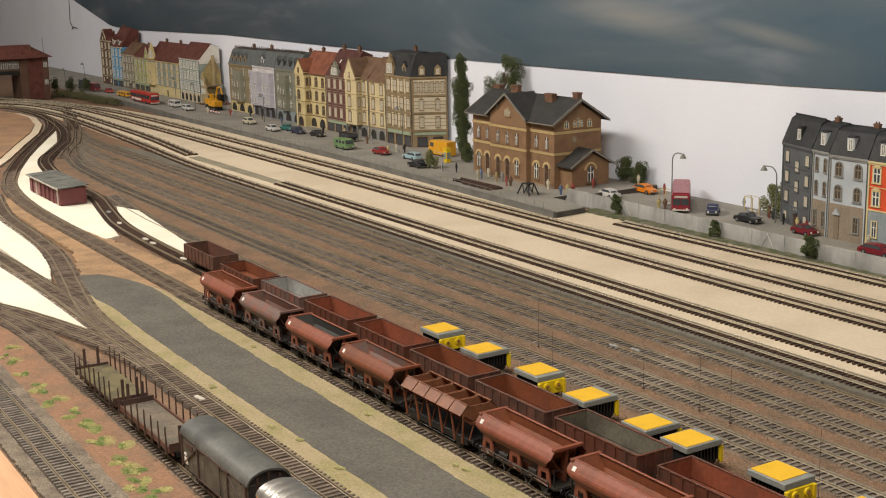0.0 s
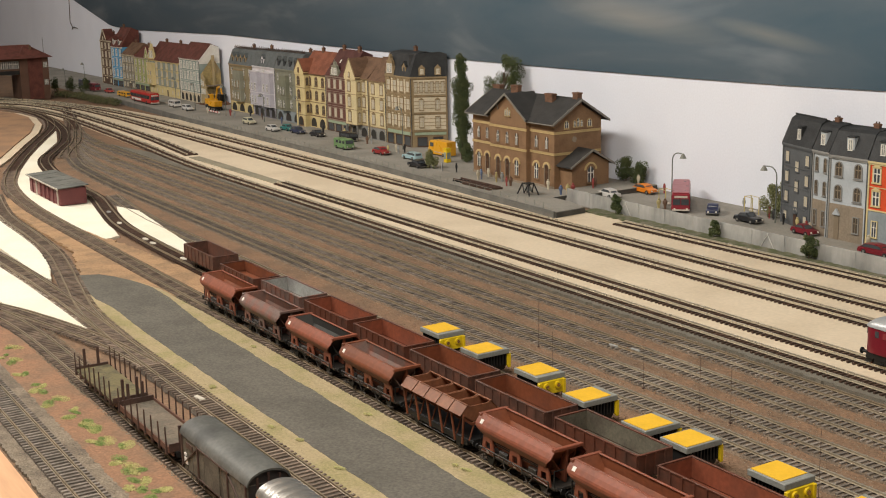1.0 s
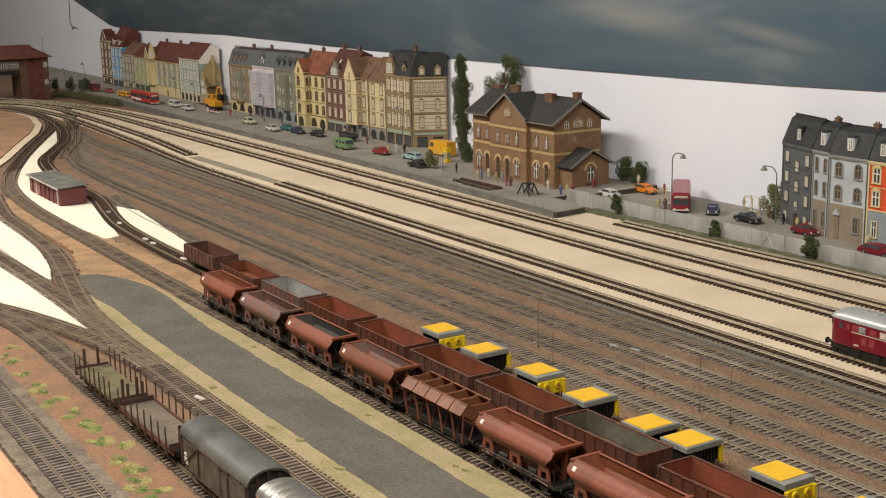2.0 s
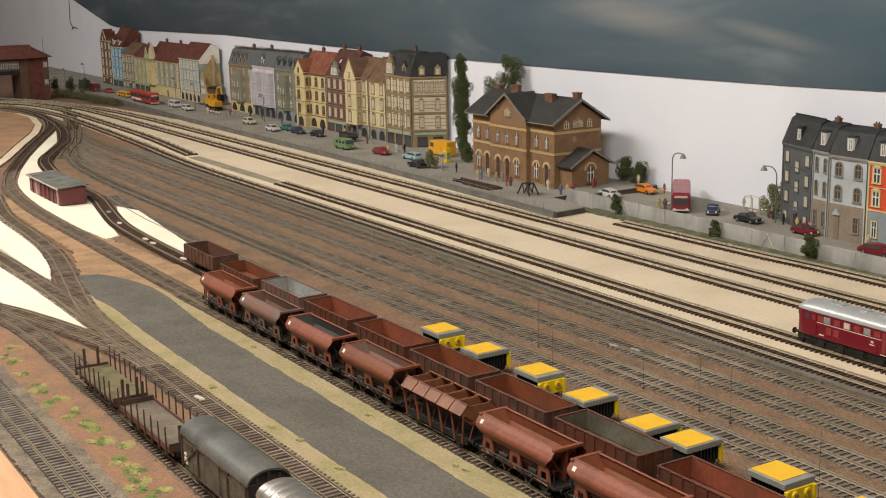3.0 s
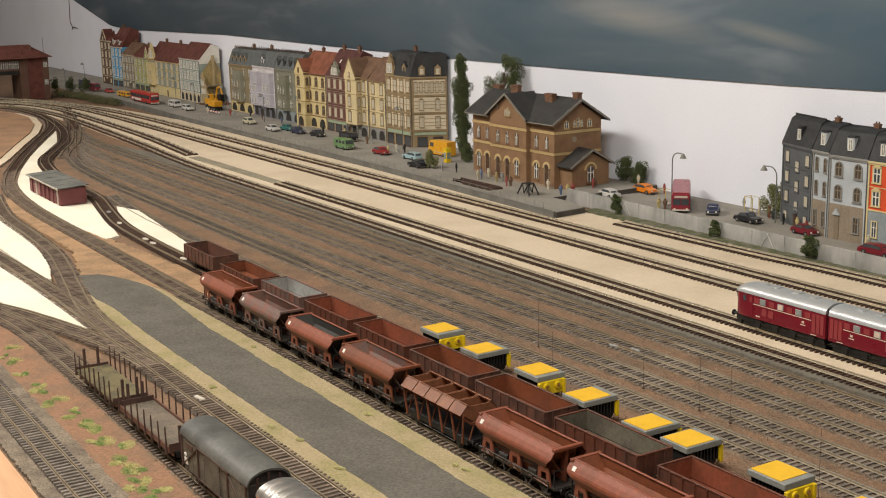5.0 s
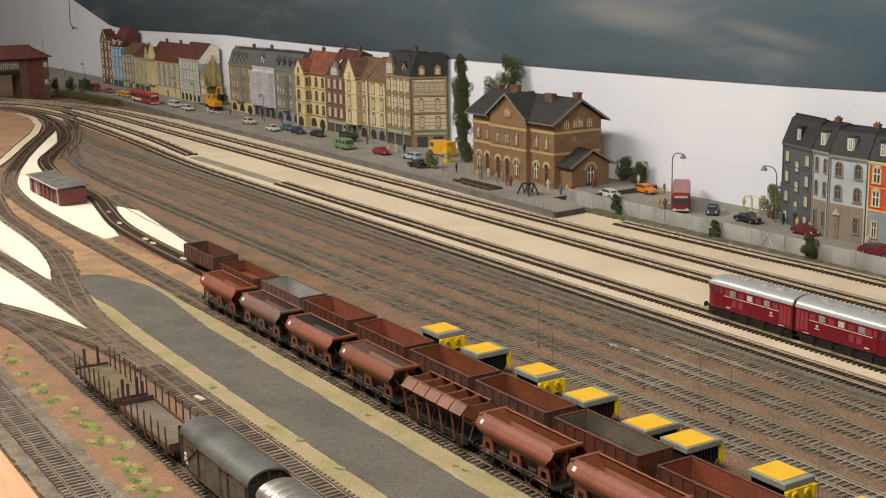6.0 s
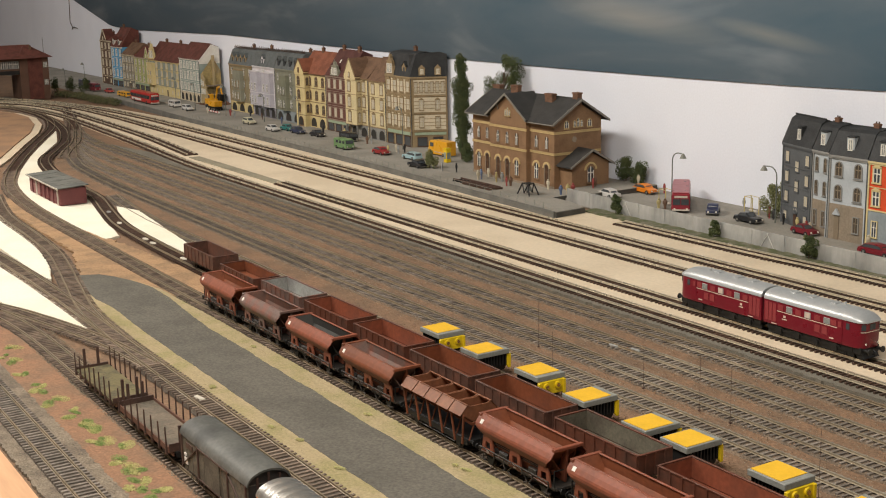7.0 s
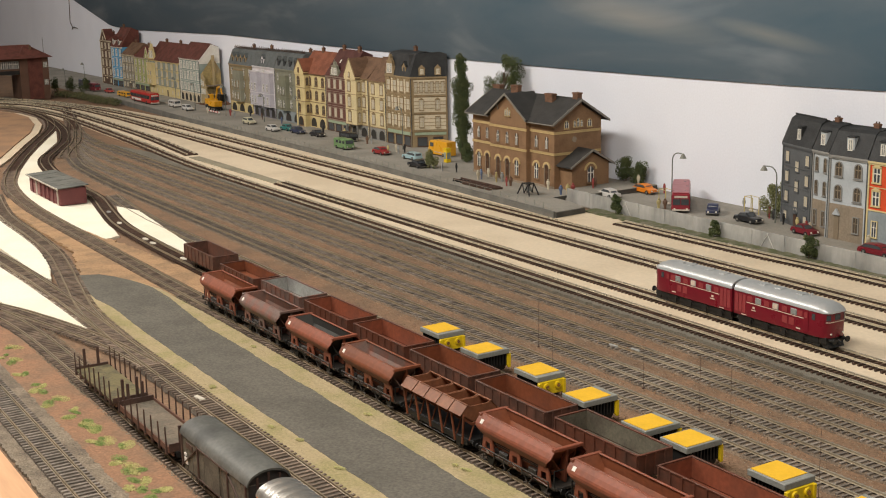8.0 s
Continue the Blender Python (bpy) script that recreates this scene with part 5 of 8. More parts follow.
def town_house(a, b, depth, ze, zr, wall, trim, roof, cols, floors, label, style="plain", roof_kind="mansard", ground="arches", ground_mat=None, dormers=0, z0=0.008, chimneys=(0.3,), bay=None, bay_mat=None, gable=None, band=True, glass=None, dormer_mat=None, cresting=False, zg=0.028, white_end=False, shed=False, stone_bands=(), ww=0.42, crown_gable=None, dormer_span=(0.0, 1.0), skylights=(), stair=None, door_col=None, wh=0.6, front=None):
    """A relief house whose front runs from a to b on the plan; the local x axis follows the front, y goes back."""
    ang = math.degrees(math.atan2(b[1] - a[1], b[0] - a[0]))
    W = math.dist(a, b)
    H, R = ze - z0, zr - z0
    h = thing("town_house", pose(a[0], a[1], z0, 0, 0, ang), label, "house", "town houses along the backdrop")
    gm = ground_mat or wall
    part("wall", Shape().box(0, W, 0.0, depth, zg, H), wall, h)
    part("ground_floor", Shape().box(0, W, -0.0006, depth, 0, zg), gm, h)
    part("cornice", Shape().box(-0.0005, W + 0.0005, -0.003, 0.002, H - 0.0022, H + 0.0008).box(-0.0003, W + 0.0003, -0.002, 0.002, H - 0.0042, H - 0.0022), trim, h)
    if band:
        part("string_course", Shape().box(0, W, -0.0016, 0.001, zg - 0.0007, zg + 0.0011), trim, h)
    fh = (H - zg - 0.003) / floors
    bays = [] if not bay else [bay] if type(bay) is tuple else bay
    for px in (0.0011, W - 0.0025):
        part("pilaster", Shape().box(px - 0.0011, px + 0.0011, -0.0014, 0.001, 0.0, H - 0.0042), trim if px < 0.01 else wall, h)
    if stone_bands:
        for f in range(floors):
            for q in stone_bands:
                part("stone_band", Shape().box(0.0024, W - 0.004, -0.0009, 0.001, zg + (f + q) * fh - 0.0005, zg + (f + q) * fh + 0.0005), trim, h)
    for f in range(floors):
        if f and band:
            part("string_course", Shape().box(0, W, -0.0011, 0.001, zg + f * fh - 0.0004, zg + f * fh + 0.0006), trim, h)
        for c in range(cols):
            x = (c + 0.5) * W / cols
            if any(b0 < x / W < b1 for b0, b1 in bays):
                continue
            window(h, pose(x, -front[2] if front and front[0] < x / W < front[1] else 0, zg + f * fh + fh * (0.22 if c != stair else -0.18)), min(0.0125, W / cols * ww), fh * wh, trim, style if f != 1 or style != "plain" else "hood", glass)
    gy = front[2] if front else 0.0
    if front:
        # the bay stands forward of the facade, from the ground or from the first floor up
        x0, x1, zf = front[0] * W, front[1] * W, front[3]
        fb = part("front_bay", Shape().box(x0, x1, -gy, -0.0007, zf, H), wall, h)
        for f in range(floors):
            part("bay_band", Shape().box(x0 - 0.0004, x1 + 0.0005, -gy - 0.0009, -0.0007, zg + f * fh - 0.0004, zg + f * fh + 0.0007), trim, fb)
            window(fb, pose(x1, -gy * 0.5, zg + f * fh + fh * 0.22, 0, 0, 90), min(0.006, gy * 0.4), fh * 0.55, trim, style, glass)
        part("bay_cornice", Shape().box(x0 - 0.0006, x1 + 0.0006, -gy - 0.0016, -0.0007, H - 0.0022, H + 0.0006), trim, fb)
        if zf > 0.01:
            for px in (x0 + 0.0015, x1 - 0.0015):
                part("bay_post", Shape().box(px - 0.0014, px + 0.0014, -gy, -gy + 0.003, 0, zf), gm, fb)
        else:
            window(fb, pose((x0 + x1) / 2, -gy, 0.002), (x1 - x0) * 0.5, zg * 0.75, trim, "arcade", M_DARKIN)
    for b0, b1 in bays:
        x0, x1, zb = b0 * W, b1 * W, zg + fh * (floors - (0.35 if floors > 2 else 0.1))
        bm = part("bay", Shape().prism([(x0, 0.001), (x0 + 0.003, -0.0105), (x1 - 0.003, -0.0105), (x1, 0.001)], zg + 0.002, zb), bay_mat or wall, h)
        part("bay_roof", Shape().prism([(x0 - 0.001, 0.001), (x0 + 0.0025, -0.0118), (x1 - 0.0025, -0.0118), (x1 + 0.001, 0.001)], zb, zb + 0.002), trim, bm)
        for f in range(floors - (1 if floors > 2 else 0)):
            part("bay_band", Shape().prism([(x0 - 0.0003, 0.001), (x0 + 0.0028, -0.0113), (x1 - 0.0028, -0.0113), (x1 + 0.0003, 0.001)], zg + f * fh + 0.001, zg + f * fh + 0.0022), trim, bm)
            for q in (0.32, 0.68):
                window(bm, pose(x0 + (x1 - x0) * q, -0.0105, zg + f * fh + fh * 0.24), min(0.0085, (x1 - x0) * 0.24), fh * 0.55, trim, "plain", M_GLASS)
    if ground == "arches":
        n = max(2, cols - 1)
        for c in range(n):
            window(h, pose((c + 0.5) * W / n, -0.0006, 0.001), W / n * 0.66, zg * 0.8, gm, "arcade", M_DARKIN)
    elif ground == "shop":
        n = max(2, cols // 2 + 1)
        for c in range(n):
            window(h, pose((c + 0.5) * W / n, -0.0006, 0.0025), W / n * 0.66, zg * 0.56, M_DARKDOOR, "shop", M_GLASS)
        part("shop_sign", Shape().box(W * 0.06, W * 0.94, -0.0025, -0.0006, zg * 0.72, zg * 0.92), M_SHOPGREEN, h, "plain pale green sign board")
    else:
        for c in range(cols):
            x = (c + 0.5) * W / cols
            if c == (cols // 2 if door_col is None else door_col):
                d = part("door", Shape().box(x - 0.0042, x + 0.0042, -0.0014, 0.0, 0, zg * 0.68), M_SASHBR if door_col == 0 else M_DARKDOOR, h)
                part("door_hood", Shape().prism([(x - 0.0062, zg * 0.7), (x + 0.0062, zg * 0.7), (x, zg * 0.88)], -0.004, 0.0, "y"), wall if door_col == 0 else trim, d)
            else:
                window(h, pose(x, -0.0006, zg * 0.28), min(0.0085, W / cols * 0.36), zg * 0.42, trim, "plain", glass)
    mid = depth * 0.62
    if roof_kind == "mansard":
        s = Shape().prism([(-0.003, H + 0.0008), (0.012, R - 0.006), (0.018, R - 0.002), (mid, R), (depth, R - 0.004), (depth, H)], 0.0, W, "x")
    elif roof_kind == "saddle":
        s = Shape().prism([(-0.004, H - 0.0005), (mid, R), (depth, R - 0.01), (depth, H)], 0.0, W, "x")
    else:
        s = Shape().prism([(-0.002, H), (0.02, H + (R - H) * 0.55), (mid, R), (depth, R - 0.005), (depth, H)], 0.0, W, "x")
    rf = part("roof", s, roof, h)
    if white_end:
        part("end_gable", Shape().prism([(0.0, H - 0.012), (0.0, H), (mid, R - 0.0015), (depth, R - 0.011), (depth, H - 0.012)], W - 0.001, W + 0.0012, "x"), M_WFRAME, h, "white plastered end gable")
    part("ridge_cap", Shape().tube((0, mid, R), (W, mid, R), 0.0011, sides=6), roof, rf)
    if cresting:
        for k in range(int(W / 0.004)):
            part("crest_spike", Shape().box(k * 0.004 + 0.0014, k * 0.004 + 0.0021, 0.0182, 0.019, R - 0.003, R + 0.0035 + 0.002 * (k * 7 % 3)), M_DARKDOOR, rf)
        part("crest_rail", Shape().box(0.001, W - 0.001, 0.0182, 0.0187, R + 0.0012, R + 0.0017), M_DARKDOOR, rf)
    for c in range(dormers if shed else 0):
        shed_dormer(h, (c + 0.5) * W / dormers, 0.0015, H + 0.007, dormer_mat or trim, roof, 0.0125, 0.02)
    for c in range(0 if shed else dormers):
        dormer(h, W * (dormer_span[0] + (c + 0.5) * (dormer_span[1] - dormer_span[0]) / dormers), 0.0005, H + 0.005, dormer_mat or trim, roof, w=min(0.0155 if dormers < 3 else 0.0125, W / dormers * 0.5), h=min(0.024, (R - H) * 0.64))
    if gable:
        x0, x1, zt = gable[0] * W, gable[1] * W, gable[2] - z0
        g = part("gable", Shape().prism([(x0, H - 0.004), (x1, H - 0.004), (x1, H + 0.004), ((x0 + x1) / 2, zt), (x0, H + 0.004)], -0.0024 - gy, 0.003, "y"), wall, h)
        part("gable_roof", Shape().prism([(x0 - 0.001, H + 0.003), ((x0 + x1) / 2, zt - 0.001), (x1 + 0.001, H + 0.003), (x1 + 0.001, H + 0.0055), ((x0 + x1) / 2, zt + 0.0016), (x0 - 0.001, H + 0.0055)], -0.0015 - gy, depth * 0.5, "y"), roof, g)
        part("gable_coping", Shape().prism([(x0 - 0.0008, H + 0.0035), ((x0 + x1) / 2, zt - 0.0004), (x1 + 0.0008, H + 0.0035), (x1 + 0.0008, H + 0.0057), ((x0 + x1) / 2, zt + 0.0022), (x0 - 0.0008, H + 0.0057)], -0.0034 - gy, -0.0012 - gy, "y"), trim, g)
        window(g, pose((x0 + x1) / 2, -0.0024 - gy, H + 0.002), 0.006, min(0.011, (zt - H) * 0.4), trim, "arch", glass)
    for u in skylights:
        part("skylight", Shape().box(-0.0028, 0.0028, -0.0042, 0.0042, 0.0, 0.0009), M_WFRAME, rf, "small white roof light", m=pose(u * W, mid * 0.55 - 0.002, H + (R - H) * 0.55 + 0.0006, math.degrees(math.atan2(R - H, mid)), 0, 0))
    if crown_gable:
        # stepped and scrolled stone gable standing on the cornice
        xc, gw, gh, gmat = crown_gable[0] * W, crown_gable[1], crown_gable[2], crown_gable[3]
        pts = [(xc + a * gw, H + b * gh) for a, b in ((-0.5, 0), (0.5, 0), (0.5, 0.3), (0.44, 0.42), (0.34, 0.46), (0.3, 0.68), (0.2, 0.74), (0.12, 0.8), (0.1, 0.92), (0, 1.0), (-0.1, 0.92), (-0.12, 0.8), (-0.2, 0.74), (-0.3, 0.68), (-0.34, 0.46), (-0.44, 0.42), (-0.5, 0.3))]
        cg = part("crown_gable", Shape().prism(pts, -0.0022, 0.004, "y"), gmat, h, "pale scrolled stone gable")
        part("gable_ledge", Shape().box(xc - gw * 0.52, xc + gw * 0.52, -0.0032, 0.0, H + gh * 0.02, H + gh * 0.07), gmat, cg)
        part("gable_ledge", Shape().box(xc - gw * 0.36, xc + gw * 0.36, -0.003, 0.0, H + gh * 0.66, H + gh * 0.7), gmat, cg)
        part("finial", Shape().tube((xc, 0.0, H + gh * 0.97), (xc, 0.0, H + gh * 1.16), 0.0008, 0.0004), gmat, cg)
        for q in (-0.17, 0.17):
            window(cg, pose(xc + q * gw, -0.0022, H + gh * 0.14), gw * 0.2, gh * 0.4, M_WFRAME, "plain", M_GLASSL)
    for u in chimneys:
        chimney(h, u * W, mid, R, 0.009, 0.006, 0.006 if shed else 0.01)
    part("downpipe", Shape().tube((W - 0.0008, -0.0014, 0), (W - 0.0008, -0.0014, H - 0.003), 0.0007, sides=6), M_SLATEG, h)
    return h


def ruined_house(y, c):
    """What is left of a pulled-down house: a scar with its chimney flue on the neighbour's end wall, a broken front wall, floors and rubble."""
    r = thing("ruined_house", pose(-3.556, y, 0.008), "half-demolished tan house with broken front wall and rubble", "ruin", "town houses along the backdrop")
    scar = mat("stained_tan_plaster", (0.36, 0.27, 0.11), 0.85, fine=300, coarse=30, col2=(0.25, 0.19, 0.1), var=0.2)
    part("wall_scar", Shape().prism([(0.001, 0.0), (0.001, 0.084), (0.04, 0.133), (0.0635, 0.092), (0.0635, 0.0)], 0.0, 0.0016, "x"), scar, r, "tan plaster scar of the missing house")
    part("flue", Shape().box(0.0014, 0.006, 0.036, 0.044, 0.04, 0.138), c["sand"], r, "bare brick chimney flue", bevel=0.0003)
    part("front_wall", Shape().prism([(0.002, 0.0), (0.062, 0.0), (0.06, 0.014), (0.052, 0.018), (0.047, 0.033), (0.04, 0.036), (0.036, 0.052), (0.028, 0.056), (0.026, 0.074), (0.018, 0.078), (0.014, 0.088), (0.002, 0.086)], 0.0, 0.004, "y"), c["sand"], r, "broken tan front wall")
    for x, z in ((0.0085, 0.03), (0.0195, 0.03), (0.0085, 0.056), (0.0195, 0.052), (0.031, 0.03)):
        window(r, pose(x, 0.0, z), 0.0055, 0.013, M_WFRAME, "hood", M_GLASSL)
    for z, x1 in ((0.026, 0.05), (0.05, 0.03)):
        part("broken_floor", Shape().prism([(0.002, 0.004), (x1, 0.004), (x1 * 0.8, 0.02), (x1 * 0.95, 0.03), (x1 * 0.6, 0.063), (0.002, 0.063)], z, z + 0.002), M_STONE, r)
    rng, rub = random.Random(31), Shape()
    for _ in range(260):
        px, py = rng.uniform(0.004, 0.1), rng.uniform(-0.02, 0.06)
        pz, q = max(0.0, 0.022 - abs(px - 0.05) * 0.35 - abs(py - 0.025) * 0.4) * rng.random(), rng.uniform(0.001, 0.0032)
        rub.box(-q, q, -q * 0.7, q * 0.7, -q * 0.4, q * 0.5, pose(px, py, pz, rng.uniform(-30, 30), rng.uniform(-30, 30), rng.uniform(0, 180)))
    part("rubble", rub, M_CHIM, r, "heap of brick rubble", kind="stuff")


def town():
    Y = 1.385
    D = 0.064
    c = {k: wallmat(k, v) for k, v in dict(brick_red=(0.125, 0.075, 0.05), sky_blue=(0.1, 0.32, 0.55), grey_brown=(0.2, 0.18, 0.14), lime=(0.34, 0.37, 0.14), straw=(0.5, 0.42, 0.19), teal=(0.3, 0.35, 0.31), sand=(0.36, 0.28, 0.15), olive=(0.25, 0.21, 0.125), lilac=(0.58, 0.55, 0.56), mauve=(0.42, 0.4, 0.44), greygreen=(0.22, 0.215, 0.16), yellow=(0.6, 0.49, 0.25), oxblood=(0.135, 0.055, 0.042), slate_mauve=(0.17, 0.165, 0.19), moss=(0.18, 0.18, 0.125), cream=(0.6, 0.5, 0.29), ochre=(0.275, 0.2, 0.11), anthracite=(0.1, 0.104, 0.108), ice=(0.42, 0.45, 0.47), orange=(0.62, 0.075, 0.02), ivory=(0.58, 0.5, 0.36), bluegrey=(0.25, 0.28, 0.29), field=(0.27, 0.29, 0.25), rosy=(0.3, 0.215, 0.165)).items()}
    yel, ivo = c["yellow"], c["ivory"]
    town_house((-4.492, Y), (-4.376, Y), D, 0.158, 0.178, c["brick_red"], ivo, M_TILE, 3, 4, "narrow tall brown-red house with pale windows", roof_kind="saddle", gable=(0.1, 0.6, 0.196), ground="door", glass=M_CURTAIN, ww=0.55)
    town_house((-4.374, Y), (-4.262, Y), D, 0.142, 0.205, c["sky_blue"], M_WFRAME, M_TILE, 3, 3, "bright blue house under a tall red-brown roof", roof_kind="saddle", ground="shop", dormers=2, glass=M_GLASSL)
    town_house((-4.26, Y), (-4.142, Y), D, 0.12, 0.158, c["grey_brown"], ivo, M_BROWNTILE, 4, 3, "grey-brown plastered house with timbered roof", roof_kind="saddle", ground="door")
    town_house((-4.14, Y), (-3.995, Y), D, 0.117, 0.15, c["lime"], ivo, M_TILE, 4, 3, "lime-green house with steep red roof", roof_kind="saddle", ground="shop", gable=(0.75, 1.0, 0.15))
    town_house((-3.993, Y), (-3.722, Y), D, 0.116, 0.17, c["field"], yel, M_TILE, 6, 3, "broad pale yellow house with blue-grey window fields", ground="door", roof_kind="saddle", style="gable", chimneys=(0.25, 0.7), bay=(0.0, 0.2), bay_mat=yel, ground_mat=yel, glass=M_CURTAIN, crown_gable=(0.1, 0.05, 0.05, yel))
    town_house((-3.72, Y), (-3.56, Y), D, 0.134, 0.179, c["teal"], M_WFRAME, M_TILE, 6, 3, "pale teal house with white windows and arcade", roof_kind="saddle", ground="arches", ground_mat=c["ivory"], glass=M_GLASSL, chimneys=(), white_end=True)
    ruined_house(Y, c)
    town_house((-3.334, Y), (-3.176, Y), D, 0.136, 0.18, c["olive"], c["ochre"], M_SLATEG, 4, 3, "olive brick house with bay and yellow ground floor", bay=(0.26, 0.62), bay_mat=c["greygreen"], ground_mat=yel, dormers=4, dormer_span=(0.06, 0.78), dormer_mat=c["ochre"], ww=0.36, cresting=True, chimneys=(0.55,))
    town_house((-3.174, Y), (-3.034, Y), D, 0.139, 0.182, c["lilac"], c["lilac"], M_SLATEG, 5, 3, "pale lilac-white house with bays and dormer", bay=[(-0.02, 0.36), (0.5, 0.92)], glass=M_GLASSL, bay_mat=c["mauve"], ground_mat=c["slate_mauve"], dormers=1, dormer_span=(0.16, 0.74), cresting=True, dormer_mat=c["lilac"])
    town_house((-3.032, Y), (-2.887, Y), D, 0.139, 0.183, c["greygreen"], c["greygreen"], M_SLATEG, 4, 3, "grey-green house with bay and slate mansard", bay=(0.26, 0.58), bay_mat=c["moss"], ground_mat=c["bluegrey"], dormers=4, dormer_span=(0.03, 0.95), dormer_mat=M_SLATE, cresting=True, chimneys=(0.9,))
    town_house((-2.885, Y), (-2.745, Y), D, 0.139, 0.189, yel, M_UMBER, M_TILEO, 4, 3, "yellow house with red-brown window trim and gable", gable=(0.0, 0.36, 0.172), front=(0.0, 0.36, 0.014, 0.0), glass=M_GLASSW, ww=0.34, roof_kind="saddle", style="arch", chimneys=(0.4,))
    town_house((-2.743, Y), (-2.625, Y), D, 0.14, 0.199, c["oxblood"], c["rosy"], M_DARKTILE, 4, 3, "dark red brick house with pale stone bands", crown_gable=(0.4, 0.042, 0.034, c["greygreen"]), skylights=(0.35, 0.72), roof_kind="saddle", chimneys=(0.2, 0.85), ground_mat=M_STONE, ground="shop", stone_bands=(0.16, 0.86), style="hood", ww=0.4, glass=M_CURTAIN)
    town_house((-2.623, Y), (-2.535, Y), D, 0.143, 0.187, c["cream"], c["ochre"], M_BROWNTILE, 2, 3, "cream house with pointed gable", gable=(0.02, 0.62, 0.186), front=(0.02, 0.62, 0.014, 0.028), roof_kind="saddle", style="gable", ground_mat=M_GREYSTONE, glass=M_CURTAIN, chimneys=())
    town_house((-2.533, Y), (-2.456, Y), D, 0.141, 0.19, c["cream"], c["ochre"], M_BROWNTILE, 2, 3, "cream house with steep brown roof", roof_kind="saddle", style="gable", ground_mat=M_GREYSTONE, glass=M_CURTAIN, chimneys=(0.5,))
    # corner house: a front, and a second front turned to the square
    zc, zt = 0.158, 0.21
    h = town_house((-2.454, Y), (-2.345, Y), D, zc, zt, c["ochre"], c["ochre"], M_SLATE, 4, 3, "ochre stone corner house with cream panels and slate mansard", style="gable", ground="shop", dormers=1, dormer_span=(0.45, 1.0), crown_gable=(0.2, 0.036, 0.045, c["ochre"]), chimneys=(0.6,), zg=0.035, stone_bands=(0.12, 0.5, 0.84), ww=0.5, glass=M_CURTAIN)
    W = 0.109
    for f in range(3):
        hh = (zc - 0.008 - 0.038) / 3
        for k in range(5):
            part("panel_field", Shape().box(k * W / 4 - 0.0035 if k else 0.002, k * W / 4 + 0.0035 if k < 4 else W - 0.002, -0.0006, 0.0, 0.035 + f * hh + 0.003, 0.035 + (f + 1) * hh - 0.003), c["ivory"], h, "cream plaster field")
    turned = pose(W, 0, 0, 0, 0, 61)
    ca, sa = math.cos(math.radians(61)), math.sin(math.radians(61))
    full, D = D, 0.077
    H = zc - 0.008
    fh = (H - 0.035 - 0.003) / 3
    wedge = [(W - 0.001, 0.0003), (W + D * ca, D * sa - 0.0003), (W - 0.001, D * sa - 0.0003)]
    part("corner_wall", Shape().prism(wedge, 0.0, H), c["ochre"], h)
    part("corner_roof", Shape().prism([(W - 0.012, 0.004), (W + D * ca - 0.003, D * sa - 0.0005), (W - 0.012, D * sa - 0.0005)], H, zt - 0.0125), M_SLATE, h)
    part("side_front", Shape().box(0.001, D - 0.001, -0.0012, 0.0, 0.0, H), c["ochre"], h, m=turned)
    for f in range(3):
        part("panel_field", Shape().box(0.005, D - 0.004, -0.0017, -0.001, 0.035 + f * fh + 0.003, 0.035 + (f + 1) * fh - 0.003), c["ivory"], h, "cream plaster field", m=turned)
        for q in (0.3, 0.5, 0.7):
            part("stone_band", Shape().box(0.004, D - 0.003, -0.0021, -0.0015, 0.035 + (f + q) * fh - 0.0006, 0.035 + (f + q) * fh + 0.0006), c["ochre"], h, m=turned)
        part("string_course", Shape().box(0.0, D, -0.0028, -0.001, 0.035 + f * fh - 0.0008, 0.035 + f * fh + 0.0012), c["ochre"], h, m=turned)
        for u in (0.27, 0.72) if f < 2 else (0.12, 0.27, 0.42, 0.57, 0.72, 0.87):
            window(h, turned @ pose(D * u, -0.0017, 0.035 + f * fh + fh * 0.22), 0.0085 if f < 2 else 0.0062, fh * 0.56, c["ochre"], "gable" if f == 1 else "hood", M_CURTAIN)
    for u in (0.28, 0.72):
        window(h, turned @ pose(D * u, -0.0012, 0.003), 0.019, 0.018, M_DARKDOOR, "shop")
    part("shop_sign", Shape().box(0.005, D - 0.004, -0.003, -0.001, 0.0265, 0.032), M_SHOPGREEN, h, "plain pale green sign board", m=turned)
    part("side_cornice", Shape().box(-0.002, D, -0.004, 0.0, H - 0.0025, H + 0.0008), c["ochre"], h, m=turned)
    part("side_mansard", Shape().prism([(-0.003, H + 0.001), (D, H + 0.001), (D, zt - 0.012), (D * 0.8, zt - 0.007), (0.012, zt - 0.011)], -0.0035, 0.001, "y"), M_SLATE, h, m=turned)
    for u in (0.3, 0.74):
        dm = part("dormer", Shape().prism([(D * u - 0.0068, H + 0.004), (D * u + 0.0068, H + 0.004), (D * u + 0.0068, H + 0.0195), (D * u, H + 0.0265), (D * u - 0.0068, H + 0.0195)], -0.006, 0.002, "y"), c["ochre"], h, m=turned)
        part("dormer_pane", Shape().box(D * u - 0.0036, D * u + 0.0036, -0.0065, -0.0058, H + 0.0065, H + 0.0175), M_WFRAME, dm)
        for q in (-0.0017, 0.0017):
            part("dormer_sash", Shape().box(D * u + q - 0.0013, D * u + q + 0.0013, -0.0069, -0.0062, H + 0.0075, H + 0.0165), M_CURTAIN, dm)
    D = full
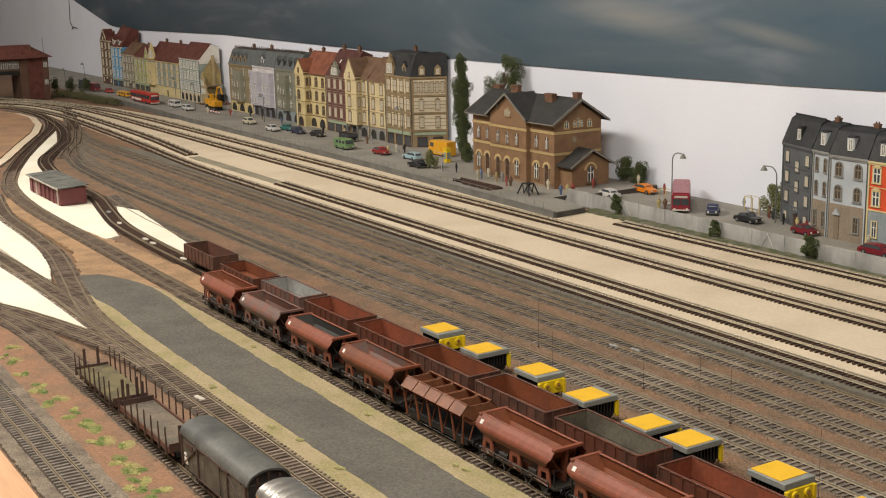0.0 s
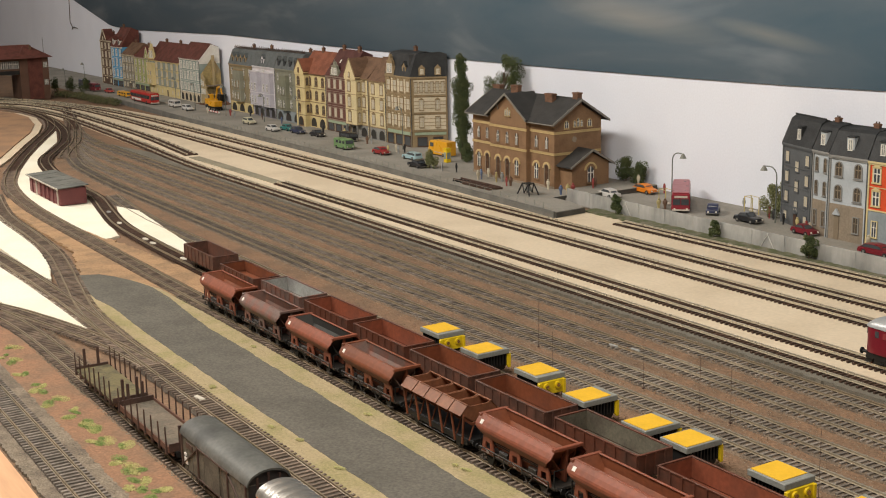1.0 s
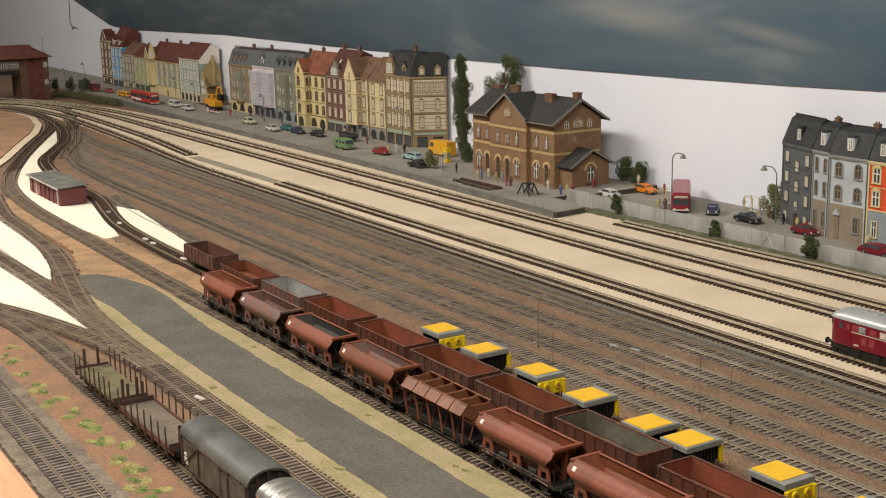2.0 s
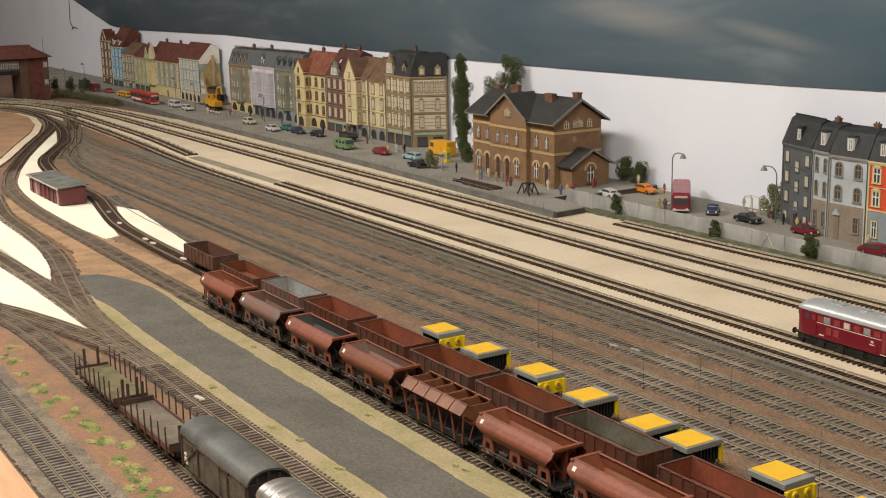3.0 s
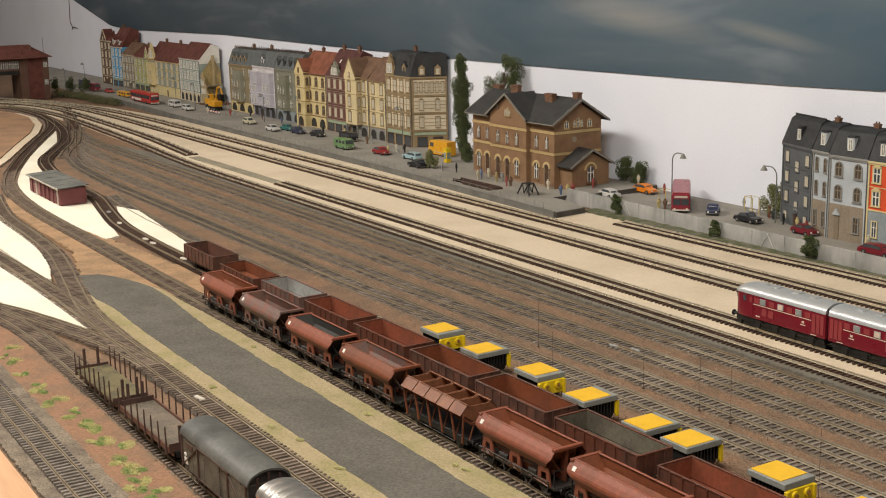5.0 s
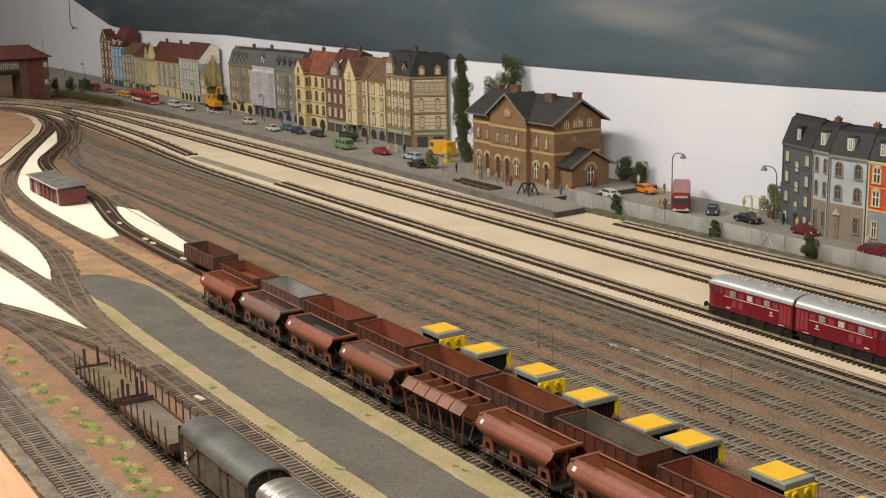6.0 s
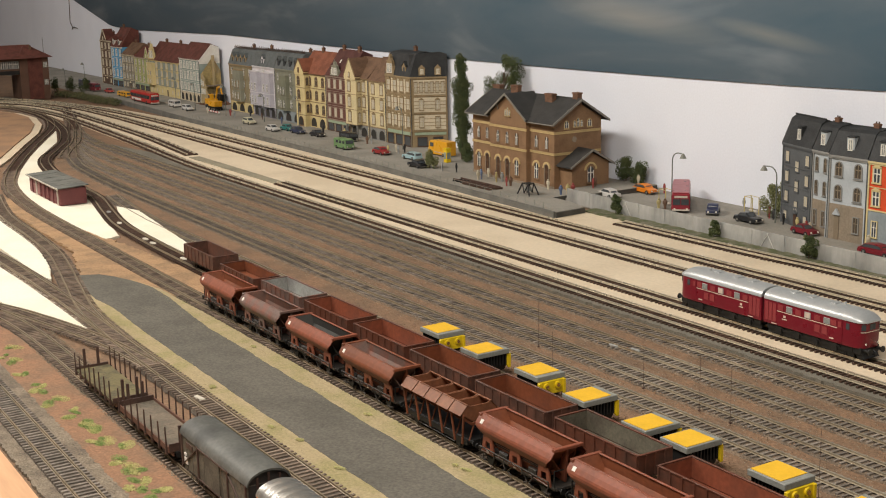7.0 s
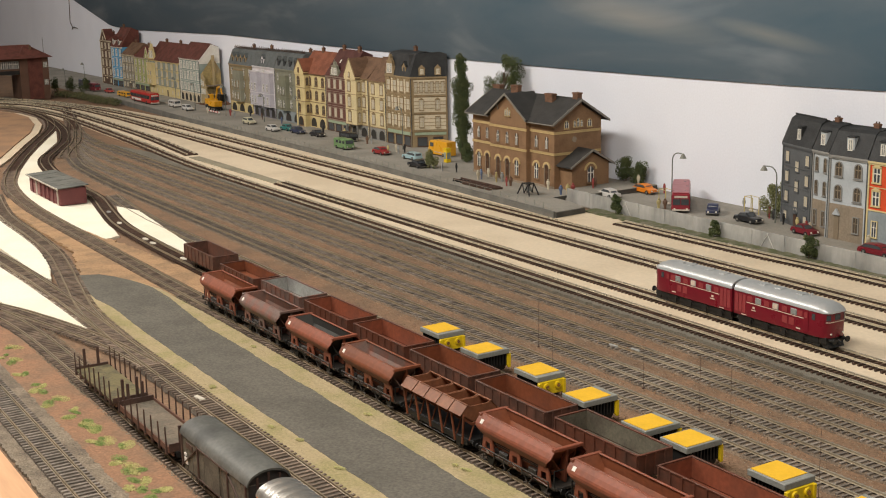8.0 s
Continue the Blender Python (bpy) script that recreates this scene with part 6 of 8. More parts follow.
    # row at the street end
    town_house((-1.318, 1.414), (-1.239, 1.389), 0.03, 0.124, 0.166, c["anthracite"], c["anthracite"], M_SLATE, 3, 3, "anthracite house with pale windows under black mansard", dormers=1, shed=True, z0=0.005, ground="door", chimneys=(), glass=M_CURTAIN, ww=0.34, wh=0.5, stair=1, dormer_mat=M_SLATE, band=True)
    town_house((-1.2375, 1.3885), (-1.2005, 1.3805), 0.05, 0.124, 0.163, c["ice"], M_GREYSTONE, M_SLATE, 2, 2, "ice-blue house corner with brown stone base", style="arch", glass=M_GLASSW, ww=0.34, band=False, door_col=9, z0=0.005, zg=0.05, ground_mat=M_STONE, ground="plain", dormers=1, shed=True, dormer_mat=c["ice"], chimneys=(0.3,))
    town_house((-1.2, 1.38), (-1.134, 1.38), 0.055, 0.122, 0.161, c["ice"], M_GREYSTONE, M_SLATE, 2, 2, "ice-blue house with arched brown windows and stone base", style="arch", glass=M_GLASSW, ww=0.34, band=False, door_col=0, z0=0.005, zg=0.05, ground_mat=M_STONE, ground="plain", dormers=1, shed=True, dormer_mat=c["ice"], chimneys=(0.75,))
    town_house((-1.133, 1.38), (-1.05, 1.38), 0.055, 0.121, 0.16, c["orange"], yel, M_SLATE, 3, 2, "bright orange house with yellow window trim", style="gable", z0=0.005, zg=0.05, ground_mat=c["bluegrey"], ground="plain", dormers=2, shed=True, dormer_mat=M_SLATEG, chimneys=(0.6,))
    town_house((-1.048, 1.38), (-0.93, 1.38), 0.055, 0.121, 0.16, c["orange"], yel, M_SLATE, 4, 2, "bright orange end house with yellow window trim", style="gable", z0=0.005, zg=0.05, ground_mat=c["bluegrey"], ground="plain", dormers=2, shed=True, dormer_mat=M_SLATEG, chimneys=(0.6,))


town()


# ---- station ----
M_BRICKW = mat("tan_brick", (0.225, 0.13, 0.067), 0.8, fine=700, coarse=40, col2=(0.185, 0.105, 0.055), var=0.18)
M_BAND = paint("yellow_brick_band", (0.51, 0.37, 0.175), 0.7, var=0.15)
M_STSLATE = mat("station_slate", (0.04, 0.038, 0.036), 0.6, fine=400, coarse=40, var=0.2, bump=0.3)
M_DOORWOOD = paint("brown_door_wood", (0.12, 0.065, 0.035), 0.6, var=0.2)
M_GREYWOOD = paint("grey_barge_board", (0.19, 0.175, 0.15), 0.6)


def station():
    st = thing("station_building", pose(-1.99, 1.308, 0.008), "tan brick station with yellow bands and dark slate roof", "station")
    W, D, H, R = 0.252, 0.102, 0.118, 0.15
    part("wall", Shape().prism([(0, 0), (D, 0), (D, H), (D / 2, R - 0.004), (0, H)], 0, W, "x"), M_BRICKW, st)
    # projecting middle bay with its own gable
    g0, g1, gp = 0.071, 0.182, 0.009
    gm, gz = (g0 + g1) / 2 - 0.01, 0.155
    part("middle_bay", Shape().prism([(g0, 0), (g1, 0), (g1, H), (gm + 0.01, gz - 0.0006), (g0, H)], -gp, 0.004, "y"), M_BRICKW, st)
    ov, th = 0.011, 0.0022
    def slope(name, a, b, x0, x1, axis="x"):
        part(name, Shape().prism([a, b, (b[0], b[1] + th), (a[0], a[1] + th)], x0, x1, axis), M_STSLATE, st)
    k = (R - H) / (D / 2)
    for x0, x1 in ((-ov, g0 - 0.0045), (g1 + 0.0045, W + ov)):
        slope("roof_slope", (-ov, H - ov * k), (D / 2, R), x0, x1)
        part("gutter", Shape().tube((x0, -ov, H - ov * k), (x1, -ov, H - ov * k), 0.0012, sides=6), M_GREYWOOD, st)
    slope("roof_slope", (0, H), (D / 2, R), g0 - 0.0045, g1 + 0.0045)
    slope("roof_slope", (D + ov, H - ov * k), (D / 2, R), -ov, W + ov)
    part("ridge", Shape().tube((-ov, D / 2, R + th), (W + ov, D / 2, R + th), 0.0013, sides=6), M_STSLATE, st)
    gx = (g0 + g1) / 2
    kk = (gz - H) / (gx - g0)
    slope("gable_slope", (g0 - 0.008, H - 0.008 * kk), (gx, gz), -gp - 0.006, D / 2 - 0.002, "y")
    slope("gable_slope", (g1 + 0.008, H - 0.008 * kk), (gx, gz), -gp - 0.006, D / 2 - 0.002, "y")
    for sg, e in ((-1, g0 - 0.008), (1, g1 + 0.008)):
        part("barge_board", Shape().prism([(e, H - 0.008 * kk - 0.001), (gx, gz - 0.001), (gx, gz + th + 0.0008), (e, H - 0.008 * kk + th + 0.0008)], -gp - 0.0076, -gp - 0.0059, "y"), M_GREYWOOD, st)
        part("bracket", Shape().tube((gx + sg * 0.03, -gp, H + 0.008), (gx + sg * 0.026, -gp - 0.006, H + 0.018), 0.0009, sides=6), M_GREYWOOD, st)
        ye = D / 2 + sg * (D / 2 + ov)
        for xe in (-ov, W + ov):
            part("barge_board", Shape().prism([(ye, H - ov * k - 0.001), (D / 2, R - 0.001), (D / 2, R + th + 0.0008), (ye, H - ov * k + th + 0.0008)], xe - 0.0009, xe + 0.0009, "x"), M_GREYWOOD, st)
        part("bracket", Shape().tube((W, D / 2 + sg * 0.03, H + 0.012), (W + ov, D / 2 + sg * 0.028, H + 0.018), 0.0009, sides=6), M_GREYWOOD, st)
    # bands
    for z, hh in ((0.0575, 0.0045), (0.094, 0.0045)):
        for dz, pr in ((0, 0.0008), (hh - 0.0012, 0.0016), (0, 0.0014)):
            tt = hh if pr == 0.0008 else 0.0012
            part("band", Shape().box(-pr, g0, -pr, 0.001, z + dz, z + dz + tt).box(g1, W + pr, -pr, 0.001, z + dz, z + dz + tt), M_BAND, st)
            part("band", Shape().box(g0 - pr, g1 + pr, -gp - pr, -gp + 0.001, z + dz, z + dz + tt), M_BAND, st)
            part("band", Shape().box(W - 0.001, W + pr, 0.0011, D, z + dz, z + dz + tt), M_BAND, st)
        n = 70
        tooth = Shape().box(-0.0008, 0.0008, -0.0012, 0.0003, 0, 0.0014).mesh("band_brick", M_BAND)
        for i in range(n):
            x = (i + 0.5) * W / n
            part("band_brick", tooth, None, st, m=pose(x, -gp if g0 < x < g1 else 0, z + hh * 0.4))
        for i in range(28):
            part("band_brick", tooth, None, st, m=pose(W, (i + 0.5) * D / 28, z + hh * 0.4, 0, 0, 90))
    # glazed double doors in the arched doorways
    for i, x in enumerate((0.048, 0.096, 0.125, 0.231)):
        y = -gp if g0 < x < g1 else 0
        for q in (-1, 1):
            part("door_leaf", Shape().ring([(x + q * 0.0026 - 0.0024, 0.002), (x + q * 0.0026 + 0.0024, 0.002), (x + q * 0.0026 + 0.0024, 0.027), (x + q * 0.0026 - 0.0024, 0.027)], [(x + q * 0.0026 - 0.0014, 0.0095), (x + q * 0.0026 + 0.0014, 0.0095), (x + q * 0.0026 + 0.0014, 0.0255), (x + q * 0.0026 - 0.0014, 0.0255)], y - 0.0011, y - 0.0004), M_DOORWOOD, st)
        part("door_transom", Shape().box(x - 0.0054, x + 0.0054, y - 0.0012, y - 0.0004, 0.027, 0.0285).box(x - 0.0004, x + 0.0004, y - 0.0011, y - 0.0004, 0.0285, 0.0375), M_DOORWOOD, st)
    part("plinth", Shape().box(-0.001, g0, -0.001, 0, 0, 0.004).box(g1, W + 0.001, -0.001, 0, 0, 0.004).box(g0 - 0.001, g1 + 0.001, -gp - 0.001, -gp, 0, 0.004), M_STONE, st)
    # openings: two storeys on the front
    for i, x in enumerate((0.02, 0.048, 0.096, 0.125, 0.154, 0.201, 0.231)):
        y = -gp if g0 < x < g1 else 0
        window(st, pose(x, y, 0.067), 0.0085, 0.0215, M_BRICKW, "arch", M_GLASS)
    for i, x in enumerate((0.02, 0.048, 0.096, 0.125, 0.154, 0.201, 0.231)):
        y = -gp if g0 < x < g1 else 0
        dark = i in (1, 2, 3, 6)
        window(st, pose(x, y, 0.0015 if dark else 0.012), 0.0115, 0.0385 if dark else 0.028, M_STONE if dark else M_BRICKW, "arcade" if dark else "arch", M_DARKDOOR if dark else M_GLASS)
        o, n = arch(0.0222, 0.02435, 10)[2:], arch(0.0148, 0.0206, 10)[2:]
        part("arch_trim", Shape().prism(o + n[::-1], -0.0018, 0.0004, "y"), M_BAND, st, m=pose(x, y, 0.0208))
    for dx, hh in ((-0.0065, 0.011), (0, 0.015), (0.0065, 0.011)):
        window(st, pose(gx + dx, -gp, 0.1165), 0.0045, hh, M_BAND, "arch")
        window(st, pose(W, D / 2 + dx * 1.15, 0.104, 0, 0, 90), 0.005, hh, M_BAND, "arch", M_GLASS)
    for dy in (-0.025, 0.025):
        window(st, pose(W, D / 2 + dy, 0.103, 0, 0, 90), 0.0085, 0.0125, M_BAND, "arch", M_GLASS)
    part("clock", Shape().tube((W - 0.0005, D * 0.42, 0.083), (W + 0.0012, D * 0.42, 0.083), 0.005, sides=20), M_STONE, st, "round pale station clock")
    # annex at the end
    aw, a0, a1, ah, ar = 0.034, 0.012, 0.092, 0.044, 0.067
    an = part("annex", Shape().prism([(a0, 0), (a1, 0), (a1, ah), ((a0 + a1) / 2, ar - 0.003), (a0, ah)], W, W + aw, "x"), M_BRICKW, st)
    am, ko = (a0 + a1) / 2, (ar - ah) / ((a1 - a0) / 2)
    for e in (a0 - 0.008, a1 + 0.008):
        part("annex_roof", Shape().prism([(e, ah - 0.008 * ko), (am, ar), (am, ar + th), (e, ah - 0.008 * ko + th)], W - 0.001, W + aw + 0.007, "x"), M_STSLATE, an)
        part("barge_board", Shape().prism([(e, ah - 0.008 * ko - 0.001), (am, ar - 0.001), (am, ar + th + 0.0006), (e, ah - 0.008 * ko + th + 0.0006)], W + aw + 0.0065, W + aw + 0.008, "x"), M_GREYWOOD, an)
    window(an, pose(W + aw, am, 0.011, 0, 0, 90), 0.014, 0.028, M_BRICKW, "arch", M_GLASS)
    o, n = arch(0.027, 0.02775, 10)[2:], arch(0.0205, 0.0245, 10)[2:]
    part("arch_trim", Shape().prism(o + n[::-1], -0.0018, 0.0004, "y"), M_BAND, an, m=pose(W + aw, am, 0.019, 0, 0, 90))
    for x, y in ((0.0, 0.058), (0.07, 0.05), (0.188, 0.04), (0.246, 0.054)):
        z = R - abs(y - D / 2) * k
        part("chimney", Shape().box(x - 0.011, x + 0.011, y - 0.0045, y + 0.0045, z - 0.008, z + 0.014).box(x - 0.012, x + 0.012, y - 0.0055, y + 0.0055, z + 0.012, z + 0.0145) if x < 0.23 else Shape().box(x - 0.007, x + 0.007, y - 0.005, y + 0.005, z - 0.008, z + 0.014).box(x - 0.008, x + 0.008, y - 0.006, y + 0.006, z + 0.012, z + 0.0145), M_CHIM, st, bevel=0.0003)


station()


# ---- bridge signal house at the far curve ----
def signal_house():
    s = thing("bridge_signal_house", pose(-4.18, 1.06, 0.0), "brown brick signal house bridging the tracks, red roof", "signal house")
    br = wallmat("dark_brown_brick", (0.11, 0.058, 0.038))
    # tower on the right, bridge to the left over the tracks
    part("tower", Shape().box(-0.08, 0.035, -0.045, 0.045, -0.002, 0.132), br, s)
    part("tower_face", Shape().box(0.035, 0.0365, -0.02, 0.025, 0.0, 0.13), M_TILE, s)
    part("bridge_cabin", Shape().box(-0.13, 0.03, -0.36, -0.0452, 0.092, 0.132), br, s)
    part("bridge_girder", Shape().box(-0.132, 0.0305, -0.36, -0.0455, 0.08, 0.0918), M_BLACK, s)
    part("far_pier", Shape().box(-0.13, 0.03, -0.42, -0.3605, -0.002, 0.132), br, s)
    for k in range(16):
        window(s, pose(0.03, -0.34 + k * 0.019, 0.1, 0, 0, 90), 0.0145, 0.02, M_GREYSTONE, "plain", M_GLASS)
    part("roof", Shape().prism([(0.055, 0.13), (-0.05, 0.168), (-0.15, 0.13)], -0.42, 0.01, "y"), M_TILE, s)
    part("tower_roof", Shape().loft([[Vector((-0.1, -0.055, 0.1305)), Vector((0.05, -0.055, 0.1305)), Vector((0.05, 0.058, 0.1305)), Vector((-0.1, 0.058, 0.1305))], [Vector((-0.04, -0.01, 0.168)), Vector((-0.03, -0.01, 0.168)), Vector((-0.03, 0.0, 0.168)), Vector((-0.04, 0.0, 0.168))]]), M_TILE, s)
    chimney(s, 0.0, 0.0, 0.155)
    for z in (0.045, 0.1):
        window(s, pose(0.035, 0.035, z, 0, 0, 90), 0.01, 0.014, M_GREYSTONE, "plain", M_GLASSL)


signal_house()


# ---- vehicles ----
M_TYRE = paint("black_tyre", (0.02, 0.02, 0.02), 0.7)
CAR_PAINTS = {}


def car_paint(name, col):
    if name not in CAR_PAINTS:
        CAR_PAINTS[name] = paint(name + "_car_paint", col, 0.3, var=0.05)
    return CAR_PAINTS[name]


def road_wheels(parent, xs, w, r=0.0036):
    for x in xs:
        for sg in (-1, 1):
            t = part("wheel", Shape().tube((x, sg * (w - 0.0012), r), (x, sg * (w + 0.0006), r), r, sides=14), M_TYRE, parent)
            part("hub_cap", Shape().tube((x, sg * (w + 0.0005), r), (x, sg * (w + 0.0009), r), r * 0.5, sides=10), M_SILVER, t)


def motor_car(x, y, turn, mtl, label, z=0.008, kind="saloon", scale=1.0):
    c = thing("motor_car", pose(x, y, z, 0, 0, turn), label, "car", "parked model cars")
    L, w = 0.0245 * scale, 0.0092
    lower = [(-L, 0.003), (-L - 0.0004, 0.0062), (-L + 0.001, 0.009), (L - 0.0125, 0.0096), (L - 0.001, 0.0082), (L, 0.0055), (L - 0.0006, 0.003)]
    loops = [[Vector((a * k, yy, b if b < 0.005 else b - d)) for a, b in lower] for yy, k, d in ((-w, 0.97, 0.0009), (-w * 0.86, 1, 0), (w * 0.86, 1, 0), (w, 0.97, 0.0009))]
    part("body", Shape().loft(loops), mtl, c, smooth=True)
    if kind == "estate":
        top = [(-L + 0.001, 0.0088), (-L + 0.0028, 0.0152), (L * 0.1, 0.0157), (L * 0.42, 0.0093)]
    elif kind == "round":
        top = [(-L + 0.003, 0.0085), (-L + 0.0095, 0.0142), (-L * 0.1, 0.0162), (L * 0.28, 0.0146), (L * 0.5, 0.0092)]
    else:
        top = [(-L + 0.0075, 0.0088), (-L + 0.0125, 0.0146), (L * 0.12, 0.0152), (L * 0.42, 0.0093)]
    cab = part("cabin", Shape().loft([[Vector((a, yy, b - (0.0006 if abs(yy) > w * 0.8 and b > 0.012 else 0))) for a, b in top] for yy in (-w * 0.88, -w * 0.7, w * 0.7, w * 0.88)]), mtl, c, smooth=True)
    mid = sum(a for a, b in top) / len(top)
    for sg in (-1, 1):
        pts = [(mid + (a - mid) * 0.86, 0.0102 + (b - 0.0088) * 0.66) for a, b in top]
        part("side_glass", Shape().prism(pts, sg * w * 0.885 - 0.0003, sg * w * 0.885 + 0.0003, "y"), M_GLASS, cab)
        part("headlight", Shape().tube((L - 0.001, sg * w * 0.66, 0.0062), (L + 0.0004, sg * w * 0.66, 0.0062), 0.0014, sides=10), M_LAMPGLASS, c)
        part("bumper", Shape().box(min(sg * L, sg * (L + 0.0008)), max(sg * L, sg * (L + 0.0008)), -w * 0.92, w * 0.92, 0.0032, 0.0042), M_SILVER, c)
    part("windscreen", Shape().prism([(L * 0.4, 0.0098), (top[-2][0] + 0.0012, top[-2][1] - 0.0012), (top[-2][0] + 0.0018, top[-2][1] - 0.001), (L * 0.435, 0.0099)], -w * 0.68, w * 0.68, "y"), M_GLASS, cab)
    part("rear_window", Shape().prism([(top[0][0] - 0.0002, 0.0102), (top[1][0] - 0.0004, top[1][1] - 0.0012), (top[1][0] + 0.0002, top[1][1] - 0.0012), (top[0][0] + 0.0004, 0.0102)], -w * 0.66, w * 0.66, "y"), M_GLASS, cab)
    road_wheels(c, (-L * 0.6, L * 0.6), w)
    return c


def van(x, y, turn, mtl, label, L=0.026, h=0.0215, z=0.008, roof=None, box=False):
    c = thing("delivery_van", pose(x, y, z, 0, 0, turn), label, "van", "parked model vans")
    w = 0.0105
    prof = [(-L, 0.003), (-L, h - 0.001), (-L + 0.002, h), (L - 0.008, h), (L - 0.004, h - 0.0015), (L - 0.0015, h * 0.55), (L, h * 0.45), (L, 0.003)]
    b = part("body", Shape().loft([[Vector((a, yy, q - d if q > h * 0.8 else q)) for a, q in prof] for yy, d in ((-w, 0.0012), (-w * 0.85, 0), (w * 0.85, 0), (w, 0.0012))]), mtl, c, smooth=True)
    for sg in (-1, 1):
        for x0, x1 in ((L * 0.45, L * 0.8), (-L * 0.1, L * 0.3), (-L * 0.65, -L * 0.25))[:1 if box else 3]:
            part("side_glass", Shape().box(x0, x1, sg * w - 0.0003, sg * w + 0.0003, h * 0.58, h * 0.85), M_GLASS, b)
        part("headlight", Shape().tube((L - 0.001, sg * w * 0.66, h * 0.32), (L + 0.0005, sg * w * 0.66, h * 0.32), 0.0015, sides=10), M_LAMPGLASS, c)
    part("windscreen", Shape().prism([(L - 0.0012, h * 0.58), (L - 0.0034, h * 0.88), (L - 0.0028, h * 0.89), (L - 0.0006, h * 0.58)], -w * 0.8, w * 0.8, "y"), M_GLASS, b)
    part("bumper", Shape().box(L, L + 0.0008, -w * 0.95, w * 0.95, 0.003, 0.0045), M_SILVER, c)
    if box:
        # separate cargo box behind the cab
        part("cargo_box", Shape().box(-L - 0.0005, L * 0.36, -w - 0.0006, w + 0.0006, h * 0.22, h + 0.0012), mtl, c, bevel=0.0006)
        part("cargo_rail", Shape().box(-L - 0.0002, L * 0.35, -w - 0.001, w + 0.001, h * 0.24, h * 0.28), M_PALE, c)
    if roof:
        part("roof_panel", Shape().box(-L + 0.002, L - 0.008, -w * 0.85, w * 0.85, h, h + 0.0006), roof, c)
    road_wheels(c, (-L * 0.58, L * 0.62), w)
    return c


def bus(x, y, turn, mtl, label, L=0.06, h=0.035, z=0.008, stripe=True):
    c = thing("bus", pose(x, y, z, 0, 0, turn), label, "bus")
    w = 0.0142
    part("body", Shape().box(-L, L, -w, w, 0.004, h), mtl, c, bevel=0.0018)
    part("roof", Shape().box(-L + 0.002, L - 0.002, -w + 0.0015, w - 0.0015, h, h + 0.0012), mtl, c, bevel=0.0005)
    for sg in (-1, 1):
        n = 6
        for k in range(n):
            x0 = -L + 0.004 + k * (2 * L - 0.008) / n
            part("side_window", Shape().box(x0 + 0.0008, x0 + (2 * L - 0.008) / n - 0.0008, sg * w - 0.0003, sg * w + 0.0004, h * 0.52, h * 0.82), M_GLASS, c)
        if stripe:
            part("side_panel", Shape().box(-L * 0.85, L * 0.1, sg * w - 0.0003, sg * w + 0.0005, h * 0.24, h * 0.44), M_MARK, c, "blank white advertising panel")
        part("headlight", Shape().tube((L - 0.0005, sg * w * 0.66, h * 0.22), (L + 0.0006, sg * w * 0.66, h * 0.22), 0.0016, sides=10), M_LAMPGLASS, c)
        part("front_window", Shape().box(L - 0.0004, L + 0.0005, min(sg * 0.0006, sg * w * 0.86), max(sg * 0.0006, sg * w * 0.86), h * 0.42, h * 0.72), M_GLASS, c)
    part("destination_board", Shape().box(L - 0.0004, L + 0.0006, -w * 0.7, w * 0.7, h * 0.78, h * 0.88), M_PALE, c)
    part("bumper", Shape().box(L, L + 0.0009, -w * 0.95, w * 0.95, 0.004, 0.0062), M_PALE, c)
    road_wheels(c, (-L * 0.6, L * 0.62), w, 0.0056)
    return c


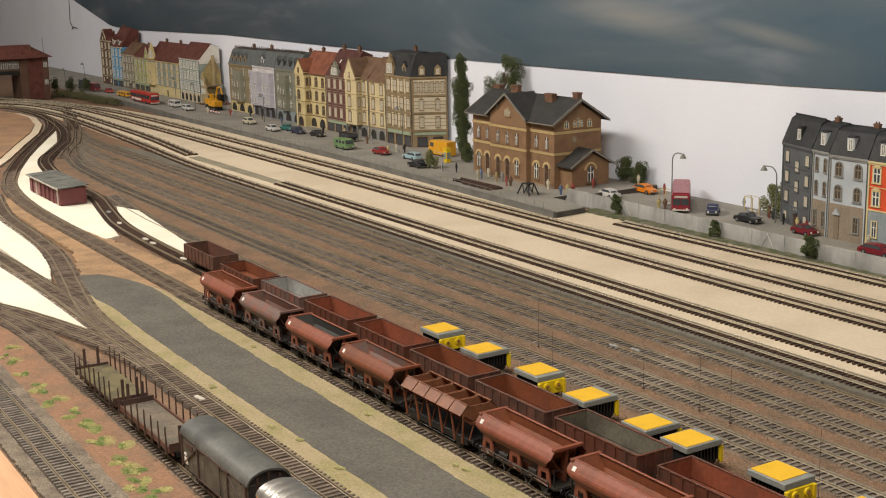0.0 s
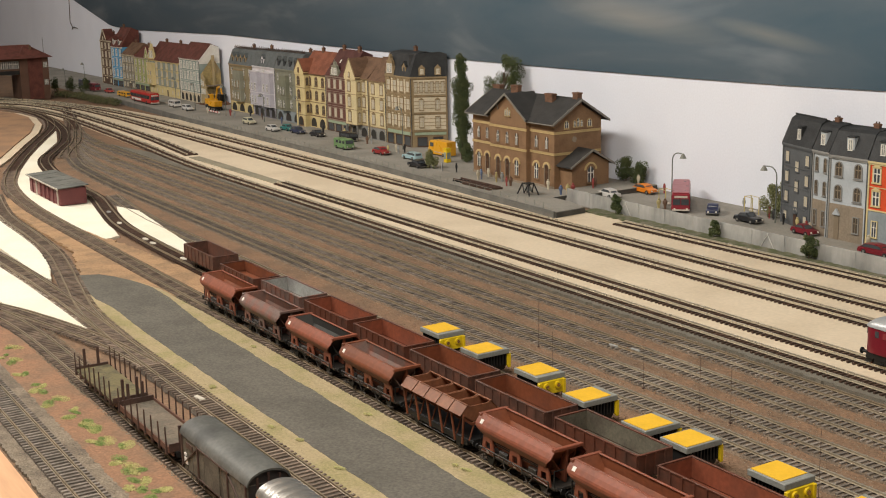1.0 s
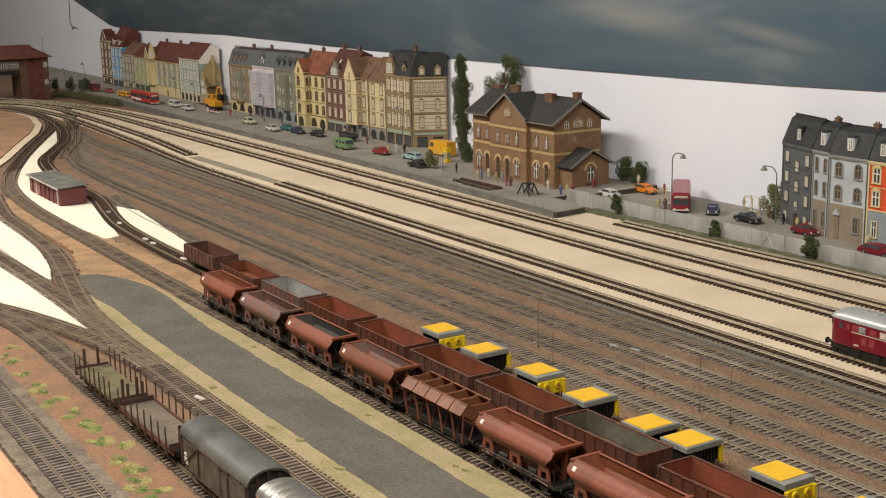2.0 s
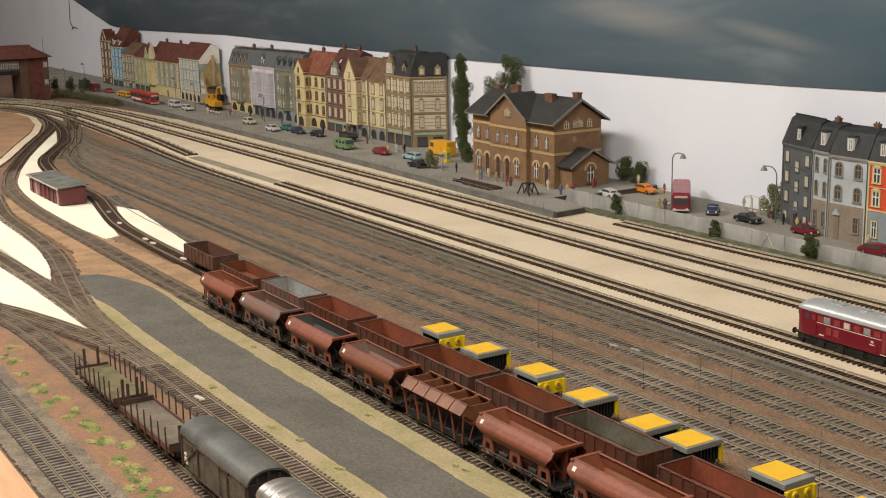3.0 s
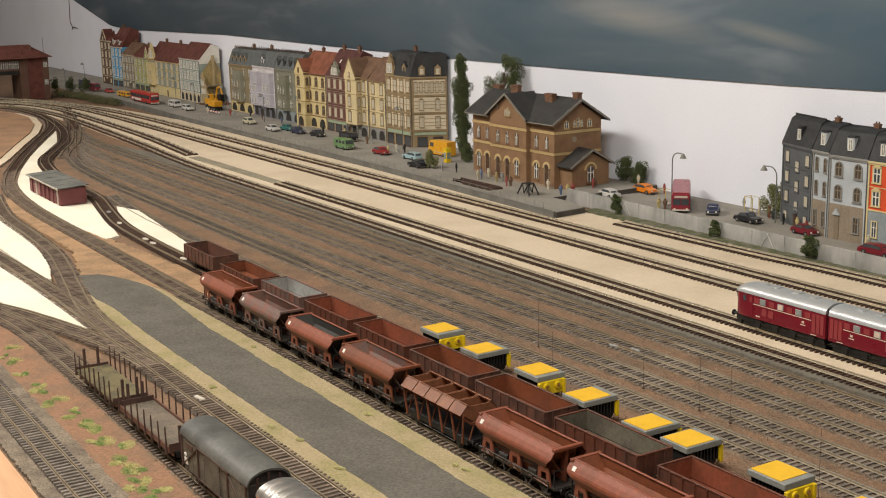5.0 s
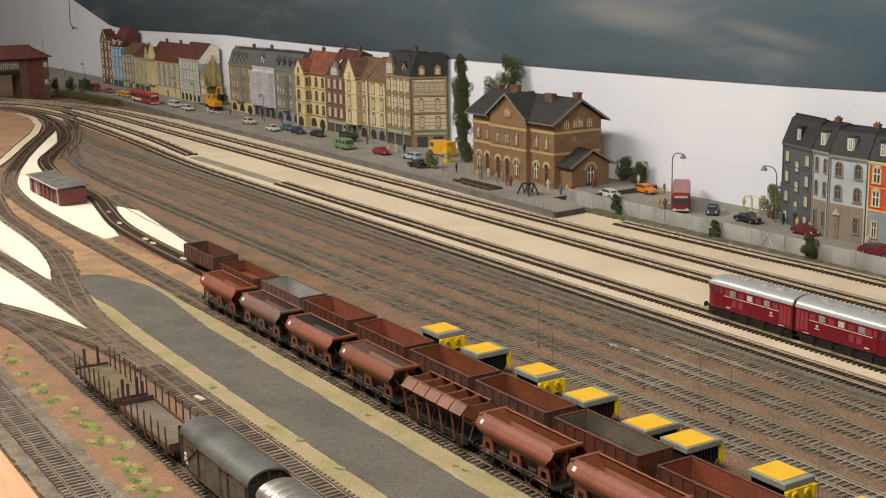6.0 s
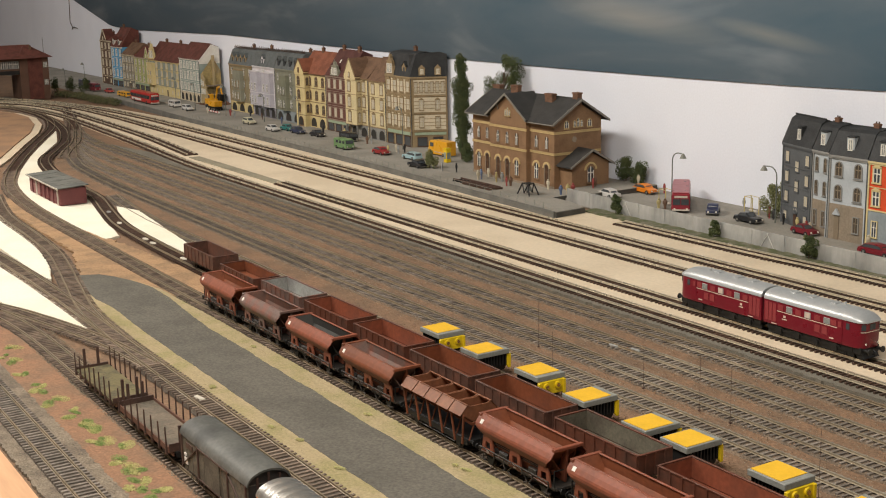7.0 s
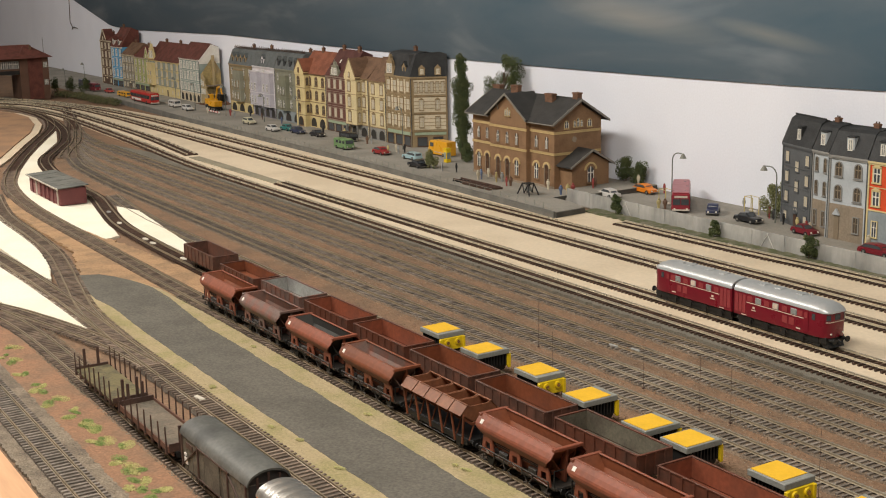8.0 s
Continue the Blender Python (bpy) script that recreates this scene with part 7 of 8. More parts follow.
def vehicles():
    red, maroon, black = car_paint("bright_red", (0.4, 0.03, 0.025)), car_paint("maroon", (0.16, 0.012, 0.02)), car_paint("black", (0.018, 0.018, 0.02))
    green, blue, pale = car_paint("moss_green", (0.14, 0.24, 0.1)), car_paint("night_blue", (0.03, 0.036, 0.075)), car_paint("pale_blue", (0.3, 0.43, 0.46))
    white, orange, beige = car_paint("off_white", (0.55, 0.53, 0.5)), car_paint("orange", (0.68, 0.2, 0.015)), car_paint("beige", (0.5, 0.46, 0.32))
    teal, yellow = car_paint("teal", (0.03, 0.16, 0.15)), car_paint("amber", (0.68, 0.33, 0.02))
    van(-2.427, 1.262, 0, green, "moss-green delivery van on the square", 0.0275, 0.0225)
    van(-2.53, 1.328, 0, black, "black delivery van beside the green van", 0.026, 0.02)
    motor_car(-2.301, 1.283, 0, car_paint("dark_red", (0.26, 0.022, 0.022)), "dark red rounded saloon car", kind="round")
    motor_car(-2.198, 1.296, 180, pale, "pale blue estate car", kind="estate", scale=1.1)
    motor_car(-2.103, 1.252, 180, black, "low black sports car")
    van(-2.205, 1.372, 180, yellow, "amber box van beside the poplar", 0.036, 0.03, box=True)
    motor_car(-2.73, 1.299, 0, blue, "dark blue saloon car with red roof", kind="estate")
    motor_car(-2.65, 1.31, 0, black, "black saloon car on the square")
    motor_car(-2.8, 1.305, 0, teal, "dark teal saloon car on the square")
    motor_car(-2.815, 1.272, 0, white, "light grey saloon car on the square")
    motor_car(-2.988, 1.287, 0, beige, "beige estate car on the square", kind="estate")
    motor_car(-3.404, 1.283, 0, white, "off-white estate car on the square", kind="estate")
    van(-3.518, 1.288, 0, white, "light grey small van", 0.024, 0.02)
    bus(-3.7, 1.262, 0, red, "red single-deck bus with blank white side panels", L=0.088, h=0.032)
    van(-3.93, 1.278, 0, yellow, "amber long flat van", 0.045, 0.016)
    motor_car(-4.093, 1.28, 0, red, "red saloon car at the square end")
    van(-4.19, 1.262, 0, maroon, "dark red lorry near the bushes", 0.032, 0.026)
    van(-4.31, 1.265, 0, blue, "dark blue lorry near the bushes", 0.034, 0.03)
    motor_car(-1.628, 1.417, 0, orange, "orange small saloon car", z=0.005, kind="round")
    motor_car(-1.635, 1.342, 180, white, "off-white saloon car behind the fence", z=0.005)
    bus(-1.5037, 1.385, -43, car_paint("faded_maroon", (0.26, 0.03, 0.042)), "faded maroon bus parked on the street", L=0.066, h=0.031, z=0.005, stripe=False)
    motor_car(-1.424, 1.378, -48, blue, "dark blue small car", z=0.005, kind="round", scale=0.85)
    motor_car(-1.343, 1.372, 0, black, "black saloon car on the street", z=0.005, scale=0.92)
    motor_car(-1.232, 1.371, -8, maroon, "maroon saloon car by the house", z=0.005, scale=0.85)
    motor_car(-1.082, 1.345, 0, maroon, "dark maroon saloon car by the fence", z=0.005, kind="round", scale=1.15)


vehicles()


# ---- excavator and barrier ----
def excavator():
    e = thing("excavator", pose(-3.42, 1.365, 0.008), "amber tracked excavator with raised bucket arm", "excavator")
    am = CAR_PAINTS["amber"]
    for sg in (-1, 1):
        part("crawler_track", Shape().box(-0.022, 0.022, sg * 0.012 - 0.0035, sg * 0.012 + 0.0035, 0, 0.0085), M_TYRE, e, bevel=0.002)
    part("body", Shape().box(-0.024, 0.016, -0.0145, 0.0145, 0.0105, 0.026), am, e, bevel=0.001)
    part("turntable", Shape().tube((0, 0, 0.0075), (0, 0, 0.011), 0.008, sides=14), M_BLACK, e)
    part("cab", Shape().box(0.001, 0.014, -0.014, -0.002, 0.026, 0.04), am, e, bevel=0.0008)
    part("cab_window", Shape().box(0.0035, 0.0125, -0.0145, -0.0138, 0.029, 0.038), M_GLASS, e)
    part("boom", Shape().pipe([(0.012, 0.004, 0.024), (0.03, 0.004, 0.058), (0.055, 0.004, 0.062)], 0.003), am, e)
    part("dipper_arm", Shape().pipe([(0.055, 0.004, 0.062), (0.062, 0.004, 0.036)], 0.0024), am, e)
    part("bucket", Shape().prism([(0.05, 0.042), (0.07, 0.042), (0.068, 0.024), (0.056, 0.02), (0.048, 0.03)], -0.006, 0.014, "y"), M_BLACK, e, bevel=0.0008)
    t = thing("tipper_truck", pose(-3.352, 1.345, 0.008), "amber tipper truck by the building site", "truck")
    part("tub", Shape().prism([(-0.024, 0.011), (0.02, 0.011), (0.024, 0.026), (-0.027, 0.026)], -0.0115, 0.0115, "y"), am, t, bevel=0.0006)
    part("chassis", Shape().box(-0.026, 0.028, -0.008, 0.008, 0.0055, 0.0105), M_BLACK, t)
    road_wheels(t, (-0.017, 0.0, 0.019), 0.0105, 0.0045)
    b = thing("road_barrier", pose(-3.265, 1.302, 0.008), "red and white striped building-site barrier", "barrier")
    for k in range(10):
        part("barrier_board", Shape().box(-0.045 + k * 0.009, -0.0362 + k * 0.009, -0.0006, 0.0006, 0.0055, 0.0095), M_MARK if k % 2 else CAR_PAINTS["bright_red"], b)
    for x in (-0.04, 0, 0.04):
        part("barrier_post", Shape().box(x - 0.0008, x + 0.0008, 0.0006, 0.002, 0, 0.0098), M_GREYFRAME, b)


excavator()


# ---- street furniture ----
M_RAILING = paint("pale_railing", (0.24, 0.24, 0.2), 0.6)
M_POST = paint("grey_green_post", (0.13, 0.14, 0.12), 0.5)
M_SHADE = paint("grey_lamp_shade", (0.2, 0.2, 0.17), 0.5)


def street_lamp(x, y, z, h, arm, turn, label):
    """A curved post with a bell shade hanging from the arm's end."""
    s = thing("street_lamp", pose(x, y, z, 0, 0, turn), label, "street lamp", "street lamps")
    pts = [(0, 0, 0), (0, 0, h - arm * 0.55)] + [(arm * 0.55 * (1 - math.cos(a)), 0, h - arm * 0.55 + arm * 0.55 * math.sin(a)) for a in (0.4, 0.8, 1.2, 1.57)] + [(arm, 0, h - 0.0008)]
    part("post", Shape().pipe(pts, 0.0009), M_POST, s)
    part("foot", Shape().tube((0, 0, 0), (0, 0, 0.006), 0.0016, 0.0012), M_POST, s)
    part("shade", Shape().tube((arm, 0, h - 0.0075), (arm, 0, h), 0.0055, 0.0014, sides=12), M_SHADE, s)


street_lamp(-1.484, 1.347, 0.005, 0.092, 0.022, 5, "grey curved street lamp with bell shade by the bus")
street_lamp(-1.316, 1.4, 0.005, 0.083, 0.026, 180, "grey curved street lamp with bell shade by the dark house")
for lx, ly, lh, lt in ((-4.461, 1.311, 0.075, 180), (-4.307, 1.2, 0.07, 180), (-3.0, 1.334, 0.07, 180), (-3.39, 1.3, 0.075, 180), (-3.2, 1.312, 0.08, 180), (-2.33, 1.352, 0.09, 180), (-2.83, 1.35, 0.075, 180), (-3.62, 1.33, 0.075, 180)):
    street_lamp(lx, ly, 0.008, lh, 0.022, lt, "slim grey street lamp along the square")


M_PALEYEL = paint("pale_yellow_frame", (0.5, 0.4, 0.14), 0.5)


def bus_shelter(x, y, label):
    b = thing("bus_shelter", pose(x, y, 0.005, 0, 0, -10), label, "shelter")
    for px, py in ((-0.01, -0.006), (0.01, -0.006), (-0.01, 0.006), (0.01, 0.006)):
        part("shelter_post", Shape().box(px - 0.0005, px + 0.0005, py - 0.0005, py + 0.0005, 0, 0.027), M_PALEYEL, b)
    part("shelter_rail", Shape().box(-0.0108, 0.0108, -0.0064, -0.0056, 0.0268, 0.0275).box(-0.0108, 0.0108, 0.0056, 0.0064, 0.0268, 0.0275).box(-0.0108, -0.0098, -0.0055, 0.0055, 0.0268, 0.0275), M_PALEYEL, b)
    part("bench", Shape().box(-0.009, 0.009, 0.001, 0.005, 0.005, 0.0062), M_PALE, b)


bus_shelter(-1.515, 1.362, "slender yellow frame shelter beside the bus")
bus_shelter(-1.384, 1.42, "slender yellow frame shelter by the hedge")


def phone_box():
    p = thing("telephone_box", pose(-2.118, 1.33, 0.008), "yellow telephone box with grey windows", "telephone box")
    part("box_frame", Shape().box(-0.0055, 0.0055, -0.0055, 0.0055, 0, 0.026), M_YELLOW2, p, bevel=0.0006)
    for k in (0, 90, 180, 270):
        part("box_window", Shape().box(-0.004, 0.004, -0.0058, -0.0053, 0.007, 0.02), M_GLASSL, p, m=pose(0, 0, 0, 0, 0, k))
    part("box_roof", Shape().box(-0.006, 0.006, -0.006, 0.006, 0.026, 0.0285), M_YELLOW2, p, bevel=0.0006)


phone_box()




def plaza_furniture():
    # low railing along the platform edge
    f = thing("railing", pose(0, 0, 0.009), "thin grey-green railing along the platform edge", "railing")
    def edge(x):
        return 1.2085 - (x + 3.2) * 0.0063 if x < -2.2 else 1.2022 - (x + 2.2) * 0.0328
    for z in (0.0055, 0.0108):
        part("railing_bar", Shape().pipe([(x, edge(x), z) for x in (-3.2, -2.2, -1.58)], 0.00022, 5), M_RAILING, f)
    post = Shape().box(-0.00028, 0.00028, -0.00028, 0.00028, 0, 0.011).mesh("railing_post", M_RAILING)
    for k in range(65):
        part("railing_post", post, None, f, m=pose(-3.2 + k * 0.025, edge(-3.2 + k * 0.025), 0))
    # stack of track panels on the platform
    r = thing("track_panel_stack", pose(-1.858, 1.226, 0.008), "rusty brown stack of spare track panels", "track panels")
    for sg in (-1, 1):
        part("panel_rail", Shape().box(-0.062, 0.064, sg * 0.008 - 0.0008, sg * 0.008 + 0.0008, 0.003, 0.0055), M_STAKE, r)
    for k in range(17):
        part("panel_sleeper", Shape().box(-0.025 + k * 0.0052, -0.0218 + k * 0.0052, -0.0145, 0.0145, 0, 0.003), M_SLEEPD, r)
    for k in range(3):
        part("panel_clamp", Shape().box(-0.062 + k * 0.012, -0.06 + k * 0.012, -0.01, 0.01, 0, 0.003), M_BLACK, r)
    # black folding frame with a round lamp
    h = thing("folding_frame", pose(-1.725, 1.243, 0.008), "black folding frame stand with pale canvas", "stand")
    for sg in (-1, 1):
        part("frame_leg", Shape().pipe([(-0.017, sg * 0.01, 0), (-0.008, sg * 0.006, 0.019), (0.008, sg * 0.006, 0.019), (0.017, sg * 0.01, 0)], 0.0012), M_BLACK, h)
        part("frame_brace", Shape().pipe([(-0.008, sg * 0.006, 0.019), (0.0, sg * 0.0085, 0.003), (0.008, sg * 0.006, 0.019)], 0.001), M_BLACK, h)
    part("frame_top", Shape().box(-0.009, 0.009, -0.007, 0.007, 0.018, 0.0195), M_BLACK, h)
    part("canvas", Shape().box(-0.004, 0.004, -0.0065, 0.005, 0.006, 0.012), M_GREYFRAME, h, bevel=0.0008)
    w = thing("loading_terrace", pose(-1.655, 1.37, 0.005), "low grey loading terrace with dark stone side", "terrace")
    part("ramp_body", Shape().box(-0.048, 0.016, -0.052, 0.084, 0, 0.0075), M_TERRACE, w)
    part("ramp_top", Shape().box(-0.048, 0.0168, -0.053, 0.084, 0.0075, 0.0088), M_PLAZA, w, bevel=0.0003)


plaza_furniture()


M_FENCE = mat("translucent_fence", (0.52, 0.51, 0.475), 0.6, fine=130, coarse=22, col2=(0.33, 0.325, 0.305), var=0.12, stretch=(1.2, 1.2, 0.5), world_space=True, bump=0.05)
M_FENCE.node_tree.nodes["Principled BSDF"].inputs["Alpha"].default_value = 0.52
M_STRUT = paint("pale_fence_strut", (0.55, 0.54, 0.5), 0.5)


def street_wall():
    w = thing("panel_fence", pose(0, 0, 0), "translucent grey plastic fence panels along the street", "fence")
    x, k = -1.665, 0
    panel = {}
    while x < 0.3:
        ln = 0.06
        if "m" not in panel:
            panel["m"] = Shape().box(0.0003, ln - 0.0003, -0.0013, 0.0013, -0.002, 0.0225).mesh("fence_panel", M_FENCE, 0.0004)
            panel["p"] = Shape().box(-0.0006, 0.0006, -0.0016, 0.0016, -0.002, 0.0226).mesh("fence_post", M_FENCE, 0.0003)
        yy = 1.2805
        part("fence_panel", panel["m"], None, w, m=pose(x, yy, random.Random(k).uniform(-0.0004, 0.0004), random.Random(k).uniform(-1.5, 1.5), 0, 0))
        part("fence_post", panel["p"], None, w, m=pose(x, yy, 0))
        if k % 5 == 2:
            for a in (-0.013, 0.013):
                part("fence_strut", Shape().tube((-a, -0.0018, 0.0), (a * 0.1, -0.0018, 0.021), 0.0005, sides=5), M_STRUT, w, m=pose(x + 0.03, yy, 0))
        x += ln
        k += 1


street_wall()


def thin_mast(x, y, h):
    t = thing("thin_mast", pose(x, y, -0.002), "thin dark wire mast between the yard tracks", "mast", "wire masts in the yard")
    part("mast_rod", Shape().tube((0, 0, 0), (0, 0, h), 0.0002, 0.00016, sides=6), M_STAKE, t)
    part("mast_foot", Shape().box(-0.0009, 0.0009, -0.0009, 0.0009, 0, 0.0015), M_STAKE, t)


for mx, my, mh in ((-1.1, 0.694, 0.05), (-1.03, 0.7545, 0.05), (-0.925, 0.694, 0.052), (-0.865, 0.7545, 0.05), (-0.79, 0.7545, 0.048), (-0.752, 0.7545, 0.05), (-0.6, 0.694, 0.055)):
    thin_mast(mx, my, mh)


# ---- figurines: plain one-piece shapes ----
def figurine(x, y, z, col, k):
    rng = random.Random(k)
    s = Shape()
    h = rng.uniform(0.0165, 0.0185)
    rows = [(0.0, 0.0022, 0.0012), (0.1, 0.0019, 0.0011), (0.44, 0.0024, 0.0016), (0.5, 0.0036, 0.0019), (0.66, 0.0038, 0.0021), (0.8, 0.0034, 0.0018), (0.835, 0.0014, 0.0013), (0.87, 0.0018, 0.0018), (0.94, 0.0019, 0.0019), (1.0, 0.0008, 0.0008)]
    s.loft([[Vector((a * math.cos(t), b * math.sin(t), u * h)) for t in [2 * math.pi * i / 10 for i in range(10)]] for u, a, b in rows])
    ob = new("figurine", s.mesh("figurine", col, smooth=True))
    ob.matrix_world = pose(x, y, z, 0, 0, rng.uniform(0, 360))
    tagged(ob, "small plain painted figurine standing on the pavement", "figurine", "figurines in the town")


def figurines():
    cols = [paint("figure_" + n, c, 0.6) for n, c in dict(cream=(0.5, 0.44, 0.33), blue=(0.11, 0.15, 0.25), red=(0.26, 0.05, 0.045), brown=(0.14, 0.08, 0.05), black=(0.03, 0.03, 0.03), yellow=(0.45, 0.37, 0.17), grey=(0.3, 0.3, 0.29)).items()]
    spots = [(-1.906, 1.262, 0), (-1.918, 1.276, 6), (-1.907, 1.27, 1), (-1.917, 1.292, 0), (-1.89, 1.29, 3), (-1.858, 1.282, 6), (-1.862, 1.272, 5), (-1.812, 1.268, 3), (-1.816, 1.262, 2), (-2.002, 1.277, 4), (-2.031, 1.263, 6), (-1.745, 1.3, 0), (-1.688, 1.31, 2), (-1.69, 1.3, 5), (-1.688, 1.284, 1), (-2.302, 1.3, 5), (-2.286, 1.315, 6), (-2.292, 1.334, 4), (-2.31, 1.325, 0), (-3.148, 1.315, 6), (-3.193, 1.322, 2), (-3.152, 1.362, 4), (-2.46, 1.337, 3), (-2.455, 1.345, 6), (-2.93, 1.35, 1), (-3.05, 1.35, 3), (-2.61, 1.36, 5), (-2.7, 1.35, 4), (-3.3, 1.3, 0)]
    for k, (x, y, c) in enumerate(spots):
        figurine(x, y, 0.008, cols[c], k)
    for k, (x, y, c) in enumerate(((-1.66, 1.43, 0), (-1.678, 1.345, 2), (-1.69, 1.36, 3))):
        figurine(x, y, 0.0138, cols[c], 80 + k)
    street = [(-1.605, 1.44, 2), (-1.504, 1.338, 5), (-1.498, 1.346, 3), (-1.42, 1.44, 6), (-1.372, 1.425, 0), (-1.354, 1.425, 3), (-1.345, 1.418, 2), (-1.333, 1.415, 4), (-1.3, 1.4, 4), (-1.266, 1.392, 5), (-1.236, 1.378, 2), (-1.12, 1.37, 0), (-1.228, 1.376, 0)]
    for k, (x, y, c) in enumerate(street):
        figurine(x, y, 0.005, cols[c], 100 + k)


figurines()


# ---- trees and bushes ----
M_LEAF = mat("dark_leaf", (0.062, 0.083, 0.032), 0.9, fine=300, coarse=90, col2=(0.095, 0.108, 0.04), var=0.4, bump=0.0, world_space=True)
M_LEAFL = mat("light_leaf", (0.16, 0.17, 0.07), 0.9, fine=300, coarse=90, col2=(0.24, 0.23, 0.11), var=0.4, bump=0.0, world_space=True)
M_BARK = mat("brown_bark", (0.09, 0.06, 0.04), 0.9, fine=500, coarse=60)


def leaves(s, rng, centre, radius, count, size, squash=1.0):
    """Small folded leaf flakes scattered in an uneven clump."""
    for _ in range(count):
        d = Vector((rng.gauss(0, 1), rng.gauss(0, 1), rng.gauss(0, 1))).normalized() * radius * rng.uniform(0.35, 1.05) ** 0.6
        p = Vector(centre) + Vector((d.x, d.y, d.z * squash))
        a = Vector((rng.gauss(0, 1), rng.gauss(0, 1), rng.gauss(0, 1))).normalized() * size * rng.uniform(0.6, 1.3)
        b = a.orthogonal().normalized() * size * rng.uniform(0.5, 0.9)
        n = a.cross(b).normalized() * size * 0.25
        s.add([p - a, p + b + n, p + a, p - b + n], [(0, 1, 2), (0, 2, 3)])


def tree(x, y, z, h, crown, label, mtl, seed, name="tree"):
    """crown: rows of (share of the height, sideways x, sideways y, radius)."""
    rng = random.Random(seed)
    t = thing(name, pose(x, y, z), label, name)
    tr = Shape().tube((0, 0, 0), (0.001, 0, h * 0.5), h * 0.018, h * 0.011).tube((0.001, 0, h * 0.5), (0, 0, h * 0.88), h * 0.011, h * 0.004)
    s = Shape()
    for u, dx, dy, r in crown:
        tr.tube((0, 0, h * max(0.12, u - 0.18)), (dx, dy, h * u), h * 0.007, h * 0.003, sides=6)
        for _ in range(5):
            o = Vector((rng.gauss(0, 1), rng.gauss(0, 1), rng.gauss(0, 1))) * r * 0.42
            leaves(s, rng, (dx + o.x, dy + o.y, h * u + o.z), r * 0.62, int(60 + r * 9000), 0.00115, 1.25)
    part("trunk", tr, M_BARK, t)
    part("crown", s, mtl, t)
    return t


M_STRAWTUFT = mat("olive_tuft", (0.37, 0.35, 0.14), 0.95, fine=900, coarse=120, col2=(0.42, 0.36, 0.17), var=0.25, bump=0.0)
M_DRYTUFT = mat("dry_tuft", (0.44, 0.4, 0.16), 0.95, fine=900, coarse=120, col2=(0.36, 0.35, 0.12), var=0.3, bump=0.3)


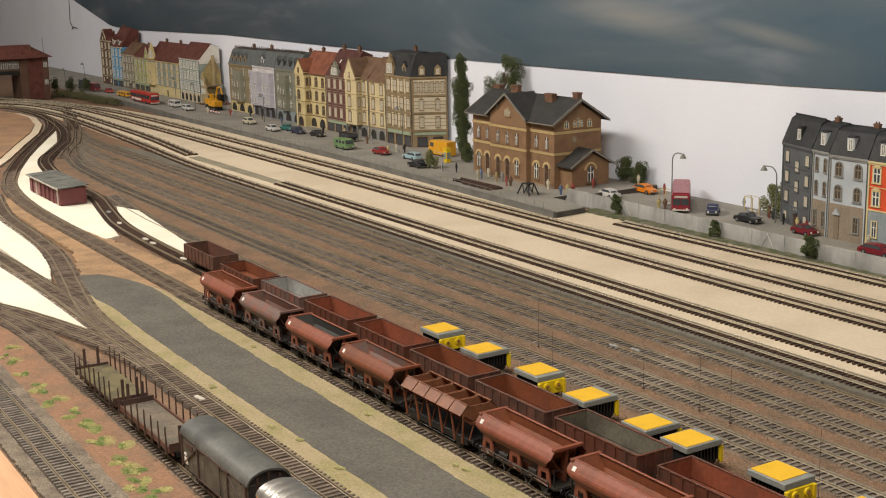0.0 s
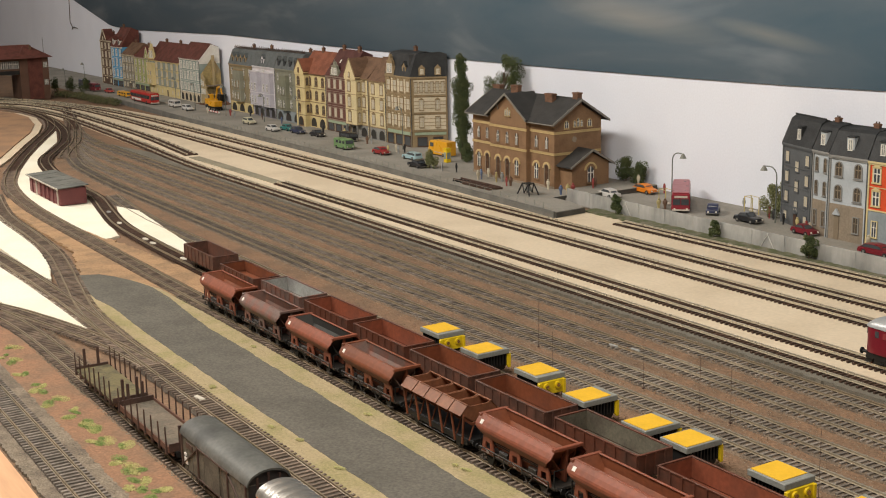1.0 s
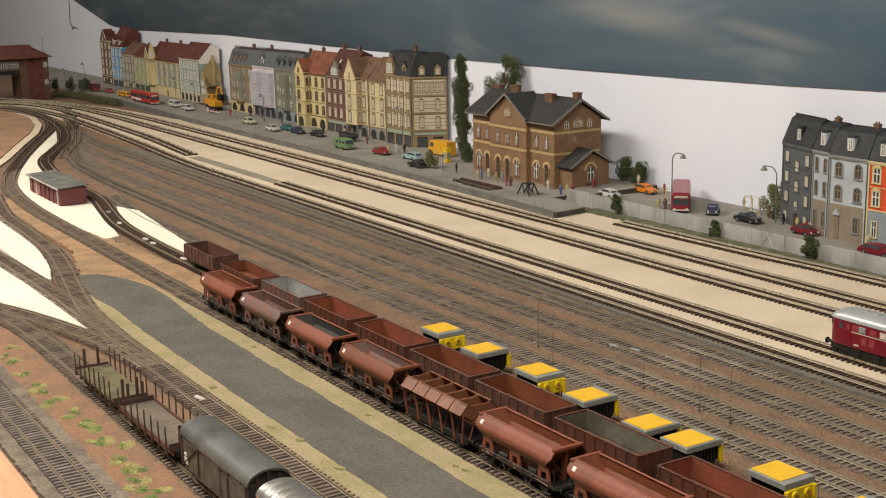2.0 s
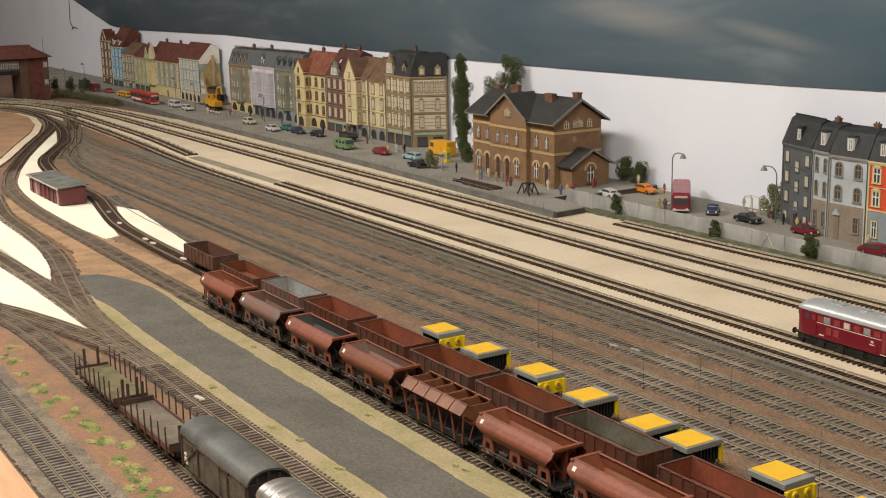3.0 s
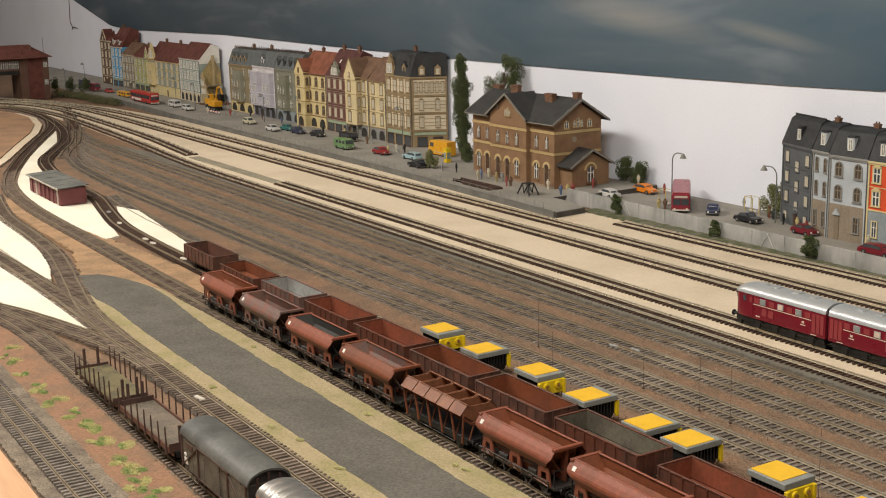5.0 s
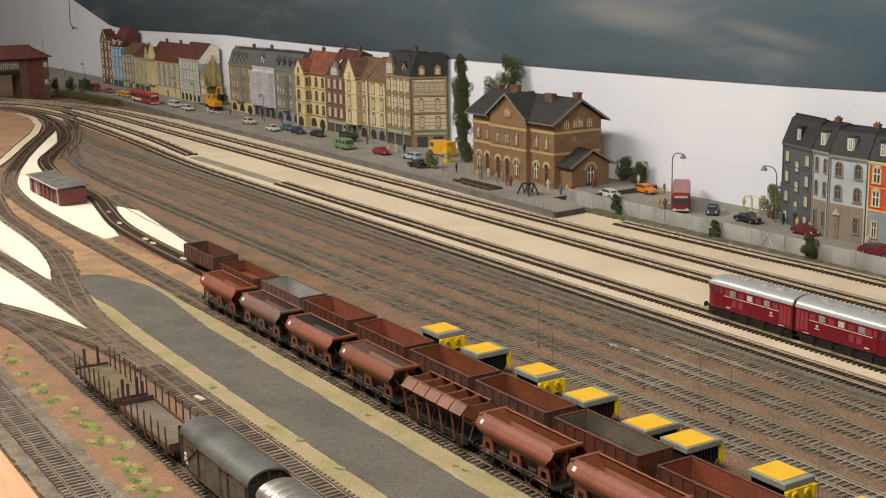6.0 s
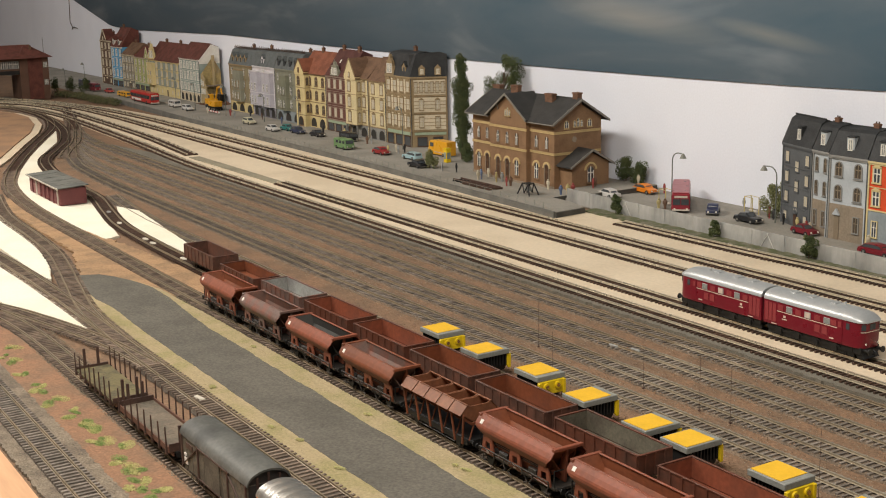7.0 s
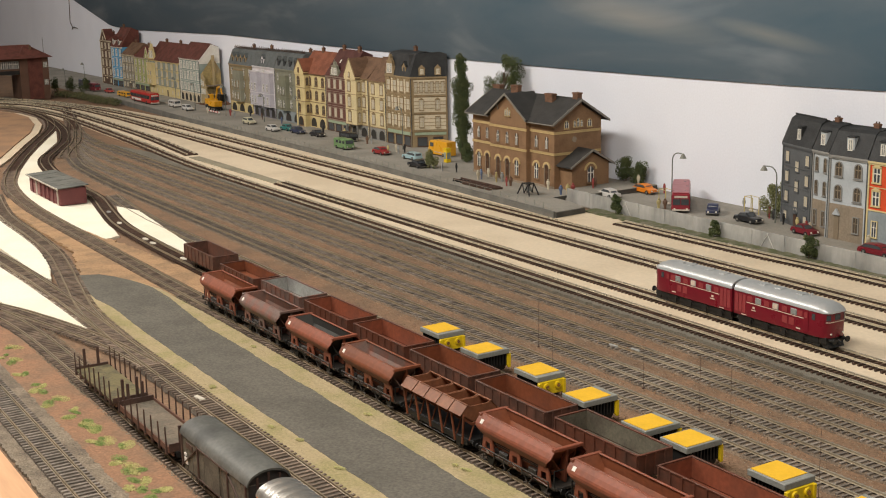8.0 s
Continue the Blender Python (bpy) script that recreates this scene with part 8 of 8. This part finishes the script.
def planting():
    tree(-2.137, 1.378, 0.008, 0.2, [(0.08 + 0.0247 * k, 0.0026 * math.sin(k * 2.4), 0.0026 * math.cos(k * 1.7), 0.0025 + 0.0125 * math.sin(math.pi * (0.14 + 0.8 * (1 - k / 37))) ** 0.8) for k in range(38)], "tall dark green poplar beside the station", M_LEAF, 3)
    crown = [(0.62, -0.036, 0.0, 0.015), (0.7, -0.04, 0.0, 0.014), (0.74, -0.022, -0.004, 0.017), (0.8, -0.008, 0.0, 0.016), (0.9, 0.014, 0.004, 0.018), (0.98, 0.012, 0.0, 0.014), (0.96, 0.032, 0.0, 0.016), (0.86, 0.04, 0.0, 0.015), (0.76, 0.03, 0.0, 0.013), (0.64, 0.006, 0.0, 0.015), (0.56, -0.024, 0.0, 0.014), (0.5, 0.0, 0.0, 0.012)]
    tree(-2.068, 1.432, 0.008, 0.197, crown, "dark green deciduous tree behind the station roof", M_LEAF, 5)
    bushes = [(-2.075, 1.262, 0.008, 0.034, 0.013, M_LEAFL, "pale green round bush on the square"), (-2.092, 1.36, 0.008, 0.038, 0.014, M_LEAF, "dark green bush by the telephone box"), (-1.7, 1.436, 0.0135, 0.042, 0.017, M_LEAF, "dark green bush against the white wall"), (-1.67, 1.438, 0.0135, 0.034, 0.015, M_LEAF, "green bush against the white wall"), (-1.345, 1.425, 0.005, 0.05, 0.017, M_LEAFL, "light green hedge bush by the dark house"), (-1.335, 1.435, 0.005, 0.055, 0.014, M_LEAFL, "light green hedge bush by the dark house"), (-1.53, 1.272, 0.0, 0.03, 0.009, M_LEAF, "dark green bush at the plastic fence"), (-1.31, 1.272, 0.0, 0.026, 0.007, M_LEAF, "dark green bush at the plastic fence"), (-1.135, 1.272, 0.0, 0.034, 0.0095, M_LEAF, "dark green bush at the plastic fence")]
    for k, (x, y, z, h, r, mtl, lb) in enumerate(bushes):
        tree(x, y, z, h, [(0.35, -r * 0.4, 0, r * 0.75), (0.4, r * 0.45, 0, r * 0.75), (0.65, 0, r * 0.2, r * 0.8), (0.85, r * 0.1, -r * 0.1, r * 0.55)], lb, mtl, 20 + k, "bush")
    rng = random.Random(9)
    s = Shape()
    for k in range(26):
        u = k / 25
        leaves(s, rng, (-4.2 + u * 0.43 + rng.uniform(-0.01, 0.01), 1.15 + u * 0.045 + rng.uniform(-0.02, 0.02), 0.008), 0.019, 130, 0.0022, 0.55)
    ob = new("hedge", s.mesh("hedge", mat("hedge_leaf", (0.085, 0.095, 0.04), 0.9, fine=300, coarse=60, col2=(0.13, 0.115, 0.055), var=0.4, bump=0.0, world_space=True)))
    tagged(ob, "low scrubby green hedge strip beside the far curve", "hedge", kind="stuff")
    for k, (x, y) in enumerate(((-4.26, 1.2), (-4.22, 1.24), (-4.3, 1.16))):
        tree(x, y, 0.0, 0.05, [(0.4, -0.006, 0, 0.014), (0.5, 0.008, 0, 0.014), (0.8, 0, 0, 0.012)], "dark green bush beside the signal house", M_LEAF, 60 + k, "bush")
    # grass tufts on the red soil and the straw strips
    tufts = [(-1.354, 0.293), (-1.33, 0.285), (-1.3, 0.283), (-1.253, 0.285), (-1.211, 0.284), (-1.186, 0.284), (-1.156, 0.289), (-1.15, 0.28), (-1.11, 0.293), (-1.1, 0.285), (-1.078, 0.295), (-1.066, 0.29), (-1.055, 0.296), (-1.029, 0.292), (-1.02, 0.287), (-1.003, 0.301), (-0.975, 0.29), (-0.946, 0.287), (-0.942, 0.297), (-0.925, 0.285), (-0.903, 0.284), (-0.894, 0.292), (-0.884, 0.284), (-0.968, 0.422), (-0.803, 0.506), (-0.79, 0.508), (-0.947, 0.506), (-0.925, 0.429), (-1.1, 0.422), (-1.2, 0.508), (-0.85, 0.428)]
    dry = [(x + 0.009 * math.sin(i * 2.1), y + 0.007 * math.cos(i * 3.3)) for i, (x, y) in enumerate(tufts) if y < 0.31]
    for k, (x, y) in enumerate(tufts + dry):
        rng, s = random.Random(200 + k), Shape()
        big = rng.uniform(0.0042, 0.0082) if y < 0.31 else 0.0036
        sx, sy, tl = rng.uniform(0.8, 1.8), rng.uniform(0.5, 0.9), rng.uniform(-0.5, 0.5)
        for _ in range(700):
            qr, qa = rng.random() ** 0.9 * 1.25, rng.uniform(0, 6.28)
            qx, qy = qr * math.cos(qa) * big * sx * 0.85, qr * math.sin(qa) * big * sy * 0.85
            px, py = qx * math.cos(tl) - qy * math.sin(tl), qx * math.sin(tl) + qy * math.cos(tl)
            hh, b = rng.uniform(0.0002, 0.0007), rng.uniform(0, 6.28)
            w, ln = 0.0005, rng.uniform(0.0007, 0.0016)
            s.add([(px - w * math.cos(b), py - w * math.sin(b), 0), (px + w * math.cos(b), py + w * math.sin(b), 0), (px - math.sin(b) * ln, py + math.cos(b) * ln, hh)], [(0, 1, 2)])
        ob = new("grass_tuft", s.mesh("grass_tuft", M_DRYTUFT if k >= len(tufts) else M_TUFT if y < 0.31 else M_STRAWTUFT))
        ob.matrix_world = pose(x, y, -0.0011 if y < 0.31 else 0.0006)
        tagged(ob, "small green flocked grass tuft" if k < len(tufts) else "small yellowish dry flocked grass tuft", "grass", "grass tufts", "stuff")


planting()


def scatter():
    """Loose gravel beside the near tracks and straw flock on the dry strips."""
    rng = random.Random(77)
    def stones(name, mtl, lb, strips, count, size):
        s = Shape()
        for _ in range(count):
            x0, x1, y0, y1, z = strips[rng.randrange(len(strips))]
            p = Vector((rng.uniform(x0, x1), rng.uniform(y0, y1), z))
            r = size * rng.uniform(0.5, 1.2)
            o = [Vector((rng.uniform(-r, r), rng.uniform(-r, r), rng.uniform(-r, r) * 0.7)) for _ in range(2)]
            s.add([p + Vector((-r, -r * 0.6, 0)) + o[0] * 0.4, p + Vector((r, -r * 0.5, 0)) + o[1] * 0.4, p + Vector((0, r, 0)), p + Vector((0, 0, r * 1.1))], [(0, 1, 3), (1, 2, 3), (2, 0, 3)])
        tagged(new(name, s.mesh(name, mtl)), lb, "gravel", kind="stuff")
    isl = bpy.data.materials.new("mixed_gravel")
    isl.use_nodes = True
    n, l = isl.node_tree.nodes, isl.node_tree.links
    g, r = n.new("ShaderNodeNewGeometry"), n.new("ShaderNodeValToRGB")
    r.color_ramp.elements[0].color, r.color_ramp.elements[1].color = (0.14, 0.108, 0.076, 1), (0.33, 0.27, 0.195, 1)
    l.new(g.outputs["Random Per Island"], r.inputs[0])
    l.new(r.outputs[0], n["Principled BSDF"].inputs["Base Color"])
    n["Principled BSDF"].inputs["Roughness"].default_value = 0.9
    stones("loose_gravel", isl, "loose grey gravel beside the front tracks", [(-1.45, -0.75, 0.219, 0.231, -0.0012), (-1.45, -0.75, 0.258, 0.27, -0.0012), (-1.45, -0.75, 0.235, 0.254, -0.0006), (-1.4, -0.7, 0.313, 0.319, -0.001), (-1.4, -0.7, 0.345, 0.35, -0.001), (-1.4, -0.7, 0.385, 0.392, -0.001), (-1.75, -1.4, 0.52, 0.528, -0.0005), (-1.9, -1.4, 0.38, 0.392, -0.0008)], 20000, 0.0006)
    stones("yard_gravel", isl, "fine grey-brown gravel over the yard tracks", [(-2.9, -0.3, y - 0.0175, y + 0.0175, -0.0022) for y in (0.882, 0.828, 0.775, 0.7265)] + [(-2.1, -0.3, 0.645, 0.68, -0.0022)], 26000, 0.0006)
    stones("yard_gravel_edge", isl, "fine gravel strewn beside the yard tracks", [(-2.9, -0.3, y + q - 0.006, y + q + 0.006, -0.0042) for y in (0.882, 0.828, 0.775, 0.7265) for q in (-0.021, 0.021)], 16000, 0.0007)
    stones("soil_crumbs", M_SOIL, "brown soil crumbs spread over the yard", [(-2.9, -0.3, 0.64, 0.9, -0.0042), (-2.3, -0.3, 0.65, 0.9, -0.0022)], 26000, 0.0008)
    st = bpy.data.materials.new("straw_flock")
    st.use_nodes = True
    n, l = st.node_tree.nodes, st.node_tree.links
    g, r = n.new("ShaderNodeNewGeometry"), n.new("ShaderNodeValToRGB")
    r.color_ramp.elements[0].color, r.color_ramp.elements[1].color = (0.3, 0.245, 0.13, 1), (0.41, 0.33, 0.19, 1)
    l.new(g.outputs["Random Per Island"], r.inputs[0])
    l.new(r.outputs[0], n["Principled BSDF"].inputs["Base Color"])
    n["Principled BSDF"].inputs["Roughness"].default_value = 0.95
    s = Shape()
    for _ in range(16000):
        if rng.random() < 0.5:
            x, y = rng.uniform(-1.47, -0.55), rng.gauss(0.4215, 0.006)
            y = max(y, 0.4115)
        else:
            x, y = rng.uniform(-1.5, -0.55), rng.gauss(0.505, 0.008)
            y = max(0.486, min(y, 0.5175))
        b, ln, h, w = rng.uniform(0, 6.28), rng.uniform(0.0004, 0.0012), rng.uniform(0.0001, 0.0004), 0.0003
        s.add([(x - w * math.cos(b), y - w * math.sin(b), 0.0005), (x + w * math.cos(b), y + w * math.sin(b), 0.0005), (x - math.sin(b) * ln, y + math.cos(b) * ln, 0.0008 + h)], [(0, 1, 2)])
    tagged(new("straw", s.mesh("straw", st)), "short straw-coloured flocked grass beside the road", "grass", kind="stuff")


scatter()


# wall crack and the masts on the signal house
def small_marks():
    c = thing("cable", pose(-5.08, 1.457, 0.18), "thin dark cable hanging against the grey-white wall", "cable")
    part("cable_run", Shape().pipe([(-0.004, 0, 0.13), (-0.014, 0, 0.022), (0.012, 0, 0.004), (0.079, 0, 0.001)], 0.0014).pipe([(0.012, 0, 0.004), (0.009, 0, -0.005)], 0.002), M_STAKE, c)
    for k, (dx, dy) in enumerate(((-0.02, -0.14), (-0.03, -0.1), (0.0, 0.05))):
        a = thing("antenna", pose(-4.21 + dx, 1.06 + dy, 0.14), "thin rod on the signal house roof", "rod")
        part("antenna_rod", Shape().tube((0, 0, 0), (0, 0, 0.05), 0.0008, 0.0005, sides=6), M_STAKE, a)


small_marks()


# pale oval track magnets between the rails, and a pale point lever cover
def track_magnets():
    for k, (x, y, turn) in enumerate(((-2.05, 0.6245, -12), (-1.945, 0.608, -8), (-1.8, 0.6, -3), (-1.765, 0.599, 0), (-1.64, 0.598, 0))):
        t = thing("track_magnet", pose(x, y, 0.0018, 0, 0, turn), "flat pale oval magnet plate between the rails", "magnet plate", "magnet plates")
        pts = [(0.009 * math.cos(a), 0.0038 * math.sin(a)) for a in [math.pi * i / 10 for i in range(20)]]
        part("magnet_plate", Shape().prism(pts, 0.0, 0.0008), M_GREYIN if k < 1 else M_PALE, t)
    for x, y in ((-1.074, 0.3985), (-0.96, 0.826), (-0.985, 0.818)):
        t = thing("point_motor", pose(x, y, 0.0, 0, 0, 8), "small pale point motor cover beside the rail", "point motor")
        part("motor_cover", Shape().box(-0.0075, 0.0075, -0.0022, 0.0022, -0.001, 0.0026) if y < 0.5 else Shape().box(-0.006, 0.006, -0.0014, 0.0014, -0.0025, 0.0006), M_PALE if y < 0.5 else M_GREYIN, t, bevel=0.0006)


track_magnets()


# ---- motion ----
def motions():
    # the double locomotive rolls towards the town at an even pace
    speed, end_x, r = 0.0432, -0.962, 0.0062
    steps = [0.1 * i for i in range(81)]
    for (unit, wheelsets), turn, off in ((LOCO_LEAD, 180, -0.0008), (LOCO_TRAIL, 0, 0.0008)):
        walk(unit, [(t, pose(end_x + speed * (8.0 - t) + off, P_Y, RAIL_TOP, 0, 0, turn)) for t in (0.0, 2.0, 4.0, 6.0, 8.0)])
        for ws in wheelsets:
            x, sign = ws.location.x, (1 if turn else -1)
            walk(ws, [(t, pose(x, 0, r, 0, sign * math.degrees(speed * t / r), 0)) for t in steps])


motions()
